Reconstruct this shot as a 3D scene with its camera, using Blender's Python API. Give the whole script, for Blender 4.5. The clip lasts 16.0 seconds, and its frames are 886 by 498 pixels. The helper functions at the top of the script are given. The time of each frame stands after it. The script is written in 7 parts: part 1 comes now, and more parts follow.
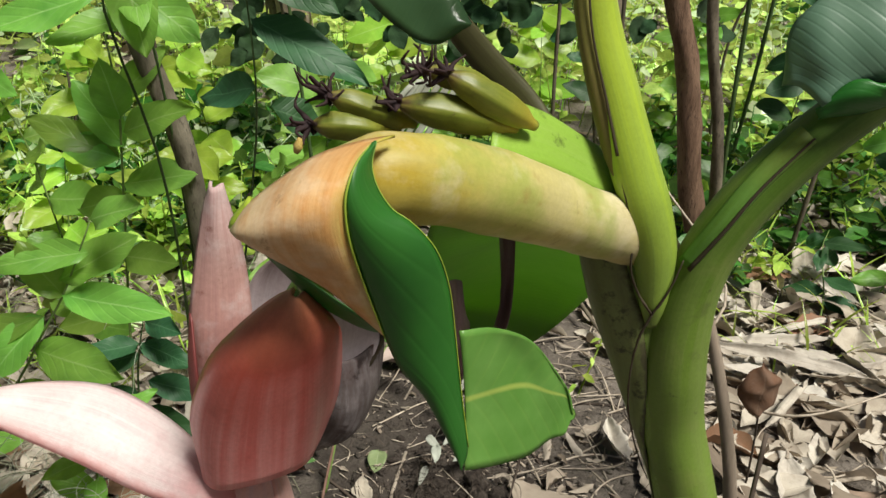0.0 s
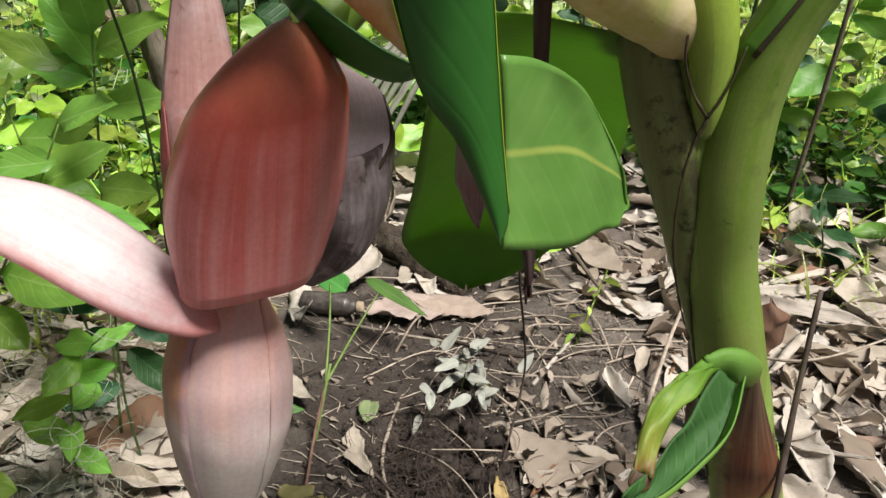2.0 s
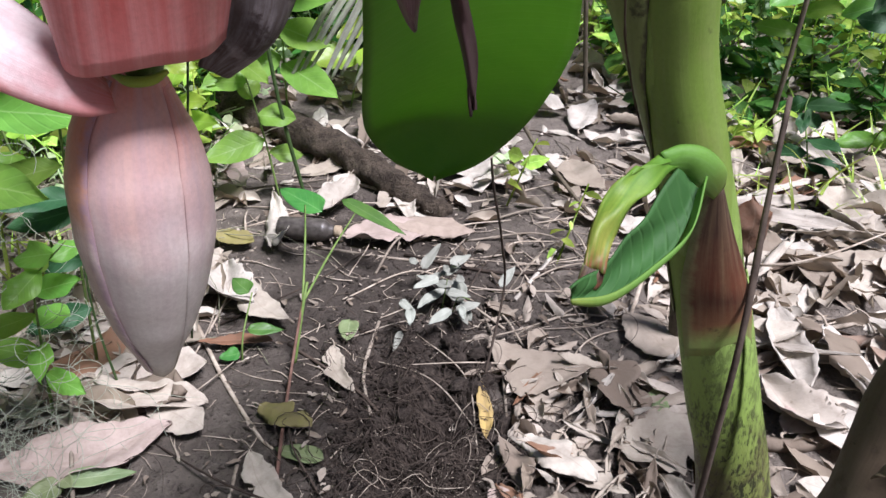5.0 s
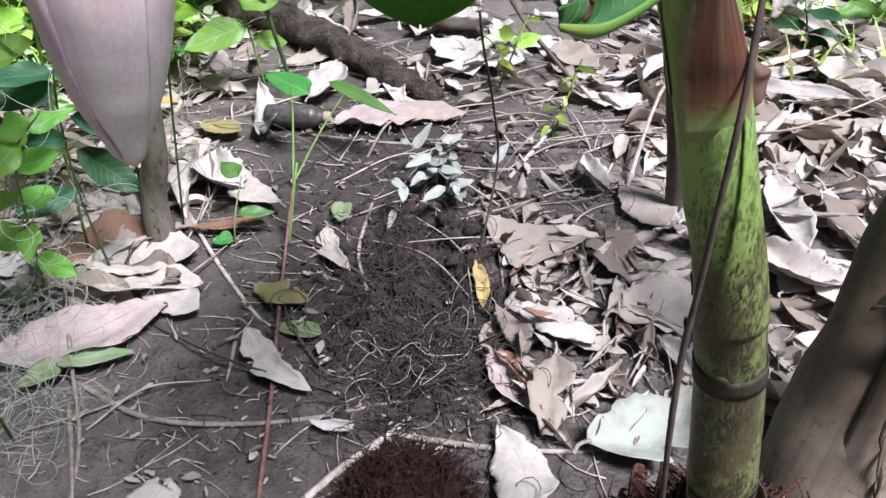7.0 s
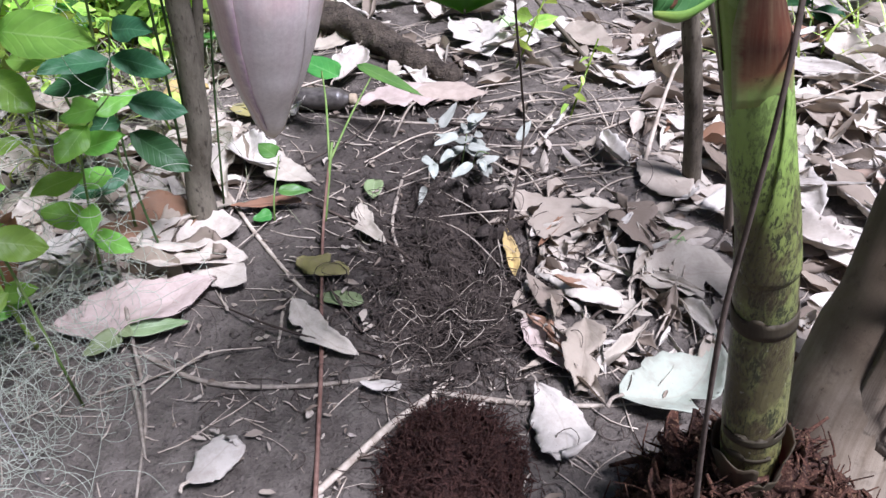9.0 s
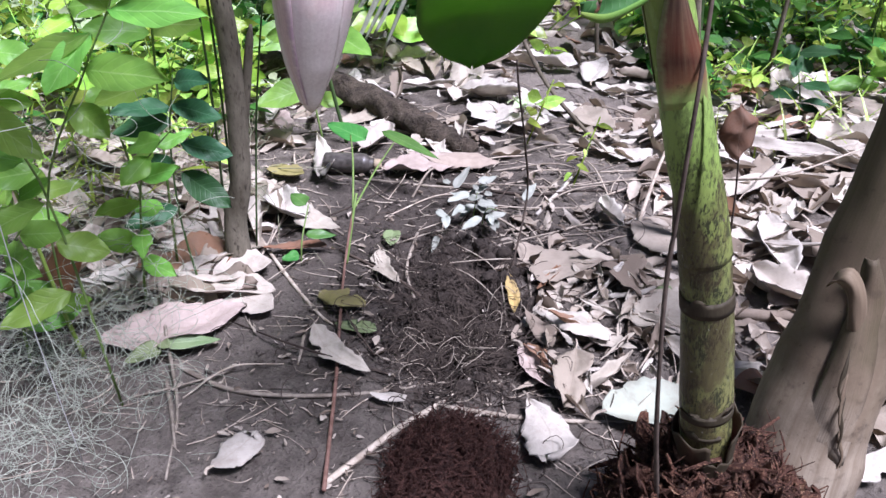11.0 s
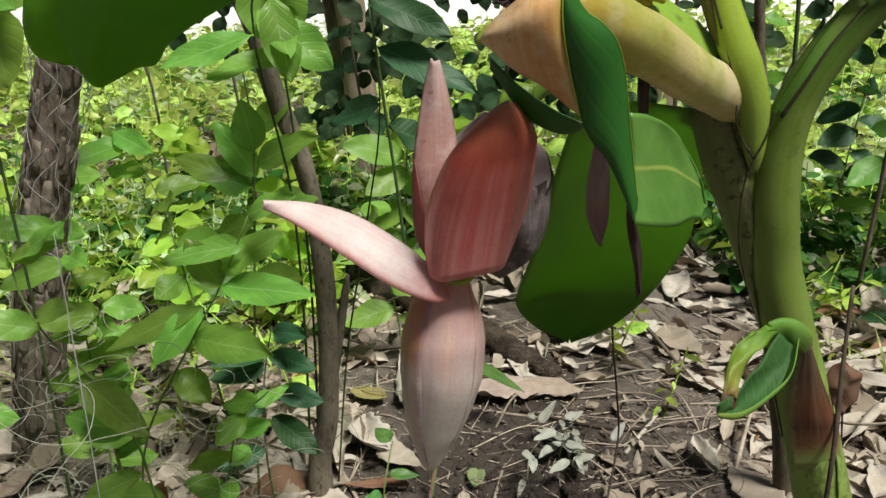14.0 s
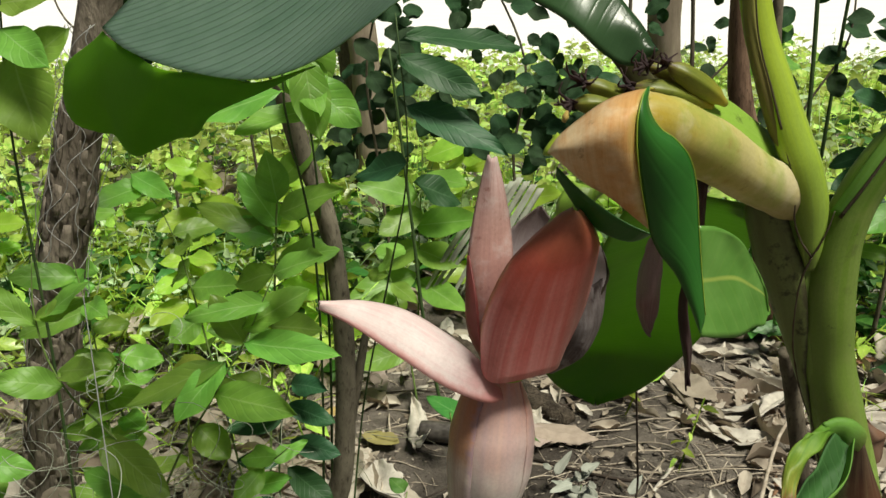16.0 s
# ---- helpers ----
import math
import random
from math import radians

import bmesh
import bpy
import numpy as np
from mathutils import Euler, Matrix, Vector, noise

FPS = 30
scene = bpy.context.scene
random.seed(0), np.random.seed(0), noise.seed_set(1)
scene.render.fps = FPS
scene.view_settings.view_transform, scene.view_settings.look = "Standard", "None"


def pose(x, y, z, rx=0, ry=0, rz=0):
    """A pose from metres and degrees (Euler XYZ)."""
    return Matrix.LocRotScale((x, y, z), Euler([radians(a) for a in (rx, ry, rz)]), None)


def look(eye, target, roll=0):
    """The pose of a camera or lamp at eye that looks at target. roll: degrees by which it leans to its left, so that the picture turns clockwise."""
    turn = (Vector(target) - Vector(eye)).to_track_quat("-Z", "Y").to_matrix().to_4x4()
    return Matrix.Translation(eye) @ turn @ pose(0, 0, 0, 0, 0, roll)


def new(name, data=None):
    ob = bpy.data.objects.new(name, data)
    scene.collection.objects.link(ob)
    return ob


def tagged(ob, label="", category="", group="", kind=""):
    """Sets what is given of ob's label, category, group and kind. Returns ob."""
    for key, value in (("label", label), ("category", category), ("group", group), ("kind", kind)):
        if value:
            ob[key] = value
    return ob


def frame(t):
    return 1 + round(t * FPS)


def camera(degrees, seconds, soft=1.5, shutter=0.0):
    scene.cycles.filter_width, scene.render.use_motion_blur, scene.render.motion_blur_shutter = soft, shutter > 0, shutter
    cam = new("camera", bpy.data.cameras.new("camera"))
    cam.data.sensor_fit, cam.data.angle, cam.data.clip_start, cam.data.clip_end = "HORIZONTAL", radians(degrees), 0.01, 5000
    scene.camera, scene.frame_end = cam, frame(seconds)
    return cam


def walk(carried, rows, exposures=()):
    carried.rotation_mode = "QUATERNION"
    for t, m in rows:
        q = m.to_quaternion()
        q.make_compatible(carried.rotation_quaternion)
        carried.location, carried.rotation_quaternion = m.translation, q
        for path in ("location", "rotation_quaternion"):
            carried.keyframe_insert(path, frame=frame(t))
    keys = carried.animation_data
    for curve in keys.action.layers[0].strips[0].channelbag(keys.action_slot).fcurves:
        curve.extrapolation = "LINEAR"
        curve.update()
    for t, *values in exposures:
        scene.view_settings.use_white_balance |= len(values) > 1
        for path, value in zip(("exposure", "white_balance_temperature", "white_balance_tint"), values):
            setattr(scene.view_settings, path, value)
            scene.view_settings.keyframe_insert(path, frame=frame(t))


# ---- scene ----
cam = camera(57.5, 16.0)
EXPOSURES = [(0.0, 0.24, 6450, 9), (1.5, 0.36, 6400, 13), (3.0, 0.44, 6100, 19), (5.5, 0.62, 5550, 23), (8.5, 0.82, 5300, 25), (11.0, 0.83, 5300, 29), (12.0, 0.57, 5600, 26), (13.0, 0.17, 5900, 19), (14.0, 0.06, 6450, 9), (16.0, 0.04, 6700, 3)]
PATH = [
    (0, (0.075, 0.087, 1.077), (-0.001, 1.859, 0.152), 2.0),
    (0.5, (0.076, 0.089, 1.053), (0.004, 1.859, 0.125), 1.9),
    (1, (0.069, 0.102, 1.024), (0.002, 1.869, 0.09), 2.1),
    (1.5, (0.066, 0.116, 0.987), (0.019, 1.88, 0.045), 2.2),
    (2, (0.061, 0.102, 0.971), (0.026, 1.863, 0.022), 2.2),
    (2.5, (0.074, 0.1, 0.964), (0.041, 1.857, 0.01), 1.9),
    (3, (0.075, 0.093, 0.924), (0.043, 1.849, -0.032), 1.3),
    (3.2, (0.078, 0.092, 0.927), (0.042, 1.846, -0.034), 1.0),
    (5.5, (0.091, 0.097, 0.871), (0.087, 1.775, -0.217), 0.4),
    (6, (0.096, 0.088, 0.846), (0.091, 1.739, -0.283), 0.1),
    (6.5, (0.099, 0.082, 0.837), (0.094, 1.71, -0.325), -0.3),
    (7, (0.094, 0.074, 0.825), (0.091, 1.661, -0.392), -1.3),
    (7.5, (0.094, 0.07, 0.821), (0.091, 1.626, -0.435), -1.6),
    (8, (0.077, 0.066, 0.832), (0.078, 1.609, -0.441), -1.6),
    (8.5, (0.04, 0.057, 0.856), (0.047, 1.606, -0.41), -2.1),
    (8.7, (0.036, 0.039, 0.858), (0.04, 1.589, -0.406), -2.2),
    (10.8, (0.065, -0.164, 0.846), (0.028, 1.539, -0.202), -0.8),
    (11, (0.06, -0.177, 0.853), (0.011, 1.531, -0.186), -1.0),
    (11.5, (0.063, -0.177, 0.873), (-0.045, 1.557, -0.119), -1.0),
    (12, (0.04, -0.164, 0.923), (-0.116, 1.633, 0.059), 0.0),
    (12.5, (0.032, -0.153, 0.926), (-0.157, 1.662, 0.106), -0.2),
    (13, (0.034, -0.147, 0.951), (-0.18, 1.683, 0.172), -0.8),
    (13.5, (0.032, -0.136, 0.98), (-0.186, 1.717, 0.262), -1.8),
    (14, (0.016, -0.108, 0.992), (-0.194, 1.76, 0.311), -1.9),
    (14.5, (0.021, -0.107, 1.006), (-0.195, 1.772, 0.357), -1.9),
    (15, (0.004, -0.096, 1.012), (-0.201, 1.793, 0.387), -1.6),
    (15.5, (0.0, -0.095, 1.022), (-0.206, 1.795, 0.4), -1.4),
    (16, (-0.02, -0.089, 1.035), (-0.233, 1.8, 0.411), -1.0),
]
walk(cam, [(t, look(eye, target, roll)) for t, eye, target, roll in PATH], EXPOSURES)

# ---- light ----
SUN_EL, SUN_AZ = 62.0, 128.0
world = bpy.data.worlds.new("sky")
scene.world = world
world.use_nodes = True
_nt = world.node_tree
_sky = _nt.nodes.new("ShaderNodeTexSky")
_sky.sky_type, _sky.sun_disc = "NISHITA", False
_sky.sun_elevation, _sky.sun_rotation = radians(SUN_EL), radians(SUN_AZ)
_sky.dust_density, _sky.air_density = 4.0, 1.5
_nt.links.new(_sky.outputs[0], _nt.nodes["Background"].inputs[0])
_nt.nodes["Background"].inputs[1].default_value = 0.022
_sun = bpy.data.lights.new("sun", "SUN")
_sun.energy, _sun.angle, _sun.color = 5.2, radians(17), (1.0, 0.95, 0.86)
sun = new("sun", _sun)
_az, _el = radians(SUN_AZ), radians(SUN_EL)
sun.matrix_world = look((math.sin(_az) * math.cos(_el) * 9, math.cos(_az) * math.cos(_el) * 9, math.sin(_el) * 9), (0, 0, 0))


# ---- materials ----
class Mat:
    """A node material: a Principled surface with short helpers for its inputs."""

    def __init__(self, name, rough=0.6, spec=0.4):
        self.m = bpy.data.materials.new(name)
        self.m.use_nodes = True
        self.nt = self.m.node_tree
        self.b = self.nt.nodes["Principled BSDF"]
        self.b.inputs["Roughness"].default_value = rough
        self.b.inputs["Specular IOR Level"].default_value = spec

    def node(self, kind, **inputs):
        n = self.nt.nodes.new(kind)
        for k, v in inputs.items():
            self.put(n.inputs[k.replace("_", " ")], v)
        return n

    def put(self, socket, v):
        if isinstance(v, bpy.types.NodeSocket):
            self.nt.links.new(v, socket)
        else:
            socket.default_value = v

    def coords(self, which="Object", scale=(1, 1, 1)):
        t = self.nt.nodes.new("ShaderNodeTexCoord")
        mp = self.nt.nodes.new("ShaderNodeMapping")
        self.put(mp.inputs["Vector"], t.outputs[which])
        mp.inputs["Scale"].default_value = scale
        return mp.outputs[0]

    def world_coords(self, scale=(1, 1, 1)):
        g = self.nt.nodes.new("ShaderNodeNewGeometry")
        mp = self.nt.nodes.new("ShaderNodeMapping")
        self.put(mp.inputs["Vector"], g.outputs["Position"])
        mp.inputs["Scale"].default_value = scale
        return mp.outputs[0]

    def noise(self, vec, scale, detail=5.0, rough=0.6, distort=0.0):
        n = self.node("ShaderNodeTexNoise", Scale=scale, Detail=detail, Roughness=rough, Distortion=distort)
        self.put(n.inputs["Vector"], vec)
        return n.outputs["Fac"]

    def ramp(self, fac, stops):
        r = self.nt.nodes.new("ShaderNodeValToRGB")
        self.put(r.inputs[0], fac)
        e = r.color_ramp.elements
        while len(e) < len(stops):
            e.new(0.5)
        for el, (p, c) in zip(e, stops):
            el.position = p
            el.color = (*c, 1) if len(c) == 3 else c
        return r.outputs[0]

    def mix(self, fac, a, b, mode="MIX"):
        n = self.nt.nodes.new("ShaderNodeMix")
        n.data_type, n.blend_type = "RGBA", mode
        self.put(n.inputs[0], fac)
        for i, v in ((6, a), (7, b)):
            self.put(n.inputs[i], v if isinstance(v, bpy.types.NodeSocket) else (*v, 1))
        return n.outputs[2]

    def math(self, op, a, b=0.0, c=0.0):
        n = self.nt.nodes.new("ShaderNodeMath")
        n.operation = op
        for i, v in enumerate((a, b, c)):
            self.put(n.inputs[i], v)
        return n.outputs[0]

    def axis(self, vec, i):
        n = self.nt.nodes.new("ShaderNodeSeparateXYZ")
        self.put(n.inputs[0], vec)
        return n.outputs[i]

    def colour(self, c):
        self.put(self.b.inputs["Base Color"], c if isinstance(c, bpy.types.NodeSocket) else (*c, 1))
        return self

    def bump(self, height, strength=0.3, dist=0.002):
        n = self.node("ShaderNodeBump", Strength=strength, Distance=dist)
        self.put(n.inputs["Height"], height)
        self.put(self.b.inputs["Normal"], n.outputs[0])
        return self

    def thin(self, col, amount):
        """Lets light through a thin sheet."""
        t = self.nt.nodes.new("ShaderNodeBsdfTranslucent")
        self.put(t.inputs[0], col if isinstance(col, bpy.types.NodeSocket) else (*col, 1))
        mx = self.nt.nodes.new("ShaderNodeMixShader")
        mx.inputs[0].default_value = amount
        self.nt.links.new(self.b.outputs[0], mx.inputs[1])
        self.nt.links.new(t.outputs[0], mx.inputs[2])
        self.nt.links.new(mx.outputs[0], self.nt.nodes["Material Output"].inputs[0])
        return self

    def random(self):
        return self.nt.nodes.new("ShaderNodeObjectInfo").outputs["Random"]

    def island(self):
        return self.nt.nodes.new("ShaderNodeNewGeometry").outputs["Random Per Island"]


def leaf_mat(name, dark, light, rib, through_col, veins=14.0, rough=0.42, amount=0.3, vary=0.25, slant=5.0, island=False, bumpy=0.35, mid=True, vein=0.12):
    """A leaf with a pale midrib and slanting side veins; UV x runs along the blade, y across it."""
    m = Mat(name, rough, 0.45)
    uv = m.coords("UV")
    u, v = m.axis(uv, 0), m.axis(uv, 1)
    off = m.math("ABSOLUTE", m.math("SUBTRACT", v, 0.5))
    side = off if mid else v
    wave = m.math("SINE", m.math("MULTIPLY", m.math("SUBTRACT", m.math("MULTIPLY", u, veins), m.math("MULTIPLY", side, slant)), 6.2832))
    line = m.math("POWER", m.math("MULTIPLY_ADD", wave, 0.5, 0.5), 9.0)
    obj = m.coords("Object")
    n1 = m.noise(obj, 22.0, 4.0)
    n2 = m.noise(obj, 160.0, 3.0)
    base = m.mix(m.ramp(n1, [(0.3, (0, 0, 0)), (0.7, (1, 1, 1))]), dark, light)
    base = m.mix(m.math("MULTIPLY", line, vein), base, rib)
    base = m.mix(m.math("MULTIPLY", n2, 0.2), base, tuple(c * 0.55 for c in dark))
    if mid:
        centre = m.ramp(off, [(0.0, (1, 1, 1)), (0.014, (0.7, 0.7, 0.7)), (0.028, (0, 0, 0))])
        base = m.mix(m.math("MULTIPLY", centre, 0.7), base, rib)
    hsv = m.node("ShaderNodeHueSaturation")
    rnd = m.island() if island else m.random()
    m.put(hsv.inputs["Hue"], m.math("MULTIPLY_ADD", rnd, 0.05, 0.475))
    m.put(hsv.inputs["Value"], m.math("MULTIPLY_ADD", rnd, vary * 2, 1.0 - vary))
    m.put(hsv.inputs["Color"], base)
    m.colour(hsv.outputs[0])
    m.bump(m.math("ADD", m.math("MULTIPLY", line, -0.6), m.math("MULTIPLY", n2, 0.4)), bumpy, 0.0015)
    th = m.mix(0.5, hsv.outputs[0], through_col, "MIX")
    return m.thin(th, amount).m


M = {}
M["banana_leaf"] = leaf_mat("banana_leaf_green", (0.026, 0.105, 0.012), (0.045, 0.155, 0.018), (0.09, 0.24, 0.04), (0.12, 0.36, 0.02), 7, 0.44, 0.2, 0.05, 3.0, mid=False, vein=0.04, bumpy=0.10)
# Base green is lightened too, so part of the backlight is painted.
M["banana_under"] = leaf_mat("banana_leaf_backlight_in_colour", (0.12, 0.26, 0.035), (0.16, 0.32, 0.045), (0.20, 0.38, 0.08), (0.34, 0.62, 0.06), 60, 0.55, 0.55, 0.05, 0.6, mid=False, vein=0.10, bumpy=0.2)
M["banana_tip"] = leaf_mat("banana_leaf_bright", (0.09, 0.25, 0.035), (0.19, 0.40, 0.09), (0.46, 0.56, 0.12), (0.2, 0.5, 0.05), 9, 0.36, 0.3, 0.05, 5, vein=0.04, bumpy=0.08)
M["banana_top"] = leaf_mat("banana_leaf_waxy", (0.15, 0.24, 0.18), (0.22, 0.31, 0.25), (0.08, 0.15, 0.10), (0.36, 0.66, 0.08), 30, 0.26, 0.5, 0.05, 9.0, mid=False, vein=0.45, bumpy=0.9)
M["banana_grey"] = leaf_mat("banana_leaf_grey", (0.085, 0.17, 0.11), (0.13, 0.23, 0.15), (0.16, 0.27, 0.18), (0.06, 0.30, 0.03), 18, 0.4, 0.2, 0.05, 0.5, mid=False, vein=0.06, bumpy=0.12)
M["shrub"] = leaf_mat("shrub_leaf", (0.14, 0.31, 0.05), (0.26, 0.48, 0.08), (0.36, 0.54, 0.18), (0.46, 0.80, 0.07), 7, 0.42, 0.48, 0.35, 4.0)
# Lighter copy of the shrub leaf: sunshine is put into its colour.
M["shrub_bright"] = leaf_mat("shrub_leaf_sun_in_colour", (0.28, 0.50, 0.05), (0.46, 0.68, 0.09), (0.5, 0.66, 0.2), (0.6, 0.92, 0.06), 7, 0.36, 0.45, 0.35, 4.0)
M["sprout_leaf"] = leaf_mat("seedling_leaf", (0.06, 0.20, 0.04), (0.12, 0.30, 0.06), (0.2, 0.38, 0.12), (0.2, 0.5, 0.05), 7, 0.42, 0.25, 0.2, 4.0)
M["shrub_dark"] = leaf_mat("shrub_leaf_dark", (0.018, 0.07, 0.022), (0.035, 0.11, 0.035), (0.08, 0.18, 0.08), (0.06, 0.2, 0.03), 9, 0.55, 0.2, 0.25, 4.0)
M["shrub_pale"] = leaf_mat("shrub_leaf_pale", (0.16, 0.33, 0.05), (0.26, 0.48, 0.08), (0.34, 0.52, 0.18), (0.4, 0.7, 0.06), 7, 0.45, 0.4, 0.2, 4.0)
# Bright ends of these two greens paint sunlight onto the plants farther off.
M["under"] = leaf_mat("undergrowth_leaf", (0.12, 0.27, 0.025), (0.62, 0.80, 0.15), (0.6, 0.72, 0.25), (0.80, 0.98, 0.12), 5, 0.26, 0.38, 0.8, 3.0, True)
M["under_far"] = leaf_mat("undergrowth_leaf_sun_in_colour", (0.22, 0.42, 0.05), (0.78, 0.90, 0.26), (0.7, 0.8, 0.35), (0.85, 1.0, 0.2), 5, 0.26, 0.4, 0.7, 3.0, True)
# Near-white green paints sky glints as whole pale leaves.
M["under_pale"] = leaf_mat("undergrowth_leaf_glint_in_colour", (0.42, 0.58, 0.28), (0.70, 0.80, 0.54), (0.7, 0.78, 0.5), (0.75, 0.95, 0.4), 5, 0.24, 0.40, 0.35, 3.0, True)
# Dark copy of the undergrowth leaf with the shade of gaps painted in.
M["under_dark"] = leaf_mat("undergrowth_leaf_shade_in_colour", (0.025, 0.085, 0.012), (0.075, 0.20, 0.03), (0.12, 0.24, 0.06), (0.12, 0.34, 0.03), 5, 0.45, 0.25, 0.5, 3.0, True)
# Near-black green paints the shaded side of leaves with light behind them.
M["vine"] = leaf_mat("vine_leaf_silhouette", (0.010, 0.036, 0.010), (0.024, 0.07, 0.018), (0.03, 0.07, 0.025), (0.04, 0.12, 0.01), 5, 0.85, 0.12, 0.3, 3.0)
M["grey_leaf"] = leaf_mat("silvery_leaf", (0.27, 0.285, 0.235), (0.43, 0.445, 0.38), (0.48, 0.49, 0.43), (0.3, 0.36, 0.25), 6, 0.75, 0.12, 0.25, 4.0)


def streaked(name, stops, streak, amount, rough=0.45, along=2.5, across=42.0, spots=None, amount_thin=0.12, thin_col=(0.6, 0.3, 0.25), fade=None, blotch=None, edge=None, relief=(0.25, 0.0012)):
    """A bract or sheath: colours along its length, fine fibres running lengthwise, blotches."""
    m = Mat(name, rough, 0.35)
    uv = m.coords("UV")
    u = m.axis(uv, 0)
    soft = m.noise(m.coords("Object"), 30.0, 4.0)
    shift = m.math("ADD", u, m.math("MULTIPLY_ADD", soft, 0.3, -0.15))
    base = m.ramp(shift, stops)
    fib = m.noise(m.coords("UV", (along, across, 1)), 1.0, 6.0, 0.65)
    strength = m.math("MULTIPLY", m.ramp(fib, [(0.42, (0, 0, 0)), (0.62, (1, 1, 1))]), amount)
    if fade:
        strength = m.math("MULTIPLY", strength, m.ramp(shift, [(fade[0], (1, 1, 1)), (fade[1], (0.12, 0.12, 0.12))]))
    base = m.mix(strength, base, streak)
    for col, scale, thr, much in blotch or ():
        bl = m.ramp(m.noise(m.coords("Object"), scale, 5.0, 0.6), [(thr, (0, 0, 0)), (thr + 0.14, (1, 1, 1))])
        base = m.mix(m.math("MULTIPLY", bl, much), base, col)
    if spots:
        col, thr = spots
        sp = m.ramp(m.noise(m.coords("Object"), 75.0, 6.0, 0.7), [(thr, (0, 0, 0)), (thr + 0.08, (1, 1, 1))])
        base = m.mix(m.math("MULTIPLY", sp, 0.75), base, col)
    fine = m.noise(m.coords("Object"), 420.0, 3.0, 0.7)
    wide = m.noise(m.coords("Object"), 11.0, 3.0, 0.6)
    tone = m.ramp(m.math("ADD", m.math("MULTIPLY", fine, 0.5), m.math("MULTIPLY", wide, 0.5)), [(0.32, (0.66, 0.64, 0.62)), (0.55, (1, 1, 1)), (0.72, (1.12, 1.12, 1.12))])
    base = m.mix(0.55, base, tone, "MULTIPLY")
    if edge:
        rim = m.ramp(m.math("ADD", m.axis(uv, 1), m.math("MULTIPLY_ADD", m.noise(m.coords("UV", (9, 3, 1)), 2.0, 5.0, 0.7), 0.22, -0.11)), [(0.0, (1, 1, 1)), (edge[1], (0, 0, 0))])
        base = m.mix(m.math("MULTIPLY", rim, 0.85), base, edge[0])
    m.colour(base)
    m.put(m.b.inputs["Roughness"], m.math("MULTIPLY_ADD", wide, 0.35, rough - 0.17))
    m.bump(m.math("ADD", m.math("ADD", fib, m.math("MULTIPLY", fine, 0.35)), m.math("MULTIPLY", soft, 0.5)), *relief)
    return m.thin(thin_col, amount_thin).m


M["red_bract"] = streaked("red_bract", [(0.0, (0.70, 0.23, 0.22)), (0.2, (0.64, 0.15, 0.135)), (0.45, (0.53, 0.095, 0.065)), (0.7, (0.60, 0.17, 0.09)), (1.0, (0.66, 0.28, 0.15))], (0.84, 0.48, 0.46), 0.45, 0.34, 0.5, 11.0, fade=(0.18, 0.45), blotch=[((0.26, 0.05, 0.032), 15.0, 0.55, 0.5)])
M["white_bract"] = streaked("white_bract", [(0.0, (0.56, 0.14, 0.12)), (0.16, (0.66, 0.32, 0.31)), (0.36, (0.83, 0.72, 0.71)), (1.0, (0.80, 0.67, 0.64))], (0.66, 0.38, 0.40), 0.5, 0.45, 0.8, 14.0, amount_thin=0.25, thin_col=(0.85, 0.6, 0.6), blotch=[((0.86, 0.80, 0.78), 40.0, 0.48, 0.5)], edge=((0.62, 0.24, 0.22), 0.13))
M["maroon"] = streaked("maroon_bract_side", [(0.0, (0.26, 0.05, 0.045)), (1.0, (0.20, 0.05, 0.045))], (0.12, 0.03, 0.03), 0.5, 0.5)
M["pink_petal"] = streaked("pink_petal", [(0.0, (0.30, 0.07, 0.07)), (0.25, (0.42, 0.18, 0.16)), (0.6, (0.52, 0.31, 0.27)), (1.0, (0.50, 0.38, 0.37))], (0.38, 0.20, 0.19), 0.6, 0.55, 2.0, 12.0, ((0.20, 0.07, 0.05), 0.60), blotch=[((0.62, 0.50, 0.48), 60.0, 0.5, 0.5)])
M["bud_body"] = streaked("bud_body", [(0.0, (0.50, 0.15, 0.10)), (0.14, (0.70, 0.33, 0.26)), (0.34, (0.82, 0.58, 0.52)), (0.48, (0.88, 0.82, 0.76)), (0.8, (0.88, 0.85, 0.78)), (0.94, (0.70, 0.64, 0.50)), (1.0, (0.52, 0.48, 0.16))], (0.60, 0.42, 0.46), 0.55, 0.5, 0.5, 15.0, fade=(0.3, 0.7), blotch=[((0.68, 0.57, 0.60), 14.0, 0.55, 0.35)])
M["bud_flap"] = streaked("bud_flap", [(0.0, (0.40, 0.12, 0.06)), (0.2, (0.58, 0.24, 0.12)), (0.38, (0.66, 0.36, 0.20)), (0.5, (0.80, 0.71, 0.62)), (1.0, (0.80, 0.75, 0.66))], (0.50, 0.28, 0.20), 0.7, 0.5, 0.5, 9.0, edge=((0.40, 0.28, 0.34), 0.07))
M["grey_bract"] = streaked("grey_bract", [(0.0, (0.045, 0.032, 0.03)), (0.35, (0.085, 0.07, 0.068)), (0.7, (0.15, 0.125, 0.125)), (1.0, (0.20, 0.15, 0.15))], (0.34, 0.31, 0.32), 0.55, 0.6, 3.0, 12.0, ((0.02, 0.012, 0.012), 0.54), blotch=[((0.36, 0.32, 0.32), 60.0, 0.56, 0.6), ((0.025, 0.016, 0.016), 34.0, 0.54, 0.7)])
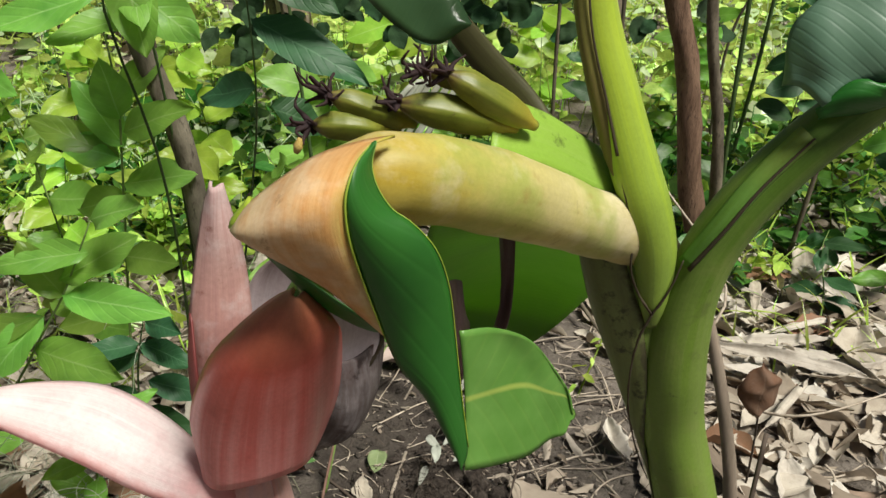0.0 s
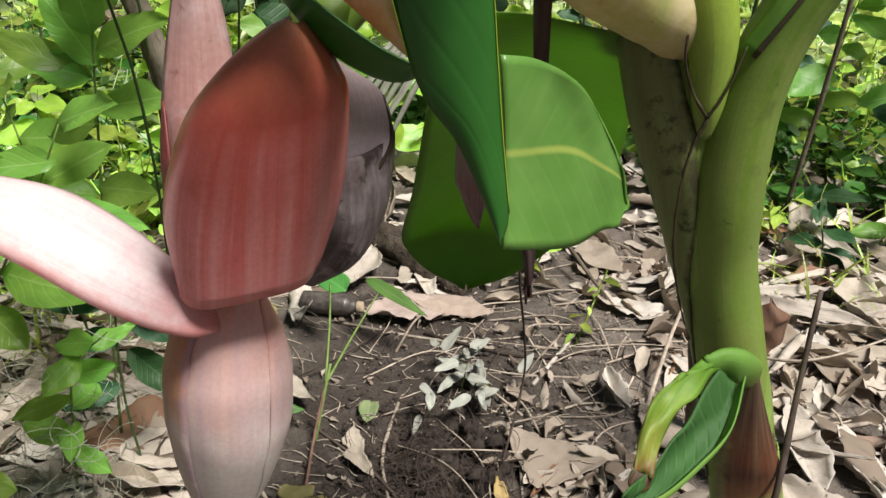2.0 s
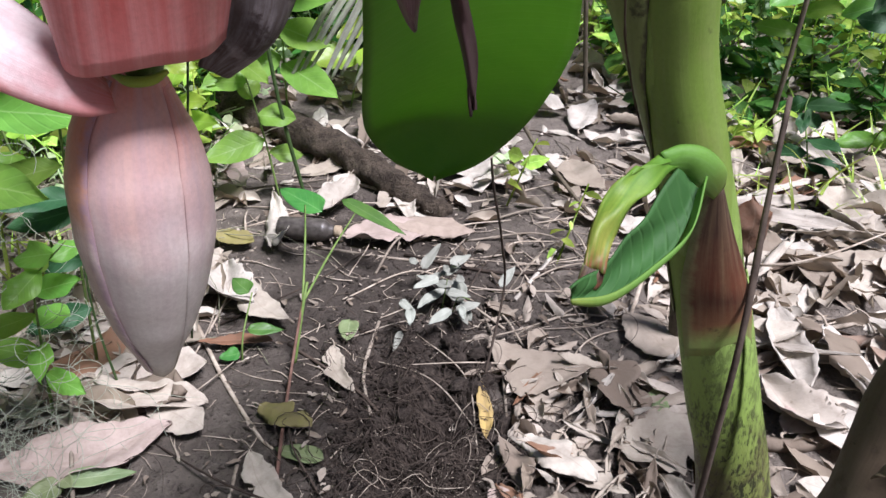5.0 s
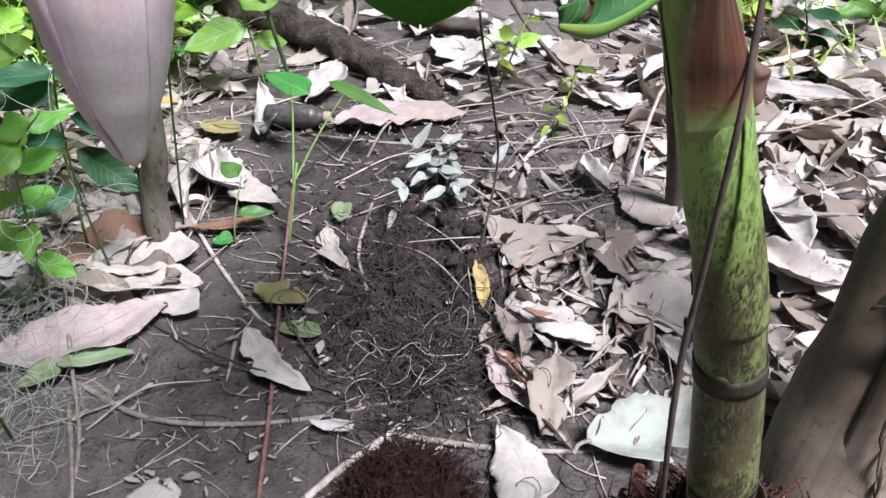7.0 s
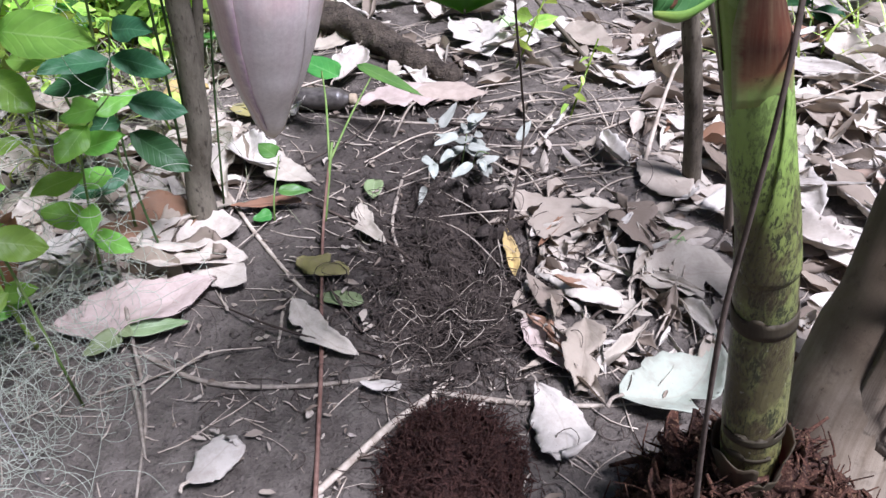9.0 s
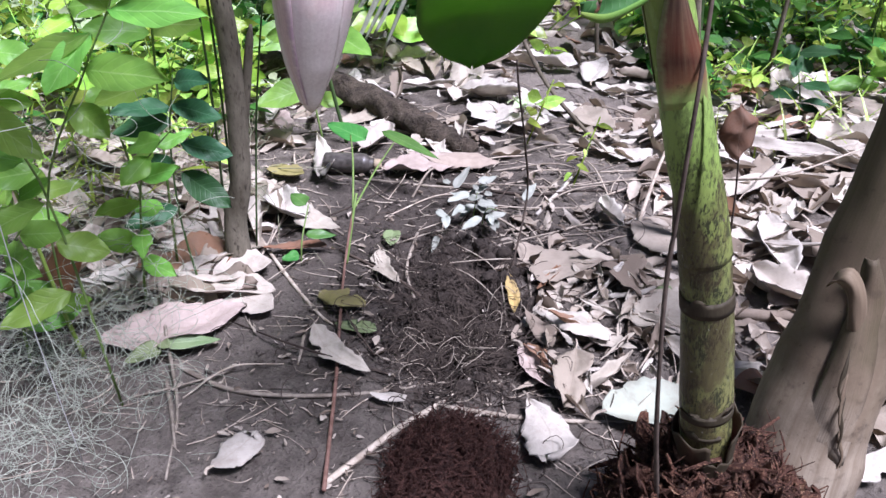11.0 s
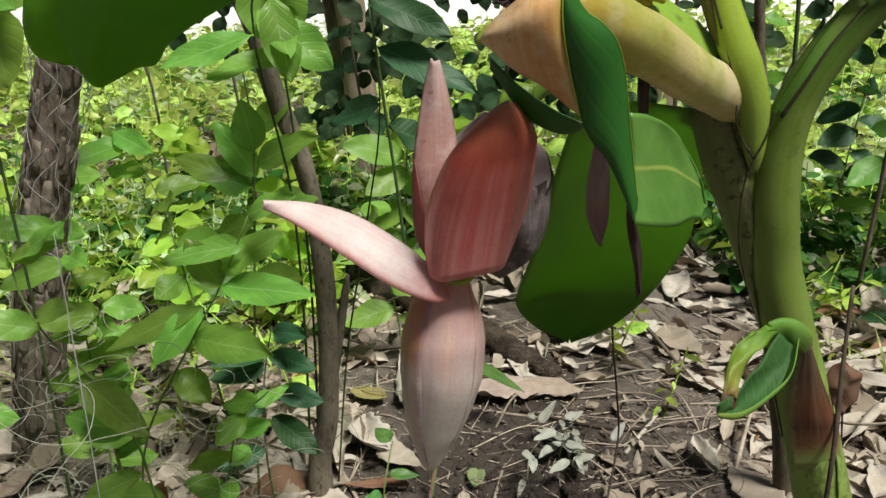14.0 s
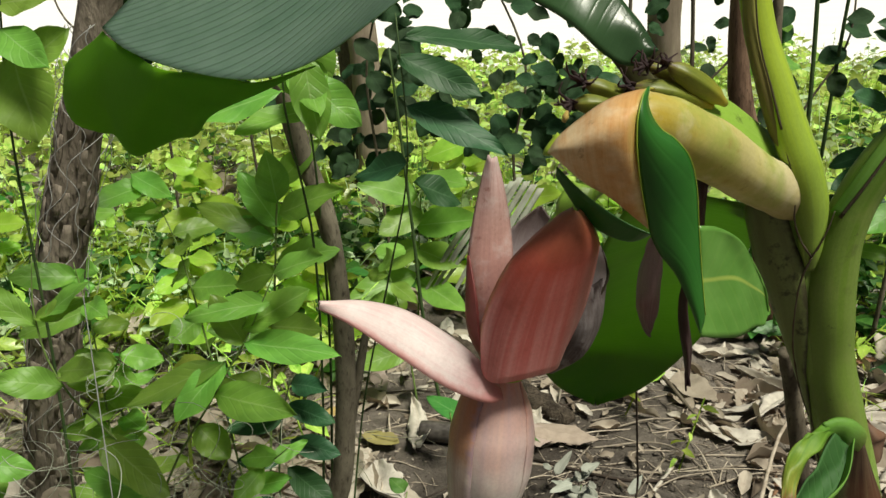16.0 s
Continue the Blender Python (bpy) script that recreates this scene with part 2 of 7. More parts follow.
M["pale_inner"] = streaked("pale_inner", [(0.0, (0.62, 0.55, 0.58)), (0.5, (0.52, 0.44, 0.46)), (0.85, (0.40, 0.30, 0.29)), (1.0, (0.26, 0.17, 0.15))], (0.66, 0.58, 0.62), 0.4)
M["dry_bract"] = streaked("dry_bract", [(0.0, (0.34, 0.25, 0.26)), (0.6, (0.22, 0.12, 0.12)), (1.0, (0.07, 0.03, 0.03))], (0.4, 0.3, 0.3), 0.5, 0.7)
M["dry_thread"] = streaked("dry_thread", [(0.0, (0.06, 0.03, 0.028)), (1.0, (0.03, 0.016, 0.018))], (0.10, 0.06, 0.055), 0.5, 0.7)
# Amber last stops of the ramp paint the shade near the roll's mouth.
M["yellow_sheath"] = streaked("yellow_sheath", [(0.0, (0.12, 0.09, 0.06)), (0.12, (0.20, 0.16, 0.10)), (0.20, (0.56, 0.48, 0.25)), (0.32, (0.64, 0.57, 0.34)), (0.46, (0.60, 0.54, 0.24)), (0.62, (0.52, 0.46, 0.12)), (0.74, (0.42, 0.31, 0.035)), (1.0, (0.34, 0.22, 0.02))], (0.47, 0.42, 0.13), 0.55, 0.45, 1.2, 7.0, ((0.24, 0.16, 0.06), 0.64), 0.2, (0.7, 0.6, 0.1), blotch=[((0.30, 0.37, 0.07), 22.0, 0.50, 0.7), ((0.74, 0.67, 0.46), 38.0, 0.52, 0.45), ((0.33, 0.20, 0.06), 55.0, 0.62, 0.65), ((0.16, 0.10, 0.04), 120.0, 0.69, 0.6)])
M["peach_leaf"] = streaked("peach_leaf", [(0.0, (0.40, 0.42, 0.06)), (0.06, (0.62, 0.47, 0.14)), (0.16, (0.70, 0.41, 0.15)), (0.5, (0.69, 0.49, 0.27)), (0.85, (0.68, 0.55, 0.31)), (1.0, (0.44, 0.46, 0.10))], (0.56, 0.25, 0.07), 0.65, 0.46, 16.0, 1.1, ((0.30, 0.16, 0.07), 0.64), 0.2, (0.8, 0.45, 0.1), blotch=[((0.76, 0.62, 0.41), 34.0, 0.50, 0.55), ((0.56, 0.27, 0.08), 50.0, 0.56, 0.55), ((0.30, 0.16, 0.07), 110.0, 0.70, 0.7)])
M["petiole"] = streaked("petiole_green", [(0.0, (0.20, 0.26, 0.07)), (0.15, (0.24, 0.36, 0.05)), (0.6, (0.34, 0.46, 0.04)), (1.0, (0.38, 0.48, 0.04))], (0.20, 0.30, 0.06), 0.5, 0.36, 1.0, 14.0, ((0.10, 0.09, 0.03), 0.68), 0.1, (0.3, 0.5, 0.05))
M["petiole_dark"] = streaked("petiole_dark_green", [(0.0, (0.22, 0.33, 0.06)), (0.2, (0.16, 0.26, 0.035)), (0.42, (0.135, 0.225, 0.028)), (0.56, (0.105, 0.19, 0.02)), (0.68, (0.075, 0.155, 0.014)), (1.0, (0.055, 0.125, 0.01))], (0.19, 0.25, 0.07), 0.45, 0.42, 1.0, 12.0, ((0.05, 0.05, 0.02), 0.63), 0.08, (0.2, 0.4, 0.03), blotch=[((0.21, 0.235, 0.07), 22.0, 0.52, 0.5), ((0.06, 0.06, 0.025), 40.0, 0.60, 0.6)])
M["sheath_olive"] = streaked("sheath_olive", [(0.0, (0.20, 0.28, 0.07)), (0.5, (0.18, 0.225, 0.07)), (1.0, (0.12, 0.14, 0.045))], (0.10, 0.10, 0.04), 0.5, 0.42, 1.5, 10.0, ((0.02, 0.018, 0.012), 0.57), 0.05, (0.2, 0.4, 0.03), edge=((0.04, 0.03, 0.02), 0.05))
M["small_pale"] = streaked("small_leaf_pale", [(0.0, (0.10, 0.23, 0.02)), (0.5, (0.19, 0.30, 0.035)), (0.8, (0.27, 0.29, 0.05)), (0.92, (0.20, 0.08, 0.03)), (1.0, (0.06, 0.025, 0.015))], (0.07, 0.19, 0.015), 0.8, 0.55, 1.0, 5.0)
M["small_dark"] = leaf_mat("small_leaf_dark", (0.03, 0.10, 0.02), (0.05, 0.145, 0.03), (0.10, 0.22, 0.06), (0.12, 0.34, 0.03), 11, 0.7, 0.25, 0.05, 2.0, mid=False, vein=0.2, bumpy=0.4)
M["small_green"] = streaked("small_leaf_green", [(0.0, (0.10, 0.25, 0.025)), (0.6, (0.13, 0.27, 0.04)), (1.0, (0.20, 0.26, 0.04))], (0.16, 0.30, 0.08), 0.5, 0.55, 1.0, 6.0, ((0.09, 0.09, 0.02), 0.68), 0.2, (0.3, 0.6, 0.05))
M["olive"] = streaked("olive_rib", [(0.0, (0.05, 0.05, 0.018)), (1.0, (0.07, 0.075, 0.02))], (0.03, 0.02, 0.012), 0.4, 0.5)
M["spotted_sheath"] = streaked("spotted_sheath", [(0.0, (0.22, 0.38, 0.05)), (1.0, (0.26, 0.44, 0.05))], (0.3, 0.42, 0.1), 0.3, 0.4, 1.0, 12.0, ((0.06, 0.08, 0.02), 0.6), 0.15, (0.3, 0.55, 0.05))
M["banana_skin"] = streaked("banana_skin", [(0.0, (0.02, 0.01, 0.012)), (0.10, (0.06, 0.035, 0.02)), (0.2, (0.11, 0.14, 0.02)), (0.55, (0.15, 0.19, 0.02)), (0.86, (0.36, 0.30, 0.03)), (1.0, (0.18, 0.25, 0.03))], (0.30, 0.28, 0.05), 0.6, 0.4, 1.0, 5.0, ((0.05, 0.035, 0.02), 0.60))
M["withered"] = streaked("withered_flower", [(0.0, (0.016, 0.010, 0.012)), (1.0, (0.030, 0.014, 0.014))], (0.06, 0.03, 0.03), 0.3, 0.8)


def stem_mat():
    """Green sheath, brown dry cap below the small leaf, mould-dark mottling and brown towards the ground."""
    m = Mat("pseudostem", 0.45, 0.35)
    obj = m.coords("Object")
    z = m.axis(obj, 2)
    big = m.noise(obj, 14.0, 5.0)
    h = m.math("ADD", z, m.math("MULTIPLY_ADD", big, 0.08, -0.04))
    base = m.ramp(h, [(0.0, (0.24, 0.20, 0.06)), (0.20, (0.20, 0.185, 0.06)), (0.30, (0.15, 0.15, 0.05)), (0.40, (0.15, 0.165, 0.05)), (0.48, (0.18, 0.21, 0.05)), (0.54, (0.22, 0.33, 0.06)), (0.62, (0.25, 0.38, 0.085)), (0.74, (0.18, 0.28, 0.045)), (0.88, (0.17, 0.26, 0.045))])
    fib = m.noise(m.coords("Object", (150, 150, 8)), 1.0, 5.0)
    base = m.mix(m.math("MULTIPLY", fib, 0.18), base, (0.26, 0.34, 0.13))
    mould = m.ramp(m.math("ADD", m.math("MULTIPLY", m.noise(m.coords("Object", (420, 420, 150)), 1.0, 5.0, 0.75), 0.6), m.math("MULTIPLY", m.noise(m.coords("Object", (50, 50, 22)), 1.0, 4.0, 0.6), 0.4)), [(0.49, (0, 0, 0)), (0.55, (1, 1, 1))])
    low = m.ramp(h, [(0.50, (0.95, 0.95, 0.95)), (0.57, (0.55, 0.55, 0.55)), (0.68, (0.08, 0.08, 0.08))])
    base = m.mix(m.math("MULTIPLY", mould, low), base, (0.025, 0.028, 0.014))
    patch = m.ramp(m.noise(m.coords("Object", (30, 30, 16)), 1.0, 4.0), [(0.46, (0, 0, 0)), (0.56, (1, 1, 1))])
    lower = m.ramp(h, [(0.49, (1, 1, 1)), (0.56, (0, 0, 0))])
    base = m.mix(m.math("MULTIPLY", m.math("MULTIPLY", patch, lower), 0.7), base, (0.060, 0.042, 0.022))
    fleck = m.ramp(m.noise(m.coords("Object", (260, 260, 200)), 1.0, 3.0), [(0.68, (0, 0, 0)), (0.73, (1, 1, 1))])
    base = m.mix(m.math("MULTIPLY", m.math("MULTIPLY", fleck, lower), 0.6), base, (0.45, 0.45, 0.36))
    stain = m.ramp(m.noise(m.coords("Object", (60, 60, 9)), 1.0, 6.0, 0.7), [(0.58, (0, 0, 0)), (0.72, (1, 1, 1))])
    base = m.mix(m.math("MULTIPLY", stain, 0.6), base, (0.075, 0.07, 0.035))
    dash = m.ramp(m.noise(m.coords("Object", (35, 35, 420)), 1.0, 2.0), [(0.74, (0, 0, 0)), (0.78, (1, 1, 1))])
    base = m.mix(m.math("MULTIPLY", dash, 0.8), base, (0.05, 0.03, 0.015))
    m.colour(base)
    m.bump(m.math("ADD", fib, m.math("MULTIPLY", mould, -0.4)), 0.45, 0.002)
    return m.m


M["stem"] = stem_mat()
M["brown_cap"] = streaked("brown_cap", [(0.0, (0.018, 0.011, 0.009)), (0.25, (0.045, 0.020, 0.014)), (0.5, (0.12, 0.038, 0.018)), (0.68, (0.085, 0.028, 0.016)), (0.82, (0.20, 0.09, 0.04)), (0.93, (0.23, 0.33, 0.08))], (0.24, 0.17, 0.09), 0.5, 0.6, 0.8, 6.0, ((0.03, 0.014, 0.011), 0.60), edge=((0.26, 0.31, 0.13), 0.14))
M["channel_brown"] = streaked("channel_brown", [(0.0, (0.26, 0.30, 0.05)), (0.5, (0.20, 0.17, 0.05)), (1.0, (0.10, 0.07, 0.035))], (0.12, 0.09, 0.04), 0.6, 0.5, 1.0, 5.0)
M["dark_seam"] = streaked("dark_seam", [(0.0, (0.03, 0.024, 0.012)), (1.0, (0.045, 0.035, 0.02))], (0.07, 0.06, 0.03), 0.5, 0.7)
M["sheath_tan"] = streaked("dry_sheath", [(0.0, (0.36, 0.31, 0.235)), (0.14, (0.28, 0.23, 0.165)), (0.28, (0.185, 0.145, 0.095)), (0.42, (0.10, 0.08, 0.045)), (0.7, (0.08, 0.065, 0.032)), (1.0, (0.06, 0.05, 0.028))], (0.15, 0.11, 0.07), 0.6, 0.75, 0.5, 34.0, ((0.05, 0.035, 0.022), 0.62), 0.04, (0.3, 0.2, 0.1), blotch=[((0.12, 0.085, 0.055), 9.0, 0.52, 0.6), ((0.045, 0.03, 0.02), 40.0, 0.58, 0.6)], relief=(0.4, 0.002))
M["sheath_pale"] = streaked("dry_sheath_pale", [(0.0, (0.16, 0.12, 0.075)), (1.0, (0.24, 0.185, 0.12))], (0.10, 0.07, 0.045), 0.6, 0.75, 1.0, 9.0, ((0.10, 0.07, 0.05), 0.6), 0.1, (0.5, 0.35, 0.2))


def simple(name, a, b, scale=40.0, rough=0.85, bump=0.5, dist=0.004, stretch=(1, 1, 1), spread=0.15, extra=None):
    m = Mat(name, rough, 0.25)
    vec = m.coords("Object", stretch)
    n = m.noise(vec, scale, 7.0, 0.65)
    n2 = m.noise(vec, scale * 6, 4.0, 0.6)
    base = m.mix(m.ramp(n, [(0.34, (0, 0, 0)), (0.66, (1, 1, 1))]), a, b)
    if extra:
        base = m.mix(m.ramp(n2, [(0.55, (0, 0, 0)), (0.7, (1, 1, 1))]), base, extra)
    hsv = m.node("ShaderNodeHueSaturation")
    m.put(hsv.inputs["Value"], m.math("MULTIPLY_ADD", m.random(), spread * 2, 1 - spread))
    m.put(hsv.inputs["Color"], base)
    m.colour(hsv.outputs[0])
    m.bump(m.math("ADD", n, m.math("MULTIPLY", n2, 0.5)), bump, dist)
    return m.m


M["bark"] = simple("bark_grey_brown", (0.10, 0.082, 0.062), (0.24, 0.205, 0.165), 22.0, 0.9, 0.9, 0.008, (1, 1, 0.35), extra=(0.055, 0.045, 0.035))
M["bark_dark"] = simple("bark_dark", (0.065, 0.052, 0.036), (0.17, 0.145, 0.105), 30.0, 0.85, 0.6, 0.004, (1, 1, 0.4), extra=(0.05, 0.04, 0.03))
M["bark_mid"] = simple("bark_olive_grey", (0.085, 0.072, 0.050), (0.22, 0.195, 0.145), 26.0, 0.85, 0.6, 0.004, (1, 1, 0.4), extra=(0.05, 0.042, 0.03))
M["banana_wet"] = leaf_mat("banana_leaf_wet", (0.03, 0.085, 0.03), (0.05, 0.125, 0.05), (0.07, 0.16, 0.07), (0.06, 0.30, 0.03), 18, 0.25, 0.15, 0.05, 0.5, mid=False, vein=0.06, bumpy=0.12)
# Raised base colour replaces light that would come through the folded side.
M["banana_torn"] = leaf_mat("banana_leaf_torn_backlight", (0.19, 0.38, 0.045), (0.25, 0.46, 0.055), (0.28, 0.50, 0.08), (0.60, 0.92, 0.08), 46, 0.45, 0.8, 0.05, 0.6, mid=False, vein=0.12, bumpy=0.2)
M["fallen_green"] = leaf_mat("fallen_leaf_green", (0.17, 0.24, 0.10), (0.25, 0.31, 0.15), (0.34, 0.40, 0.24), (0.3, 0.4, 0.15), 7, 0.5, 0.1, 0.2, 4.0)
M["bark_pale"] = simple("bark_pale", (0.17, 0.135, 0.10), (0.27, 0.22, 0.17), 24.0, 0.85, 0.5, 0.004, (1, 1, 0.3))
M["bark_brown"] = simple("bark_brown", (0.08, 0.045, 0.028), (0.19, 0.12, 0.08), 34.0, 0.9, 0.8, 0.006, (1, 1, 0.25), extra=(0.05, 0.03, 0.02))
M["log"] = simple("rotten_log", (0.035, 0.027, 0.02), (0.12, 0.095, 0.07), 34.0, 0.95, 1.0, 0.02, extra=(0.018, 0.014, 0.01))
M["twig"] = simple("dry_twig", (0.22, 0.18, 0.135), (0.44, 0.385, 0.31), 60.0, 0.85, 0.4, 0.001, spread=0.4)
M["twig_dark"] = simple("dark_twig", (0.035, 0.026, 0.02), (0.085, 0.065, 0.05), 60.0, 0.85, 0.4, 0.001, spread=0.3)
M["twig_red"] = simple("reddish_stem", (0.12, 0.065, 0.045), (0.22, 0.13, 0.10), 60.0, 0.7, 0.3, 0.001)
M["green_stem"] = simple("green_stem", (0.10, 0.18, 0.04), (0.20, 0.28, 0.08), 50.0, 0.55, 0.2, 0.001)
M["vine_stem_green"] = simple("yellow_green_stem", (0.16, 0.26, 0.04), (0.28, 0.38, 0.08), 50.0, 0.5, 0.2, 0.001)
M["green_dark_stem"] = simple("dark_green_stem", (0.03, 0.06, 0.02), (0.06, 0.10, 0.03), 50.0, 0.55, 0.2, 0.001)
M["fibre"] = simple("corm_fibre", (0.020, 0.010, 0.008), (0.11, 0.050, 0.030), 45.0, 0.95, 1.0, 0.01, spread=0.5, extra=(0.24, 0.14, 0.08))
M["shred"] = simple("corm_shred", (0.035, 0.018, 0.012), (0.30, 0.165, 0.095), 40.0, 0.9, 1.0, 0.004, spread=0.5, extra=(0.46, 0.33, 0.21))
M["fibre_red"] = simple("red_brown_fibre", (0.04, 0.018, 0.013), (0.115, 0.052, 0.037), 90.0, 0.95, 1.0, 0.02, spread=0.3, extra=(0.025, 0.012, 0.009))
M["root"] = simple("root_fibre", (0.026, 0.019, 0.014), (0.105, 0.083, 0.066), 40.0, 0.95, 0.4, 0.001, spread=0.5)
M["string"] = simple("net_string", (0.34, 0.37, 0.28), (0.52, 0.55, 0.44), 30.0, 0.7, 0.1, 0.0005)
M["runner"] = simple("dry_runner", (0.14, 0.15, 0.09), (0.32, 0.31, 0.22), 60.0, 0.8, 0.3, 0.001, spread=0.4)
M["wire"] = simple("wire", (0.3, 0.3, 0.29), (0.42, 0.42, 0.4), 30.0, 0.5, 0.1, 0.0005)


def soil_mat():
    m = Mat("soil", 0.85, 0.3)
    w = m.world_coords()
    big, mid, fine = m.noise(w, 2.6, 5.0), m.noise(w, 17.0, 7.0, 0.7), m.noise(w, 120.0, 6.0, 0.7)
    base = m.ramp(mid, [(0.3, (0.055, 0.045, 0.035)), (0.52, (0.178, 0.153, 0.126)), (0.75, (0.31, 0.274, 0.232))])
    base = m.mix(m.ramp(big, [(0.4, (0, 0, 0)), (0.65, (1, 1, 1))]), base, m.mix(fine, (0.16, 0.137, 0.112), (0.31, 0.272, 0.228)))
    base = m.mix(m.ramp(fine, [(0.56, (0, 0, 0)), (0.68, (1, 1, 1))]), base, (0.04, 0.031, 0.025))
    px, py = m.axis(w, 0), m.axis(w, 1)
    dx, dy = m.math("MULTIPLY", m.math("SUBTRACT", px, -0.02), 0.8), m.math("MULTIPLY", m.math("SUBTRACT", py, 1.32), 0.33)
    far = m.math("ADD", m.math("SQRT", m.math("ADD", m.math("MULTIPLY", dx, dx), m.math("MULTIPLY", dy, dy))), m.math("MULTIPLY_ADD", mid, 0.2, -0.1))
    base = m.mix(m.math("MULTIPLY", m.ramp(far, [(0.10, (1, 1, 1)), (0.36, (0, 0, 0))]), 0.75), base, m.mix(fine, (0.018, 0.013, 0.010), (0.055, 0.042, 0.033)))
    m.colour(base)
    m.put(m.b.inputs["Roughness"], m.math("MULTIPLY_ADD", mid, 0.5, 0.5))
    m.bump(m.math("ADD", m.math("MULTIPLY", mid, 0.8), m.math("MULTIPLY", fine, 0.35)), 1.0, 0.03)
    return m.m


M["soil"] = soil_mat()
M["soil_dark"] = simple("damp_soil_clod", (0.030, 0.023, 0.018), (0.085, 0.068, 0.055), 120.0, 0.9, 1.0, 0.006, spread=0.4)


def dead_mat(name, stops, island=False, rough=0.7):
    m = Mat(name, rough, 0.3)
    uv = m.coords("UV")
    u, v = m.axis(uv, 0), m.axis(uv, 1)
    off = m.math("ABSOLUTE", m.math("SUBTRACT", v, 0.5))
    wave = m.math("SINE", m.math("MULTIPLY", m.math("SUBTRACT", m.math("MULTIPLY", u, 8.0), m.math("MULTIPLY", off, 5.0)), 6.2832))
    line = m.math("POWER", m.math("MULTIPLY_ADD", wave, 0.5, 0.5), 10.0)
    obj = m.world_coords()
    n1, n2 = m.noise(obj, 38.0, 6.0, 0.7), m.noise(obj, 260.0, 4.0)
    rnd = m.island() if island else m.random()
    base = m.ramp(rnd, stops)
    base = m.mix(m.math("MULTIPLY", m.ramp(n1, [(0.45, (0, 0, 0)), (0.72, (1, 1, 1))]), 0.45), base, (0.17, 0.125, 0.09))
    blot = m.ramp(m.noise(obj, 14.0, 5.0, 0.7), [(0.48, (0, 0, 0)), (0.62, (1, 1, 1))])
    base = m.mix(m.math("MULTIPLY", blot, 0.2), base, (0.20, 0.155, 0.12))
    spot = m.ramp(m.noise(obj, 150.0, 3.0), [(0.70, (0, 0, 0)), (0.76, (1, 1, 1))])
    base = m.mix(m.math("MULTIPLY", spot, 0.7), base, (0.07, 0.05, 0.035))
    base = m.mix(m.math("MULTIPLY", n2, 0.2), base, (0.30, 0.26, 0.22))
    mid = m.ramp(off, [(0.0, (1, 1, 1)), (0.015, (0.6, 0.6, 0.6)), (0.03, (0, 0, 0))])
    base = m.mix(m.math("MULTIPLY", m.math("ADD", mid, m.math("MULTIPLY", line, 0.10)), 0.25), base, (0.24, 0.195, 0.145))
    m.colour(base)
    m.bump(m.math("ADD", m.math("ADD", m.math("MULTIPLY", line, -0.10), m.math("MULTIPLY", mid, -0.2)), m.math("ADD", n1, m.math("MULTIPLY", n2, 0.3))), 0.55, 0.0025)
    return m.thin((0.4, 0.28, 0.18), 0.12).m


PALE = [(0.0, (0.11, 0.08, 0.055)), (0.18, (0.30, 0.25, 0.185)), (0.42, (0.46, 0.41, 0.325)), (0.72, (0.59, 0.545, 0.455)), (0.94, (0.70, 0.665, 0.58)), (0.97, (0.24, 0.12, 0.06))]
GREY = [(0.0, (0.15, 0.115, 0.082)), (0.35, (0.34, 0.29, 0.225)), (0.7, (0.47, 0.415, 0.335)), (1.0, (0.56, 0.505, 0.425))]
M["dead"] = dead_mat("dead_leaf", PALE)
M["dead_many"] = dead_mat("dead_leaf_litter", PALE, True)
M["dead_grey"] = dead_mat("dead_leaf_grey", GREY)
M["dead_grey_many"] = dead_mat("dead_leaf_grey_litter", GREY, True)
M["dead_white"] = dead_mat("dead_leaf_white", [(0.0, (0.46, 0.42, 0.355)), (1.0, (0.64, 0.605, 0.525))])
M["dead_pale_green"] = dead_mat("dead_leaf_pale_green", [(0.0, (0.38, 0.42, 0.33)), (1.0, (0.42, 0.45, 0.37))])
M["dead_pink"] = dead_mat("dead_leaf_pinkish", [(0.0, (0.46, 0.37, 0.32)), (1.0, (0.52, 0.42, 0.37))])
M["dead_brown"] = dead_mat("dead_leaf_brown", [(0.0, (0.20, 0.095, 0.05)), (1.0, (0.27, 0.125, 0.062))])
M["dead_rust"] = dead_mat("dead_leaf_rust", [(0.0, (0.30, 0.125, 0.05)), (1.0, (0.36, 0.15, 0.06))])
M["dead_dark"] = dead_mat("dead_leaf_dark", [(0.0, (0.13, 0.055, 0.025)), (1.0, (0.16, 0.07, 0.03))])
M["dead_yellow"] = dead_mat("dead_leaf_yellow", [(0.0, (0.52, 0.38, 0.12)), (1.0, (0.56, 0.40, 0.10))])
M["dead_olive"] = dead_mat("dead_leaf_olive", [(0.0, (0.26, 0.24, 0.07)), (1.0, (0.30, 0.27, 0.08))])


# Near-white colour carries the glare of sunlit open ground.
def bright_ground_mat():
    m = Mat("overexposed_ground", 0.85, 0.2)
    w = m.world_coords()
    m.colour(m.mix(m.noise(w, 0.6, 6.0), (0.74, 0.73, 0.70), (0.86, 0.85, 0.82)))
    m.bump(m.noise(w, 20.0, 5.0), 0.3, 0.01)
    return m.m


M["road"] = bright_ground_mat()


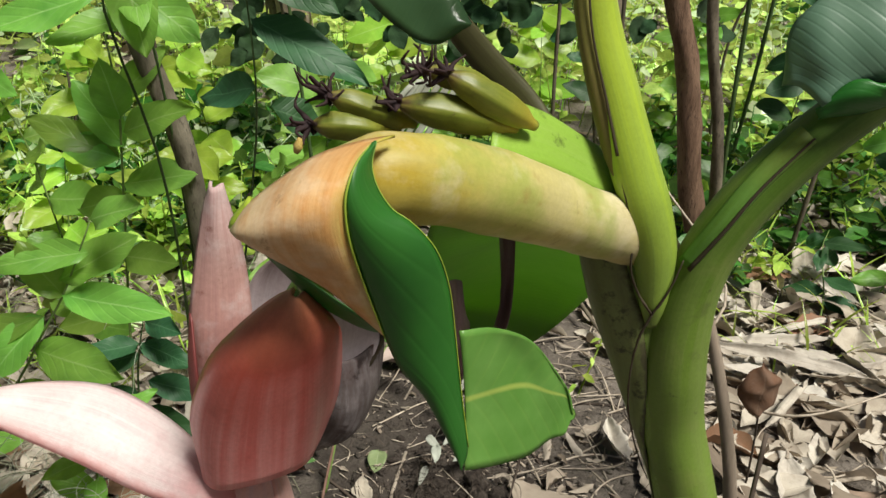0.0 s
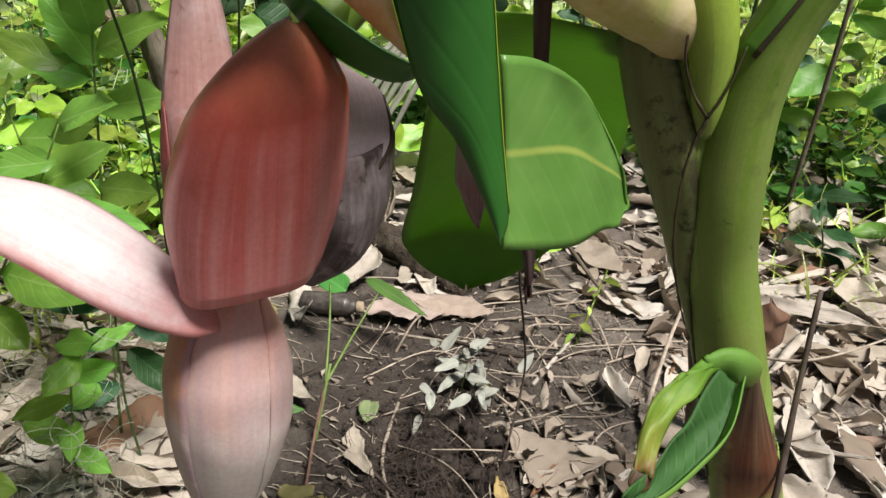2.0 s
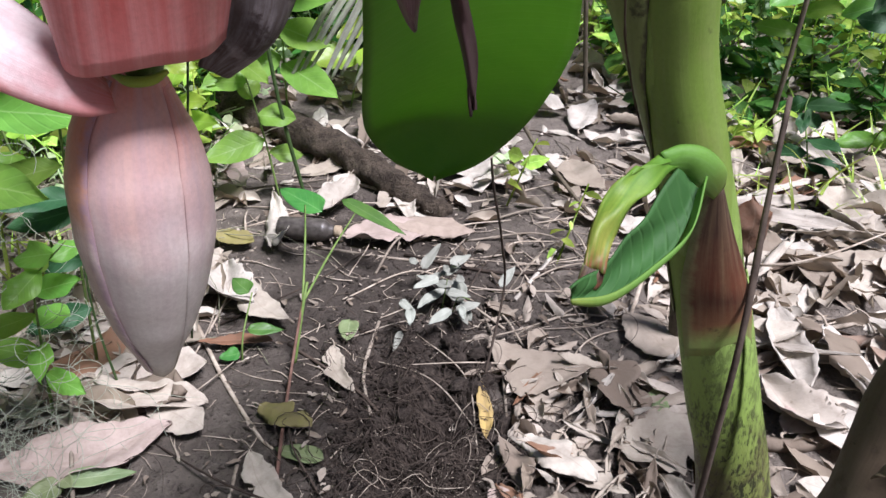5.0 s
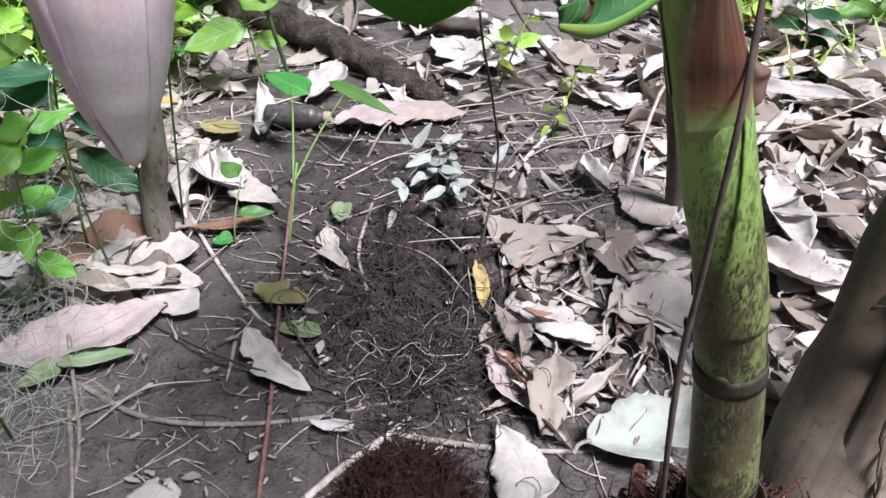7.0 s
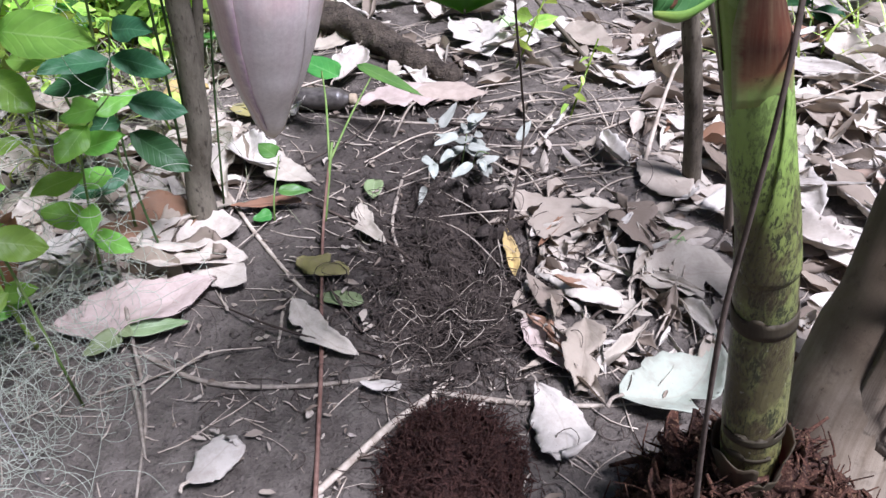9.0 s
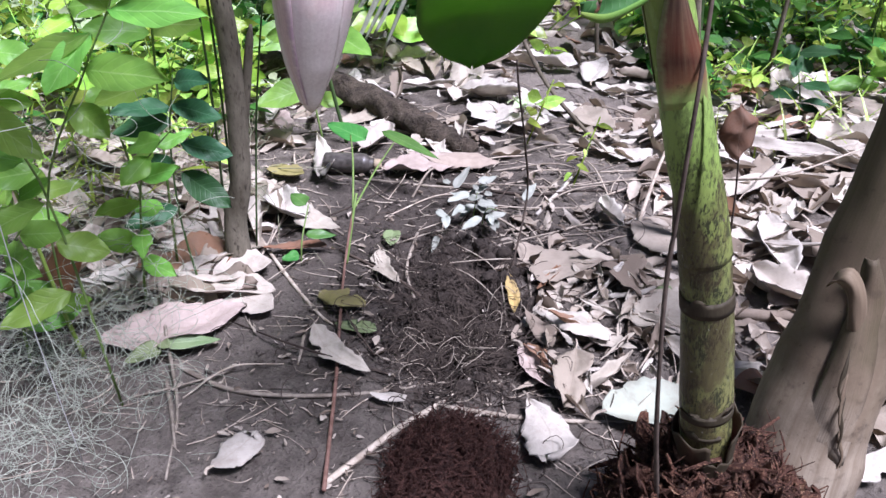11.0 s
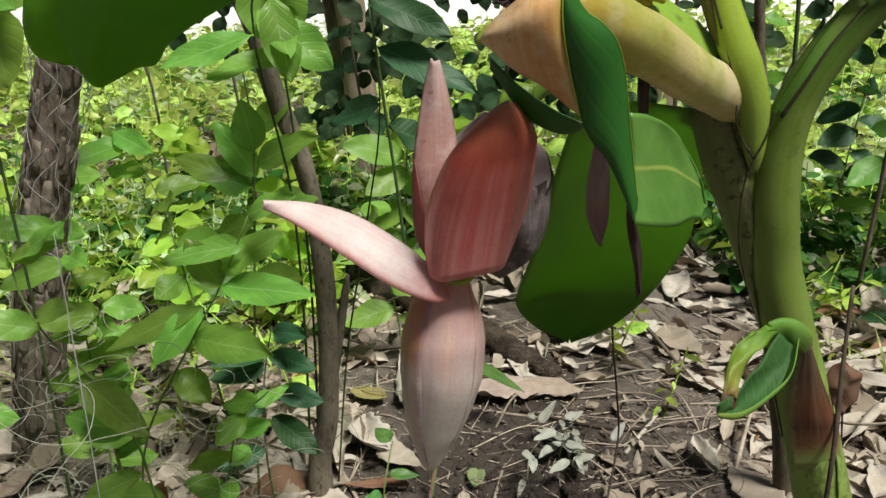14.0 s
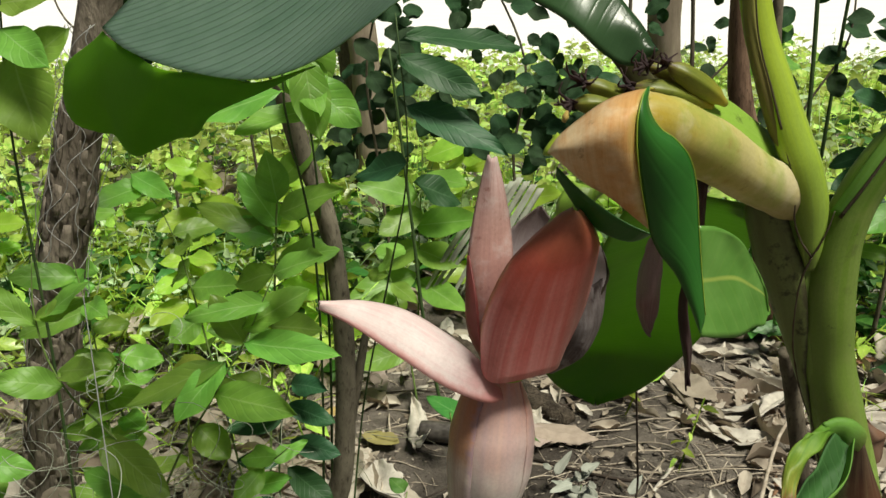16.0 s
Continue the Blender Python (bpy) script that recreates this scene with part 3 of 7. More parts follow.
# ---- shape helpers ----
def spl(pts, n):
    """n points on a smooth curve through the given ones (rows of numbers)."""
    p = np.array(pts, float)
    k = len(p)
    if k == 2:
        s = np.linspace(0, 1, n)[:, None]
        return p[0] * (1 - s) + p[1] * s
    ext = np.vstack([2 * p[0] - p[1], p, 2 * p[-1] - p[-2]])
    out = []
    for s in np.linspace(0, k - 1, n):
        i = min(int(s), k - 2)
        f = s - i
        a, b, c, d = ext[i:i + 4]
        out.append(0.5 * (2 * b + (c - a) * f + (2 * a - 5 * b + 4 * c - d) * f * f + (3 * b - a - 3 * c + d) * f ** 3))
    return np.array(out)


def grid_mesh(name, P, thick=0.0, wrap=False, smooth=True):
    """A mesh from a grid of points [rows, columns, 3], with UV x along the rows; thick closes it into a thin shell."""
    nu, nv = P.shape[:2]
    verts, faces, uvs = [], [], []
    layers = [P]
    if thick:
        du, dv = np.gradient(P, axis=0), np.gradient(P, axis=1)
        N = np.cross(du, dv)
        N /= np.linalg.norm(N, axis=2, keepdims=True) + 1e-12
        layers.append(P - N * thick)
    cols = nv if wrap else nv - 1
    for L, Q in enumerate(layers):
        o = L * nu * nv
        verts += [tuple(q) for q in Q.reshape(-1, 3)]
        for i in range(nu - 1):
            for j in range(cols):
                j2 = (j + 1) % nv
                f = [o + i * nv + j, o + (i + 1) * nv + j, o + (i + 1) * nv + j2, o + i * nv + j2]
                uv = [(i / (nu - 1), j / max(cols, 1)), ((i + 1) / (nu - 1), j / max(cols, 1)), ((i + 1) / (nu - 1), (j + 1) / max(cols, 1)), (i / (nu - 1), (j + 1) / max(cols, 1))]
                if L:
                    f, uv = f[::-1], uv[::-1]
                faces.append(f)
                uvs += uv
    if thick and not wrap:
        o = nu * nv
        rim = [(i, 0) for i in range(nu)] + [(nu - 1, j) for j in range(1, nv)] + [(i, nv - 1) for i in range(nu - 2, -1, -1)] + [(0, j) for j in range(nv - 2, 0, -1)]
        for (a, b), (c, d) in zip(rim, rim[1:] + rim[:1]):
            x, y = a * nv + b, c * nv + d
            faces.append([x, o + x, o + y, y])
            uvs += [(a / (nu - 1), b / (nv - 1))] * 2 + [(c / (nu - 1), d / (nv - 1))] * 2
    me = bpy.data.meshes.new(name)
    me.from_pydata(verts, [], faces)
    layer = me.uv_layers.new(name="UVMap")
    layer.data.foreach_set("uv", np.array(uvs, np.float32).ravel())
    if smooth:
        me.polygons.foreach_set("use_smooth", [True] * len(faces))
    me.update()
    return me


def tube(pts, radii, n=14, seg=10, lump=0.0, flat=1.0, seed=0):
    """A round or flattened rod through points; radii are spread along it."""
    c = spl(pts, n)
    r = np.interp(np.linspace(0, 1, n), np.linspace(0, 1, len(radii)), radii)
    t = np.gradient(c, axis=0)
    t /= np.linalg.norm(t, axis=1, keepdims=True) + 1e-12
    ref = np.array([0.0, 1.0, 0.0]) if abs(t[0][1]) < 0.8 else np.array([1.0, 0.0, 0.0])
    P = np.zeros((n + 2, seg, 3))
    rng = np.random.RandomState(seed)
    ph = rng.rand(4) * 6.28
    for i in range(n):
        a = np.cross(t[i], ref)
        a /= np.linalg.norm(a) + 1e-12
        b = np.cross(a, t[i])
        for j in range(seg):
            g = 2 * math.pi * j / seg
            k = r[i] * (1 + lump * (math.sin(2 * g + i * 0.9 + ph[0]) + math.sin(3 * g - i * 0.6 + ph[1]) + 0.6 * math.sin(i * 1.7 + ph[2])) / 2)
            P[i + 1, j] = c[i] + a * math.cos(g) * k + b * math.sin(g) * k * flat
    P[0], P[-1] = c[0], c[-1]
    return P


def sheet(A, B, bulge=(0, 0, 0), nu=22, nv=11, ripple=0.0, seed=0, power=1.0, start=None):
    """A curved sheet between two edge curves that share their ends or not; bulge pushes its middle out."""
    a, b = spl(A, nu), spl(B, nu)
    rng = np.random.RandomState(seed)
    ph = rng.rand(6) * 6.28
    P = np.zeros((nu, nv, 3))
    first = spl(start, nv) if start else None
    for i in range(nu):
        u = i / (nu - 1)
        for j in range(nv):
            s = j / (nv - 1)
            w = (4 * s * (1 - s)) ** power
            P[i, j] = a[i] * (1 - s) + b[i] * s + np.array(bulge) * w * math.sin(math.pi * (0.12 + 0.76 * u))
            if ripple:
                P[i, j, 1] += ripple * (math.sin(9 * u + 5 * s + ph[0]) + 0.6 * math.sin(17 * u - 7 * s + ph[1])) * 0.5
                P[i, j, 2] += ripple * math.sin(13 * u + 4 * s + ph[2]) * 0.4
    if start:
        gap = first - P[0]
        for i in range(nu):
            P[i] += gap * (1 - i / (nu - 1)) ** 2
    return P


def shell(pts, radii, u0, u1, ga, gb, off, nu=30, nv=16):
    """A skin on part of a rod: between two parameters along it and two angles (degrees, lists spread along it) round it."""
    c = spl(pts, 200)
    r = np.interp(np.linspace(0, 1, 200), np.linspace(0, 1, len(radii)), radii)
    t = np.gradient(c, axis=0)
    t /= np.linalg.norm(t, axis=1, keepdims=True)
    P = np.zeros((nu, nv, 3))
    for i in range(nu):
        s = i / (nu - 1)
        k = int(round((u0 + (u1 - u0) * s) * 199))
        ex = np.array([1.0, 0, 0]) - t[k] * t[k][0]
        ex /= np.linalg.norm(ex)
        ey = np.cross(t[k], ex) * (1 if t[k][2] > 0 else -1)
        a, b = (np.interp(s, np.linspace(0, 1, len(g)), g) for g in (ga, gb))
        for j in range(nv):
            g = radians(a + (b - a) * j / (nv - 1))
            P[i, j] = c[k] + (ex * math.cos(g) + ey * math.sin(g)) * (r[k] + off)
    return P


def blade(length, width, nu=12, nv=7, tipness=1.0, curl=0.0, droop=0.0, jag=0.0, wave=0.0, fold=0.0, seed=0, twist=0.0, bend=0.0):
    """A leaf along +x from the origin, facing +z. curl bends it across, droop along, jag bites its edge."""
    rng = np.random.RandomState(seed)
    ph = rng.rand(8) * 6.28
    bite = rng.rand(nu, 2)
    P = np.zeros((nu, nv, 3))
    for i in range(nu):
        u = i / (nu - 1)
        half = 0.5 * width * (math.sin(math.pi * u ** (0.75 * tipness)) ** 0.72 + 0.015)
        for j in range(nv):
            s = 2 * j / (nv - 1) - 1
            edge = 1 - jag * bite[i, 0 if s < 0 else 1] * abs(s) ** 2
            y = s * half * edge
            z = curl * (s * s) * half + fold * abs(s) * half - droop * u * u * length + twist * s * (u - 0.5) * width
            z += wave * (math.sin(7 * u + 2 * s + ph[0]) + 0.7 * math.sin(12 * u - 3 * s + ph[1])) * (0.3 + abs(s))
            P[i, j] = (u * length, y + 0.12 * wave * math.sin(9 * u + ph[2]) + bend * length * math.sin(math.pi * u), z)
    return P


def obj(name, mesh, mat, parent=None, label=""):
    ob = new(name, mesh)
    if mat is not None and not mesh.materials:
        mesh.materials.append(M[mat] if isinstance(mat, str) else mat)
    if parent is not None:
        ob.parent = parent
    if label:
        ob["label"] = label
    return ob


def part(name, P, mat, parent, label="", thick=0.0, wrap=False):
    return obj(name, grid_mesh(name, P, thick, wrap), mat, parent, label)


def rod(name, pts, radii, mat, parent=None, label="", **k):
    return obj(name, grid_mesh(name, tube(pts, radii, **k), 0.0, True), mat, parent, label)


def thing(name, label, category, group="", at=(0, 0, 0)):
    e = new(name)
    e.empty_display_size = 0.05
    e.location = at
    return tagged(e, label, category, group)


def join(name, pieces, mat):
    """Many point grids of one shape kind as one mesh object."""
    V, F, U, o = [], [], [], 0
    for P, wrap in pieces:
        nu, nv = P.shape[:2]
        cols = nv if wrap else nv - 1
        V.append(P.reshape(-1, 3))
        i, j = np.meshgrid(np.arange(nu - 1), np.arange(cols), indexing="ij")
        j2 = (j + 1) % nv
        F.append(np.stack([o + i * nv + j, o + (i + 1) * nv + j, o + (i + 1) * nv + j2, o + i * nv + j2], -1).reshape(-1, 4))
        u0, u1, v0, v1 = i / (nu - 1), (i + 1) / (nu - 1), j / cols, (j + 1) / cols
        U.append(np.stack([u0, v0, u1, v0, u1, v1, u0, v1], -1).reshape(-1, 2))
        o += nu * nv
    V, F, U = np.concatenate(V), np.concatenate(F), np.concatenate(U)
    me = bpy.data.meshes.new(name)
    me.vertices.add(len(V))
    me.vertices.foreach_set("co", V.astype(np.float32).ravel())
    me.loops.add(F.size)
    me.loops.foreach_set("vertex_index", F.astype(np.int32).ravel())
    me.polygons.add(len(F))
    me.polygons.foreach_set("loop_start", np.arange(0, F.size, 4, dtype=np.int32))
    me.polygons.foreach_set("use_smooth", np.ones(len(F), bool))
    layer = me.uv_layers.new(name="UVMap")
    layer.data.foreach_set("uv", U.astype(np.float32).ravel())
    me.update(calc_edges=True)
    me.materials.append(M[mat])
    return new(name, me)


def turned(P, base, yaw=0.0, pitch=0.0, roll=0.0, scale=1.0):
    R = np.array(Euler((roll, pitch, yaw)).to_matrix())
    return P * scale @ R.T + np.array(base)


def ground_z(x, y):
    """Height of the soil: nearly level, with a shallow root pit and low swells."""
    z = 0.012 * noise.noise((x * 2.1, y * 2.1, 0.3)) + 0.006 * noise.noise((x * 9, y * 9, 1.7)) + 0.006 * noise.noise((x * 24, y * 24, 4.1)) + 0.003 * noise.noise((x * 55, y * 55, 7.3))
    pit = math.exp(-(((x - 0.055) / 0.11) ** 2 + ((y - 1.0) / 0.19) ** 2))
    rim = math.exp(-(((x - 0.06) / 0.13) ** 2 + ((y - 1.22) / 0.09) ** 2))
    return z - 0.022 * pit + (pit + 0.7 * rim) * (0.040 * noise.noise((x * 17, y * 17, 6.1)) + 0.022 * noise.noise((x * 40, y * 40, 2.2)))


# ---- ground ----
def ground():
    near = np.concatenate([np.linspace(-400, -8, 14), np.linspace(-6, -1.6, 14), np.linspace(-1.3, 1.6, 250), np.linspace(2, 6, 14), np.linspace(8, 400, 14)])
    deep = np.concatenate([np.linspace(-400, -3, 10), np.linspace(-2, 0.2, 8), np.linspace(0.4, 2.8, 210), np.linspace(3.2, 12, 24), np.linspace(15, 600, 16)])
    P = np.zeros((len(near), len(deep), 3))
    for i, x in enumerate(near):
        for j, y in enumerate(deep):
            P[i, j] = (x, y, ground_z(x, y) if abs(x) < 7 and abs(y) < 13 else -0.03)
    ob = obj("ground", grid_mesh("ground", P), "soil")
    tagged(ob, "damp grey-brown bare soil strewn with litter", "ground", kind="structure")
    # Added sheet that stands for an overexposed sunlit clearing far back.
    rows = np.linspace(-90, 90, 90)
    Q = np.zeros((90, 8, 3))
    for i, x in enumerate(rows):
        a = 9.6 + 0.35 * noise.noise((x * 0.4, 0, 5)) + 0.2 * noise.noise((x * 1.9, 3, 5))
        for j in range(8):
            Q[i, j] = (x, a + (90 - a) * (j / 7) ** 1.5, 0.03)
    tagged(obj("road", grid_mesh("road", Q), "road"), "near-white sheet for overexposed sunlit ground beyond the undergrowth", "road", kind="structure")


ground()

# ---- banana plant ----
plant = thing("banana_plant", "green banana plant with purple flower bud and rolled yellow leaf", "banana plant", at=(0.33, 0.5, 0.0))


def under(ob):
    """Keeps a part where it was modelled although its parent stands elsewhere."""
    ob.matrix_parent_inverse = Matrix.Translation(-ob.parent.location)
    return ob


def bpart(*a, **k):
    return under(part(*a, **k))


def brod(*a, **k):
    return under(rod(*a, **k))


STEM = [(0.345, 0.505, 0.12), (0.334, 0.503, 0.20), (0.326, 0.501, 0.25), (0.308, 0.499, 0.374), (0.286, 0.492, 0.472), (0.266, 0.487, 0.54), (0.243, 0.482, 0.62), (0.213, 0.478, 0.72), (0.197, 0.478, 0.765), (0.183, 0.479, 0.805), (0.1645, 0.482, 0.85), (0.153, 0.483, 0.885), (0.146, 0.484, 0.905)]
STEM_R = [0.025, 0.028, 0.0285, 0.0265, 0.0235, 0.022, 0.0205, 0.0190, 0.0200, 0.0225, 0.0230, 0.0220, 0.013]
stem = brod("pseudostem", STEM, STEM_R, "stem", plant, n=60, seg=28, lump=0.03)
# old sheath rims round the foot of the stem
for u, g0, mat in ((0.105, -300.0, "dark_seam"), (0.16, -170.0, "dark_seam"), (0.262, -200.0, "dark_seam"), (0.335, -60.0, "dark_seam")):
    P = shell(STEM, STEM_R, u - 0.012, u + 0.006, [g0], [g0 + 230], 0.0003, 6, 34)
    for j in range(34):
        P[-1, j, 2] += 0.012 * noise.noise((j * 0.35, u * 40, 0)) + 0.004 * noise.noise((j * 1.7, u * 40, 3))
    bpart("sheath_rim", P, mat, plant, "dark ragged rim of an old leaf sheath", thick=0.0008)
for k, (g0, g1, u1, off) in enumerate([(-250, -95, 0.09, 0.006), (-60, 60, 0.115, 0.009), (-110, -40, 0.055, 0.004)]):
    P = shell(STEM, STEM_R, 0.0, u1, [g0], [g1], 0.0015, 10, 16)
    for i in range(10):
        grow = off * (i / 9) ** 2
        for j in range(16):
            g = radians(g0 + (g1 - g0) * j / 15)
            P[i, j] += np.array([math.cos(g), math.sin(g), 0]) * grow
            P[i, j, 2] += 0.012 * noise.noise((j * 0.4, k * 5.0, i * 0.2)) * i / 9
    bpart("old_collar", P, "dark_seam", plant, "dark split sheath collar at the foot", thick=0.0014)
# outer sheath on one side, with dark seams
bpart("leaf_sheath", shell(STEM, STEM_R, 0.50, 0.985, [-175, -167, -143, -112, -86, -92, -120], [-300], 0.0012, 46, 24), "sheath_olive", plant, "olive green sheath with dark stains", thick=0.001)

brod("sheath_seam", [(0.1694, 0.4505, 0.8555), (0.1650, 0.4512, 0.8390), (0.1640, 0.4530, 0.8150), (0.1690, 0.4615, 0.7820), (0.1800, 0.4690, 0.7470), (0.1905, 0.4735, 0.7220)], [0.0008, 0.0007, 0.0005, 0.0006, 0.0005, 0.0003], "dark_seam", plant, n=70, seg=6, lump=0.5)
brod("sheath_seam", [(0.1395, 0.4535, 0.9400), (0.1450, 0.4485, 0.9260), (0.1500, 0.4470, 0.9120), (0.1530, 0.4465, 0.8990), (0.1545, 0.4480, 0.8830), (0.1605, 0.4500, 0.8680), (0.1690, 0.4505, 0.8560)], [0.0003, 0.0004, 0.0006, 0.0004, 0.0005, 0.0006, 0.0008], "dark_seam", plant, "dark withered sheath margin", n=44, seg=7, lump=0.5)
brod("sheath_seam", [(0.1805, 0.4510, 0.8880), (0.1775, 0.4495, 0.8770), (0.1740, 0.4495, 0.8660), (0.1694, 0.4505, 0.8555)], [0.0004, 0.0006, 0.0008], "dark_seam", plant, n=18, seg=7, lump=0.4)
bpart("leaf_sheath", shell(STEM, STEM_R, 0.30, 0.518, [-150, -110, -70, -40], [20, 10, 5, 0], 0.0009, 34, 18), "stem", plant, "green sheath layer wrapped round the stem", thick=0.0009)

# upright yellow-green stalk, channelled on one side
brod("leaf_stalk", [(0.1722, 0.4580, 0.8440), (0.1705, 0.4570, 0.8600), (0.1665, 0.4550, 0.8900), (0.1580, 0.4540, 0.9159), (0.1500, 0.4570, 0.9356), (0.1388, 0.4630, 0.9659), (0.1240, 0.4700, 1.0095), (0.112, 0.474, 1.08), (0.104, 0.48, 1.20)],
     [0.0030, 0.0075, 0.0112, 0.0122, 0.0120, 0.0112, 0.0100, 0.0095, 0.009], "petiole", plant, "yellow-green upright leaf stalk", n=48, seg=22, flat=0.85)
bpart("stalk_flap", sheet([(0.1085, 0.4720, 1.05), (0.1150, 0.4690, 1.005), (0.1245, 0.4655, 0.970), (0.1340, 0.4620, 0.942), (0.1400, 0.4580, 0.930)], [(0.1150, 0.4640, 1.05), (0.1215, 0.4610, 1.005), (0.1320, 0.4560, 0.970), (0.1410, 0.4520, 0.942), (0.1425, 0.4510, 0.930)], (-0.003, -0.003, 0)), "channel_brown", plant, "brown-edged channel beside the stalk", thick=0.001)
brod("stalk_groove", [(0.1165, 0.4610, 1.04), (0.1225, 0.4590, 1.000), (0.1330, 0.4540, 0.966), (0.1405, 0.4505, 0.942)], [0.0005, 0.0006, 0.0009], "dark_seam", plant, n=20, seg=6)

# arching dark green stalk on the other side and its leaf
brod("leaf_stalk", [(0.2660, 0.4875, 0.540), (0.2430, 0.4815, 0.620), (0.2130, 0.4772, 0.7200), (0.1980, 0.4745, 0.7680), (0.1912, 0.4670, 0.8055), (0.1890, 0.4640, 0.8343), (0.1905, 0.4625, 0.8650), (0.1965, 0.4610, 0.8920), (0.2080, 0.4600, 0.9175), (0.2250, 0.4610, 0.9410), (0.2475, 0.4640, 0.9635), (0.2761, 0.470, 0.984), (0.34, 0.48, 1.02)],
     [0.0212, 0.0204, 0.0192, 0.0192, 0.0184, 0.0170, 0.0150, 0.0140, 0.0136, 0.0132, 0.0128, 0.0124, 0.011], "petiole_dark", plant, "dark green arching leaf stalk", n=64, seg=28, flat=0.97)
bpart("stalk_flap", sheet([(0.1800, 0.4560, 0.8860), (0.1905, 0.4520, 0.9090), (0.2040, 0.4520, 0.9340), (0.2230, 0.4540, 0.9600)], [(0.1850, 0.4500, 0.8830), (0.1975, 0.4475, 0.9070), (0.2110, 0.4480, 0.9300), (0.2300, 0.4500, 0.9540)], (-0.001, -0.002, 0.001)), "small_green", plant, thick=0.001)
brod("stalk_groove", [(0.1835, 0.4490, 0.8840), (0.1955, 0.4458, 0.9070), (0.2090, 0.4460, 0.9310), (0.2285, 0.4485, 0.9560)], [0.0014, 0.0010, 0.0006], "dark_seam", plant, n=20, seg=6)
bpart("leaf_blade", sheet([(0.224, 0.440, 0.974), (0.246, 0.44, 0.986), (0.275, 0.44, 1.0), (0.33, 0.445, 1.03)], [(0.211, 0.458, 0.978), (0.212, 0.46, 1.003), (0.232, 0.465, 1.03), (0.28, 0.48, 1.08)], (-0.006, 0.0, 0.006), ripple=0.003, seed=4), "banana_grey", plant, "grey-green leaf with a wavy edge", thick=0.0008)
bpart("leaf_blade", sheet([(0.222, 0.441, 0.972), (0.236, 0.440, 0.985), (0.255, 0.440, 0.987), (0.31, 0.443, 1.01)], [(0.226, 0.446, 0.966), (0.25, 0.446, 0.972), (0.28, 0.446, 0.985), (0.33, 0.45, 1.02)], (0.0, -0.006, 0.002), ripple=0.002, seed=9), "banana_leaf", plant, thick=0.0008)

# the yellow leaf that bends over the bud: sheath, peach curl, green blade
rolled = bpart("rolled_leaf", tube([(0.1772, 0.490, 0.8701), (0.1645, 0.478, 0.8845), (0.1525, 0.4640, 0.8950), (0.1330, 0.449, 0.9067), (0.1173, 0.437, 0.9163), (0.0888, 0.410, 0.9360), (0.0648, 0.388, 0.9500), (0.0480, 0.372, 0.9580), (0.0361, 0.364, 0.9600), (0.0151, 0.362, 0.9545), (-0.002, 0.362, 0.949)], [0.0140, 0.0160, 0.0168, 0.0172, 0.0176, 0.0192, 0.0186, 0.0180, 0.0170, 0.0120, 0.005], n=60, seg=30, flat=0.9, lump=0.025, seed=6), "yellow_sheath", plant, "yellow rolled leaf base bending over", wrap=True)
bpart("sheath_wing", sheet([(0.1400, 0.470, 0.936), (0.1240, 0.460, 0.948), (0.1040, 0.450, 0.962), (0.082, 0.440, 0.972)], [(0.1450, 0.458, 0.917), (0.1270, 0.447, 0.927), (0.1060, 0.430, 0.942), (0.080, 0.412, 0.955)], (0, 0.002, 0.004)), "spotted_sheath", plant, "bright green sheath with brown specks", thick=0.0012)
curl = bpart("peach_curl", sheet([(0.045, 0.357, 0.9805), (0.034, 0.351, 0.9800), (0.019, 0.347, 0.9755), (0.005, 0.345, 0.966), (-0.006, 0.3445, 0.9565), (-0.011, 0.345, 0.949)], [(0.044, 0.338, 0.907), (0.035, 0.340, 0.914), (0.022, 0.342, 0.924), (0.009, 0.344, 0.931), (-0.003, 0.345, 0.941), (-0.010, 0.345, 0.947)], (-0.002, -0.020, 0.002), nu=34, nv=24, start=[(0.045, 0.357, 0.9805), (0.039, 0.344, 0.9820), (0.036, 0.333, 0.9800), (0.034, 0.3265, 0.9750), (0.033, 0.3245, 0.967), (0.034, 0.3265, 0.953), (0.038, 0.3325, 0.932), (0.044, 0.338, 0.907)]), "peach_leaf", rolled, "peach-coloured curled leaf face", thick=0.001)
bpart("curl_back", sheet([(0.047, 0.351, 0.900), (0.030, 0.353, 0.908), (0.010, 0.354, 0.922), (-0.006, 0.352, 0.938)], [(0.058, 0.362, 0.905), (0.040, 0.366, 0.893), (0.015, 0.366, 0.903), (-0.006, 0.356, 0.932)], (0, 0.004, -0.008)), "banana_leaf", rolled, thick=0.0008)
bpart("curl_tip", tube([(-0.0135, 0.3445, 0.9465), (-0.0105, 0.3445, 0.9485), (-0.003, 0.3465, 0.9535)], [0.0007, 0.0030, 0.0058], n=8, seg=12), "petiole", rolled, "green pointed tip", wrap=True)
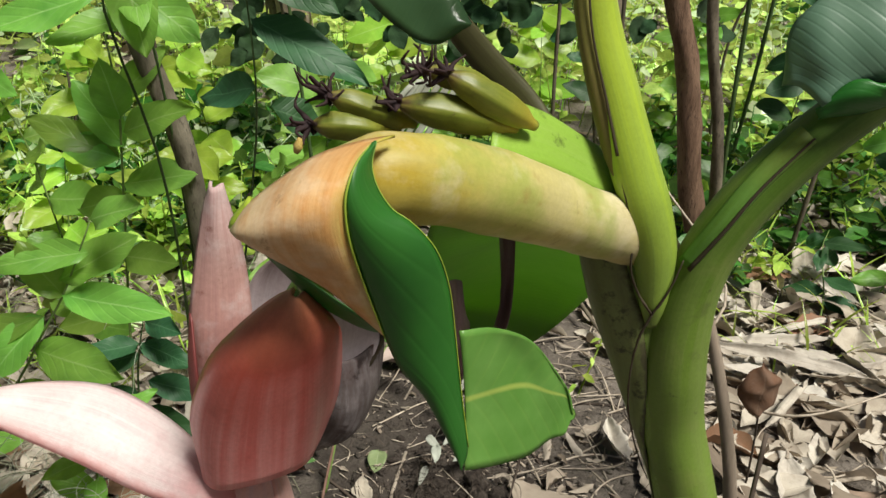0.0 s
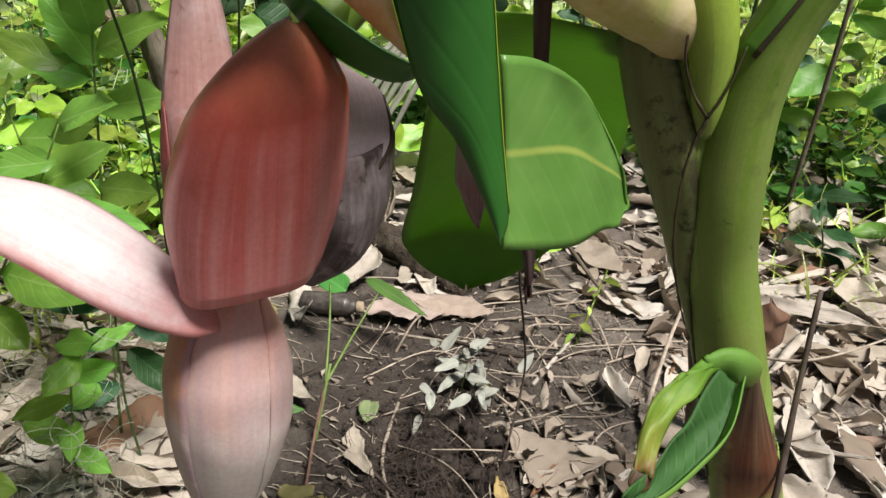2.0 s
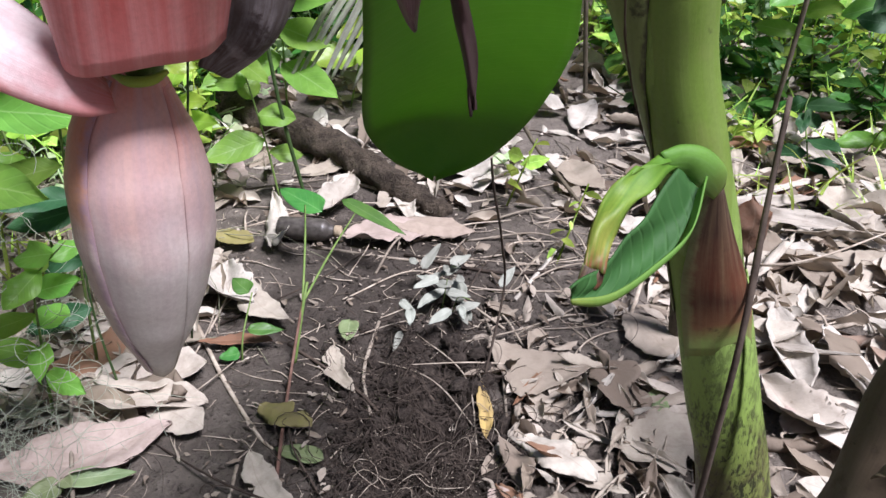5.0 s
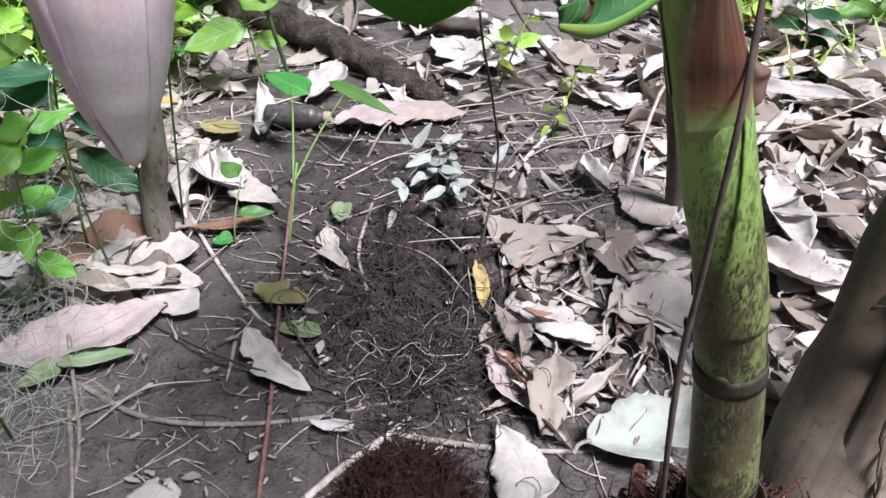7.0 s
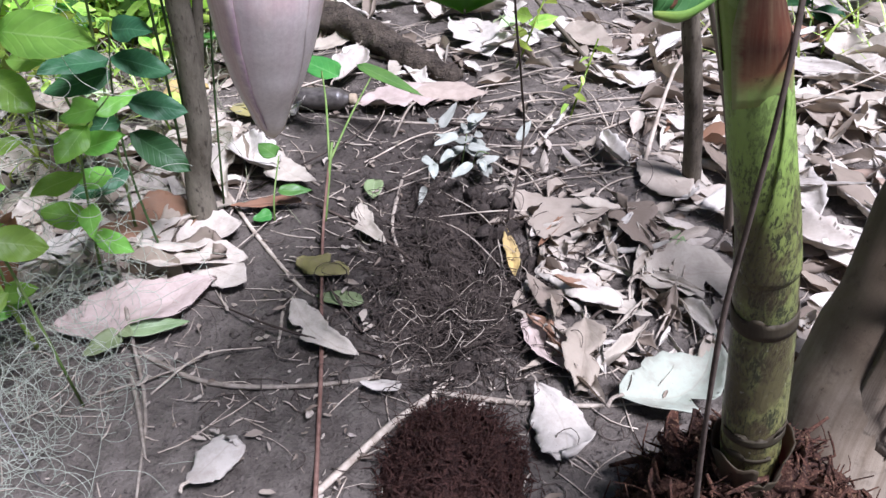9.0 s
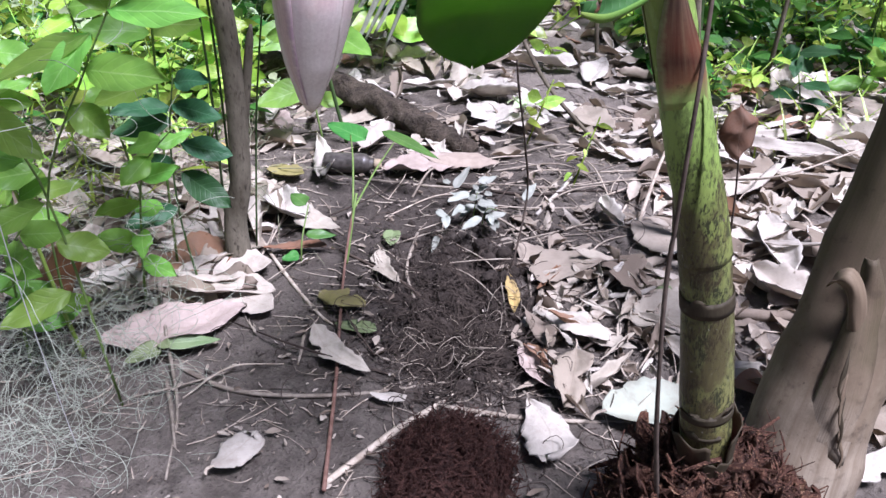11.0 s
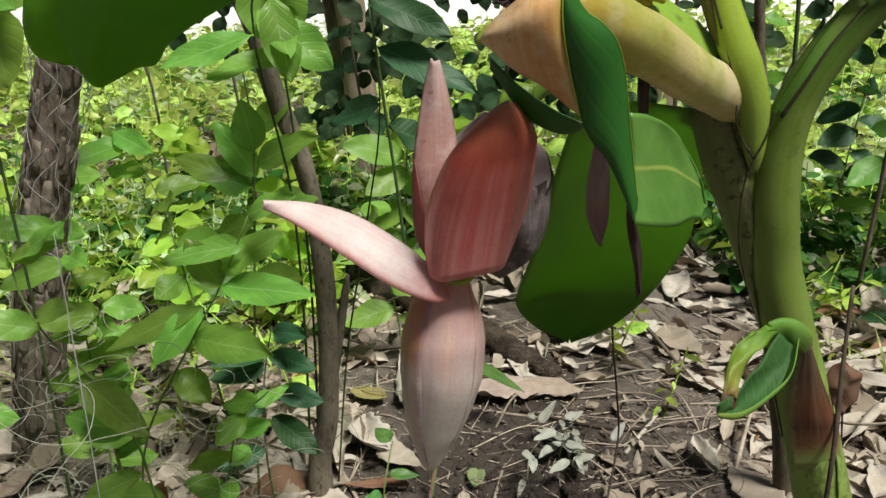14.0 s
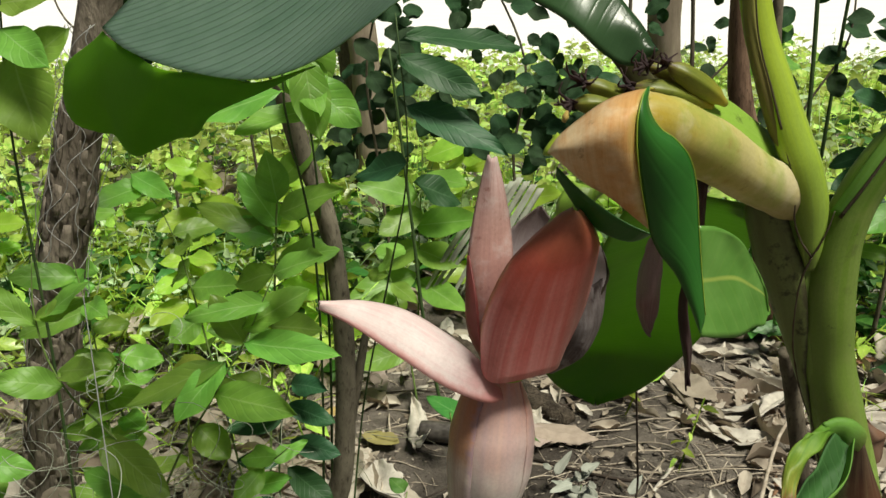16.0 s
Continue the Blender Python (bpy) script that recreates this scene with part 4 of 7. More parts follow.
bpart("green_blade", sheet([(0.0390, 0.3435, 0.9825), (0.036, 0.3322, 0.9803), (0.034, 0.3257, 0.9753), (0.0328, 0.3235, 0.967), (0.0338, 0.3255, 0.953), (0.038, 0.3315, 0.932), (0.044, 0.3370, 0.907), (0.050, 0.336, 0.894), (0.059, 0.335, 0.883), (0.067, 0.334, 0.867), (0.0745, 0.335, 0.849)], [(0.0405, 0.3430, 0.9830), (0.0395, 0.3385, 0.976), (0.0415, 0.3365, 0.969), (0.0465, 0.335, 0.962), (0.054, 0.3345, 0.957), (0.062, 0.335, 0.947), (0.067, 0.337, 0.931), (0.070, 0.338, 0.909), (0.073, 0.337, 0.886), (0.077, 0.336, 0.859), (0.0755, 0.335, 0.849)], (0.0, -0.005, 0.0), nu=44, nv=14), "banana_leaf", rolled, "dark glossy green leaf face", thick=0.0009)
brod("blade_edge", [(0.0392, 0.3435, 0.9823), (0.036, 0.3320, 0.9803), (0.0338, 0.3255, 0.9752), (0.0326, 0.3233, 0.967), (0.0336, 0.3252, 0.953), (0.0377, 0.3312, 0.932), (0.0437, 0.3368, 0.908)], [0.0002, 0.0004, 0.0005, 0.0005, 0.0004, 0.0002], "petiole", rolled, "yellow-green leaf margin", n=36, seg=6)
brod("blade_edge", [(0.0405, 0.3428, 0.9828), (0.0395, 0.3383, 0.976), (0.0416, 0.3363, 0.969), (0.0467, 0.3348, 0.962), (0.054, 0.3343, 0.957), (0.0622, 0.3348, 0.947), (0.0672, 0.3368, 0.931), (0.0702, 0.3378, 0.909), (0.0732, 0.3368, 0.886), (0.0772, 0.3358, 0.859)], [0.0002, 0.00025, 0.0002, 0.0002], "petiole", rolled, "pale thin leaf margin", n=50, seg=5)
bpart("blade_tip", sheet([(0.071, 0.346, 0.907), (0.083, 0.354, 0.905), (0.095, 0.361, 0.897), (0.107, 0.368, 0.883), (0.118, 0.375, 0.864), (0.1235, 0.377, 0.845)], [(0.076, 0.338, 0.845), (0.088, 0.347, 0.840), (0.102, 0.358, 0.838), (0.112, 0.366, 0.838), (0.119, 0.372, 0.8385), (0.1225, 0.376, 0.842)], (0.003, 0.005, 0.002), nu=34, nv=21, ripple=0.0015, seed=3), "banana_tip", rolled, "green leaf end with a yellow midrib", thick=0.0008)

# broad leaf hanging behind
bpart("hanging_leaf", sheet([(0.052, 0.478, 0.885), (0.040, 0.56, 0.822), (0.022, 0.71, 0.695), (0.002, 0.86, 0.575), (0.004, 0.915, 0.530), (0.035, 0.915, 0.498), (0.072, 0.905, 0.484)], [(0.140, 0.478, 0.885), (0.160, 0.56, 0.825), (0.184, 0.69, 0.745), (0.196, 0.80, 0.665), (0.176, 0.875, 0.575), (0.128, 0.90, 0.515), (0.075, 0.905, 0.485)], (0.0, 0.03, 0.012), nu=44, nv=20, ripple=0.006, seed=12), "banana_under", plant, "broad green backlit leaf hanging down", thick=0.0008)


# withered strips
bpart("withered_strip", sheet([(0.086, 0.43, 0.915), (0.090, 0.446, 0.865), (0.087, 0.462, 0.815), (0.094, 0.472, 0.772), (0.100, 0.476, 0.742)], [(0.094, 0.43, 0.915), (0.0965, 0.448, 0.865), (0.0935, 0.464, 0.815), (0.102, 0.474, 0.775), (0.1015, 0.476, 0.742)], (0, -0.006, 0), ripple=0.006, seed=2), "dry_thread", plant, "dark shrivelled hanging strip", thick=0.0012)
bpart("withered_strip", sheet([(0.062, 0.452, 0.868), (0.058, 0.468, 0.83), (0.060, 0.482, 0.80), (0.071, 0.488, 0.778)], [(0.070, 0.452, 0.868), (0.075, 0.466, 0.83), (0.075, 0.48, 0.800), (0.0725, 0.488, 0.778)], (0, -0.011, 0), ripple=0.006, seed=6), "dry_bract", plant, "shrivelled brown-grey dry bract", thick=0.0012)

# stalk of the fruit bunch, arching behind the rolled leaf down to the bud
brod("bunch_stalk", [(0.165, 0.48, 0.86), (0.14, 0.475, 0.90), (0.11, 0.465, 0.918), (0.07, 0.45, 0.922), (0.03, 0.435, 0.915), (0.0, 0.42, 0.885), (-0.022, 0.408, 0.84), (-0.034, 0.404, 0.785)], [0.012, 0.010, 0.0095, 0.009, 0.0085, 0.008, 0.008, 0.009], "petiole_dark", plant, n=40, seg=14)
bpart("bunch_scar", sheet([(0.005, 0.405, 0.918), (-0.003, 0.398, 0.908), (-0.004, 0.396, 0.897), (0.0, 0.396, 0.885)], [(0.020, 0.402, 0.915), (0.018, 0.395, 0.905), (0.016, 0.392, 0.895), (0.010, 0.392, 0.885)], (0, -0.006, 0)), "spotted_sheath", plant, thick=0.002)


def finger(base, mid, tip, r, seed):
    """One small banana from its stalk to the withered flower end."""
    c = spl([tip, np.array(tip) * 0.6 + np.array(mid) * 0.4, mid, np.array(base) * 0.6 + np.array(mid) * 0.4, base], 20)
    ob = brod("banana", c, [r * 0.25, r * 0.62, r * 0.9, r, r, r * 0.93, r * 0.75, r * 0.45, r * 0.34], "banana_skin", plant, "small unripe green-yellow banana", n=26, seg=5, lump=0.05, seed=seed)
    sub = ob.modifiers.new("round", "BEVEL")
    sub.width, sub.segments, sub.limit_method = r * 0.22, 2, "ANGLE"
    rng = np.random.RandomState(seed)
    t = np.array(tip)
    out = t - np.array(mid)
    out /= np.linalg.norm(out)
    for k in range(12):
        d = out * (0.001 + 0.005 * rng.rand()) + (rng.rand(3) - 0.5) * 0.013
        e = d * 1.1 + np.array([rng.rand() - 0.5, rng.rand() - 0.5, rng.rand() - 0.2]) * 0.009
        under(rod("withered_floret", [t, t + d * 0.5, t + d, t + e], [0.0018, 0.0012, 0.0007, 0.0004], "withered", plant, n=9, seg=5, lump=0.3, seed=k))
    return ob


finger((0.047, 0.425, 0.961), (0.030, 0.418, 0.969), (0.011, 0.412, 0.977), 0.0068, 1)
finger((0.040, 0.425, 0.958), (0.023, 0.414, 0.963), (0.004, 0.408, 0.965), 0.0072, 2)
finger((0.100, 0.43, 0.961), (0.081, 0.422, 0.974), (0.060, 0.416, 0.987), 0.0078, 3)
finger((0.092, 0.43, 0.960), (0.066, 0.421, 0.968), (0.040, 0.414, 0.974), 0.0088, 4)
finger((0.090, 0.44, 0.962), (0.070, 0.435, 0.978), (0.050, 0.428, 0.985), 0.0066, 5)
bpart("floret_drop", tube([(-0.001, 0.40, 0.955), (0.0, 0.40, 0.958), (0.001, 0.40, 0.962)], [0.0012, 0.0022, 0.0008], n=7, seg=8), "dead_yellow", plant, "small orange withered flower", wrap=True)
brod("olive_rib", [(0.045, 0.585, 0.985), (0.075, 0.59, 0.950), (0.105, 0.585, 0.922), (0.135, 0.56, 0.888)], [0.008, 0.0098, 0.009, 0.0065], "olive", plant, "dark olive leaf rib", n=20, seg=10, flat=0.3)
bpart("upper_leaf", sheet([(-0.05, 0.525, 1.035), (0.0, 0.505, 1.012), (0.03, 0.503, 0.985), (0.05, 0.504, 0.9785), (0.067, 0.506, 0.987)], [(-0.03, 0.55, 1.075), (0.02, 0.535, 1.05), (0.045, 0.522, 1.02), (0.06, 0.513, 1.0), (0.068, 0.507, 0.989)], (0, -0.003, 0.003), ripple=0.002, seed=5), "banana_wet", plant, "grey-green leaf tip with a water drop", thick=0.0008)

# flower bud
BUD = [(-0.036, 0.406, 0.790), (-0.038, 0.406, 0.779), (-0.041, 0.405, 0.762), (-0.043, 0.405, 0.740), (-0.0455, 0.407, 0.712), (-0.0495, 0.410, 0.685), (-0.0535, 0.413, 0.660), (-0.0565, 0.416, 0.640), (-0.058, 0.418, 0.6235), (-0.0583, 0.4185, 0.617)]
BUD_R = [0.009, 0.0145, 0.0240, 0.0290, 0.0295, 0.0255, 0.0195, 0.0120, 0.0065, 0.0015]
bud = bpart("flower_bud", tube(BUD, BUD_R, n=44, seg=34, lump=0.01), "bud_body", plant, "pink-white closed heart of the flower bud", wrap=True)
bpart("bud_bract", shell(BUD, BUD_R, 0.06, 0.86, [-112, -114, -113, -112, -106, -97], [-290, -300, -300, -290, -260, -230], 0.0006, 40, 22), "bud_flap", bud, "overlapping orange-tinged bract", thick=0.0004)
bpart("bud_bract", shell(BUD, BUD_R, 0.08, 0.93, [-20, -35, -40, -30, 0], [130, 130, 120, 90, 40], 0.0004, 34, 18), "bud_body", bud, thick=0.0003)
bpart("red_bract", sheet([(-0.0495, 0.372, 0.798), (-0.0475, 0.366, 0.836), (-0.034, 0.360, 0.872), (-0.0185, 0.358, 0.893), (-0.004, 0.360, 0.9065), (0.005, 0.362, 0.9115)], [(0.003, 0.402, 0.796), (0.015, 0.389, 0.838), (0.020, 0.374, 0.880), (0.018, 0.368, 0.894), (0.0125, 0.364, 0.904), (0.0075, 0.362, 0.911)], (-0.002, -0.015, 0.0), nu=36, nv=24, power=0.7, start=[(-0.0480, 0.374, 0.8035), (-0.0445, 0.369, 0.7985), (-0.036, 0.367, 0.7975), (-0.017, 0.373, 0.7995), (-0.003, 0.386, 0.7985), (0.0015, 0.401, 0.801)]), "red_bract", bud, "open dark red bract with pink streaks", thick=0.0016)
brod("bract_rim", [(-0.0475, 0.3655, 0.838), (-0.034, 0.3593, 0.873), (-0.0185, 0.3573, 0.8937), (-0.004, 0.3593, 0.9072)], [0.0005, 0.001, 0.0012, 0.0005], "white_bract", bud, "pale rolled edge", n=24, seg=6)
bpart("grey_bract", sheet([(-0.0118, 0.408, 0.788), (-0.0004, 0.404, 0.8041), (0.0051, 0.400, 0.8226), (0.0067, 0.398, 0.8388), (0.0080, 0.399, 0.8480)], [(-0.0039, 0.425, 0.7782), (0.0168, 0.430, 0.7960), (0.0271, 0.432, 0.8166), (0.0305, 0.431, 0.8380), (0.0312, 0.427, 0.8520)], (0.007, -0.008, -0.005), nu=30, nv=18, ripple=0.0012, seed=4), "grey_bract", bud, "grey-purple mottled outer bract", thick=0.0012)
bpart("bract_lining", sheet([(0.0040, 0.396, 0.8300), (0.0056, 0.394, 0.8552), (0.0055, 0.394, 0.8734), (0.0042, 0.399, 0.8895)], [(0.0110, 0.3985, 0.8285), (0.0235, 0.4095, 0.8380), (0.0312, 0.4200, 0.8505), (0.0268, 0.4260, 0.8677), (0.0096, 0.424, 0.8807)], (0.0, 0.006, 0.0), nu=26, nv=14), "pale_inner", bud, "pale lilac inner face", thick=0.0009)
brod("bract_rim", [(0.0080, 0.3960, 0.8290), (0.0235, 0.4085, 0.8378), (0.0315, 0.4195, 0.8505), (0.0272, 0.4255, 0.8677)], [0.0009, 0.0012, 0.0011, 0.0006], "dark_seam", bud, "dark dried rim", n=30, seg=6, lump=0.3)
bpart("upright_bract", sheet([(-0.044, 0.402, 0.788), (-0.059, 0.404, 0.815), (-0.0605, 0.41, 0.85), (-0.057, 0.416, 0.885), (-0.0515, 0.42, 0.912), (-0.0465, 0.423, 0.930)], [(-0.030, 0.402, 0.790), (-0.030, 0.404, 0.82), (-0.0305, 0.412, 0.85), (-0.033, 0.42, 0.88), (-0.0375, 0.423, 0.907), (-0.0430, 0.424, 0.928)], (0, -0.007, 0), nu=34, nv=16, ripple=0.0016, seed=9), "pink_petal", bud, "upright dusty pink bract", thick=0.0014)
bpart("upright_bract_side", sheet([(-0.044, 0.400, 0.79), (-0.057, 0.400, 0.815), (-0.0605, 0.405, 0.84), (-0.0595, 0.413, 0.865)], [(-0.044, 0.386, 0.79), (-0.050, 0.388, 0.815), (-0.0525, 0.393, 0.84), (-0.0585, 0.410, 0.866)], (-0.002, 0, 0)), "maroon", bud, thick=0.001)
bpart("upright_bract", sheet([(-0.035, 0.425, 0.80), (-0.042, 0.432, 0.84), (-0.036, 0.436, 0.872), (-0.016, 0.436, 0.892)], [(-0.01, 0.425, 0.80), (0.0, 0.432, 0.84), (0.002, 0.436, 0.87), (-0.012, 0.436, 0.893)], (0, 0.004, 0)), "pale_inner", bud, "pale lilac bract behind", thick=0.001)
bpart("white_bract", sheet([(-0.036, 0.378, 0.779), (-0.047, 0.368, 0.782), (-0.071, 0.361, 0.7955), (-0.098, 0.357, 0.8165), (-0.124, 0.351, 0.8385), (-0.1445, 0.349, 0.852)], [(-0.042, 0.386, 0.787), (-0.055, 0.387, 0.804), (-0.076, 0.393, 0.818), (-0.100, 0.392, 0.8325), (-0.124, 0.373, 0.846), (-0.1445, 0.349, 0.8535)], (0.002, -0.004, 0.007), nu=30, nv=14), "white_bract", bud, "pinkish white bract stretched out sideways", thick=0.0016)
bpart("bract_foot", tube([(-0.040, 0.392, 0.789), (-0.034, 0.392, 0.786), (-0.026, 0.394, 0.786), (-0.020, 0.396, 0.789)], [0.001, 0.0022, 0.0022, 0.001], n=12, seg=12), "petiole", bud, "yellow-green neck under the bracts", wrap=True)

# brown dry cap and the small torn leaf low on the stem
bpart("brown_cap", sheet([(0.219, 0.4575, 0.712), (0.2155, 0.4585, 0.685), (0.2145, 0.459, 0.655), (0.2185, 0.461, 0.632), (0.2265, 0.463, 0.598)], [(0.2255, 0.4585, 0.713), (0.2365, 0.459, 0.685), (0.250, 0.461, 0.655), (0.258, 0.464, 0.635), (0.2665, 0.469, 0.602)], (0.0035, -0.0085, 0), nu=20, nv=14), "brown_cap", plant, "dry rust-brown sheath patch", thick=0.0012)
small = bpart("small_leaf", sheet([(0.183, 0.428, 0.742), (0.195, 0.436, 0.742), (0.208, 0.441, 0.738), (0.222, 0.451, 0.724), (0.226, 0.458, 0.712)], [(0.188, 0.430, 0.732), (0.197, 0.436, 0.728), (0.205, 0.438, 0.722), (0.214, 0.448, 0.712), (0.222, 0.457, 0.704)], (0.0, -0.004, 0.004), nu=18, nv=10), "small_green", plant, "small torn green leaf", thick=0.0012)
bpart("leaf_half", sheet([(0.186, 0.430, 0.743), (0.163, 0.411, 0.7375), (0.1495, 0.394, 0.7245), (0.1455, 0.378, 0.711)], [(0.194, 0.430, 0.733), (0.177, 0.411, 0.7335), (0.1615, 0.394, 0.7225), (0.154, 0.378, 0.710)], (-0.001, -0.001, 0.002), ripple=0.003, seed=2), "small_pale", small, "yellow-green curled half", thick=0.0014)
bpart("leaf_half", sheet([(0.194, 0.430, 0.732), (0.174, 0.406, 0.721), (0.158, 0.384, 0.7135), (0.1375, 0.362, 0.713)], [(0.207, 0.436, 0.722), (0.197, 0.416, 0.708), (0.177, 0.395, 0.702), (0.156, 0.375, 0.700), (0.139, 0.362, 0.707)], (0.003, 0.008, -0.004), nu=24, nv=12, ripple=0.003, seed=5), "small_dark", small, "dark green folded half", thick=0.001)
bpart("leaf_half", sheet([(0.209, 0.434, 0.728), (0.200, 0.414, 0.712), (0.180, 0.393, 0.706), (0.158, 0.373, 0.704), (0.1385, 0.3615, 0.7085)], [(0.206, 0.435, 0.719), (0.196, 0.415, 0.704), (0.176, 0.394, 0.698), (0.155, 0.374, 0.697), (0.139, 0.362, 0.705)], (0.0, -0.003, 0.0), nu=24, nv=8), "small_green", small, "lighter green outer edge", thick=0.001)
bpart("scorched_tip", sheet([(0.1448, 0.3795, 0.714), (0.1430, 0.3765, 0.708), (0.1455, 0.3755, 0.704)], [(0.1545, 0.3785, 0.711), (0.153, 0.376, 0.706), (0.1515, 0.3755, 0.7035)], (-0.002, -0.003, 0)), "brown_cap", small, "scorched brown tip", thick=0.0014)

# ---- second, thicker stem clad in dry sheaths ----
second = thing("banana_stump", "thick leaning banana stem wrapped in dry tan sheaths", "banana stem", at=(0.57, 0.66, 0))
under(rod("trunk", [(0.515, 0.62, -0.02), (0.535, 0.655, 0.08), (0.572, 0.695, 0.20), (0.61, 0.74, 0.33), (0.655, 0.785, 0.50), (0.71, 0.83, 0.72), (0.75, 0.87, 0.95)], [0.078, 0.076, 0.070, 0.064, 0.058, 0.052, 0.048], "sheath_tan", second, n=40, seg=28, lump=0.04, seed=3))
under(part("dry_sheath", sheet([(0.495, 0.60, 0.10), (0.522, 0.628, 0.20), (0.548, 0.66, 0.28), (0.552, 0.668, 0.325)], [(0.545, 0.575, 0.07), (0.572, 0.615, 0.18), (0.578, 0.65, 0.27), (0.562, 0.662, 0.328)], (-0.012, -0.016, 0), ripple=0.004, seed=8), "sheath_tan", second, "peeling dry sheath", thick=0.002))
under(part("curled_sheath", sheet([(0.566, 0.640, 0.18), (0.556, 0.636, 0.25), (0.545, 0.640, 0.30), (0.530, 0.646, 0.322), (0.516, 0.654, 0.314), (0.511, 0.662, 0.292)], [(0.548, 0.634, 0.17), (0.535, 0.634, 0.24), (0.526, 0.640, 0.285), (0.518, 0.645, 0.300), (0.512, 0.651, 0.300), (0.509, 0.659, 0.288)], (-0.006, -0.012, 0.004), ripple=0.003, seed=31), "sheath_pale", second, "curled dry sheath end", thick=0.0015))
for k in range(4):
    x0, y0, z0 = 0.528 + 0.004 * k, 0.603 - 0.004 * k, 0.235 - 0.035 * k
    under(rod("dry_strip", [(x0, y0, z0), (x0 - 0.006, y0 - 0.012, z0 - 0.02), (x0 - 0.010 + 0.004 * k, y0 - 0.018, z0 - 0.045), (x0 - 0.002, y0 - 0.020, z0 - 0.07)], [0.0008, 0.0028, 0.0022, 0.0006], "sheath_pale" if k % 2 else "dark_seam", second, "thin frayed strip of dry sheath", n=14, seg=6, flat=0.35, lump=0.4, seed=k))


# ---- fibrous heaps ----
def heap(name, centre, rx, ry, h, mat, label, strands, seed, slen=0.06, thick=0.0016, chunk=0.0):
    rng = np.random.RandomState(seed)
    t = thing(name, label, "plant debris", at=(centre[0], centre[1], 0))
    P = np.zeros((18, 36, 3))
    for i in range(18):
        f = i / 17
        for j in range(36):
            g = 2 * math.pi * j / 36
            k = math.sin(f * math.pi / 2) * (1 + 0.22 * noise.noise((math.cos(g) * 2, math.sin(g) * 2, seed + f * 2)))
            zz = h * math.cos(f * math.pi / 2) ** 0.8 * (1 + 0.3 * noise.noise((math.cos(g) * k * 4, math.sin(g) * k * 4, seed))) - 0.03 * f
            P[i, j] = (centre[0] + rx * k * math.cos(g), centre[1] + ry * k * math.sin(g), zz + 0.006 * noise.noise((P[i, j, 0] + g * 4, f * 14, seed)))
    under(part("core", P, mat, t, wrap=True))
    pieces = []
    for _ in range(strands):
        g, k = rng.rand() * 6.28, rng.rand() ** 0.5
        x, y = centre[0] + rx * k * math.cos(g), centre[1] + ry * k * math.sin(g)
        z = h * math.cos(k * math.pi / 2) ** 0.8
        d = np.array([math.cos(g + rng.randn()), math.sin(g + rng.randn()), 0.5 * rng.randn()]) * slen * (0.4 + rng.rand())
        p0 = np.array([x, y, z - 0.004])
        pts = [p0, p0 + d * 0.35 + [0, 0, 0.012 * rng.rand()], p0 + d * 0.7 + rng.randn(3) * 0.008, p0 + d + rng.randn(3) * 0.012]
        for q in pts[1:]:
            q[2] = max(q[2], 0.003)
        r = thick * (0.4 + rng.rand()) * (1 + chunk * (rng.rand() > 0.8) * 3)
        pieces.append((tube(pts, [r, r, r * 0.8, r * 0.3], n=7, seg=4, lump=0.2), True))
    ob = join("fibre_mat", pieces, mat)
    ob.parent = t
    under(ob)
    return t


corm = heap("corm_clump", (0.355, 0.50), 0.13, 0.12, 0.165, "fibre", "shaggy red-brown fibrous corm at the stem foot", 2200, 5, 0.026, 0.0022, 0.5)
for k in range(26):
    g = k * 2.399
    rr = 0.035 + 0.06 * ((k * 7) % 11) / 11
    cx, cy, cz = 0.345 + rr * math.cos(g), 0.503 + rr * math.sin(g), 0.155 - 0.9 * (rr - 0.03)
    d = np.array([math.cos(g), math.sin(g), 0]) * 0.014
    w = np.array([-math.sin(g), math.cos(g), 0]) * 0.014
    b0 = np.array([cx, cy, cz])
    under(part("sheath_stub", sheet([b0 - w - [0, 0, 0.02], b0 - w * 0.9 + d * 0.4, b0 - w * 0.6 + d + [0, 0, 0.016 + 0.012 * (k % 3)]], [b0 + w - [0, 0, 0.02], b0 + w * 0.9 + d * 0.4, b0 + w * 0.5 + d + [0, 0, 0.012 + 0.012 * (k % 4)]], d * 0.6, nu=9, nv=7, ripple=0.004, seed=k), "fibre", corm, thick=0.002))
rng = np.random.RandomState(15)
shreds = []
for k in range(170):
    g, rr = rng.rand() * 6.28, 0.3 + 0.68 * rng.rand() ** 0.6
    base = (0.355 + 0.125 * rr * math.cos(g), 0.50 + 0.12 * rr * math.sin(g), 0.165 * math.cos(rr * math.pi / 2) ** 0.8 + 0.002)
    P = blade(1.0, 0.5, 7, 5, 0.8, rng.choice([0.8, 1.6, -1.0]), -0.5 * rng.rand(), 0.5, 0.06, 0.1, k)
    shreds.append((turned(P, base, g + 0.7 * rng.randn(), -0.3 - 0.9 * rng.rand(), 0.8 * rng.randn(), 0.014 + 0.022 * rng.rand()), False))
fringe = join("shredded_husk", shreds, "shred")
fringe.parent = corm
under(fringe)
heap("fibre_heap", (0.043, 0.605), 0.093, 0.13, 0.052, "fibre_red", "low mound of red-brown plant fibre on the soil", 2000, 8, 0.014, 0.0010)


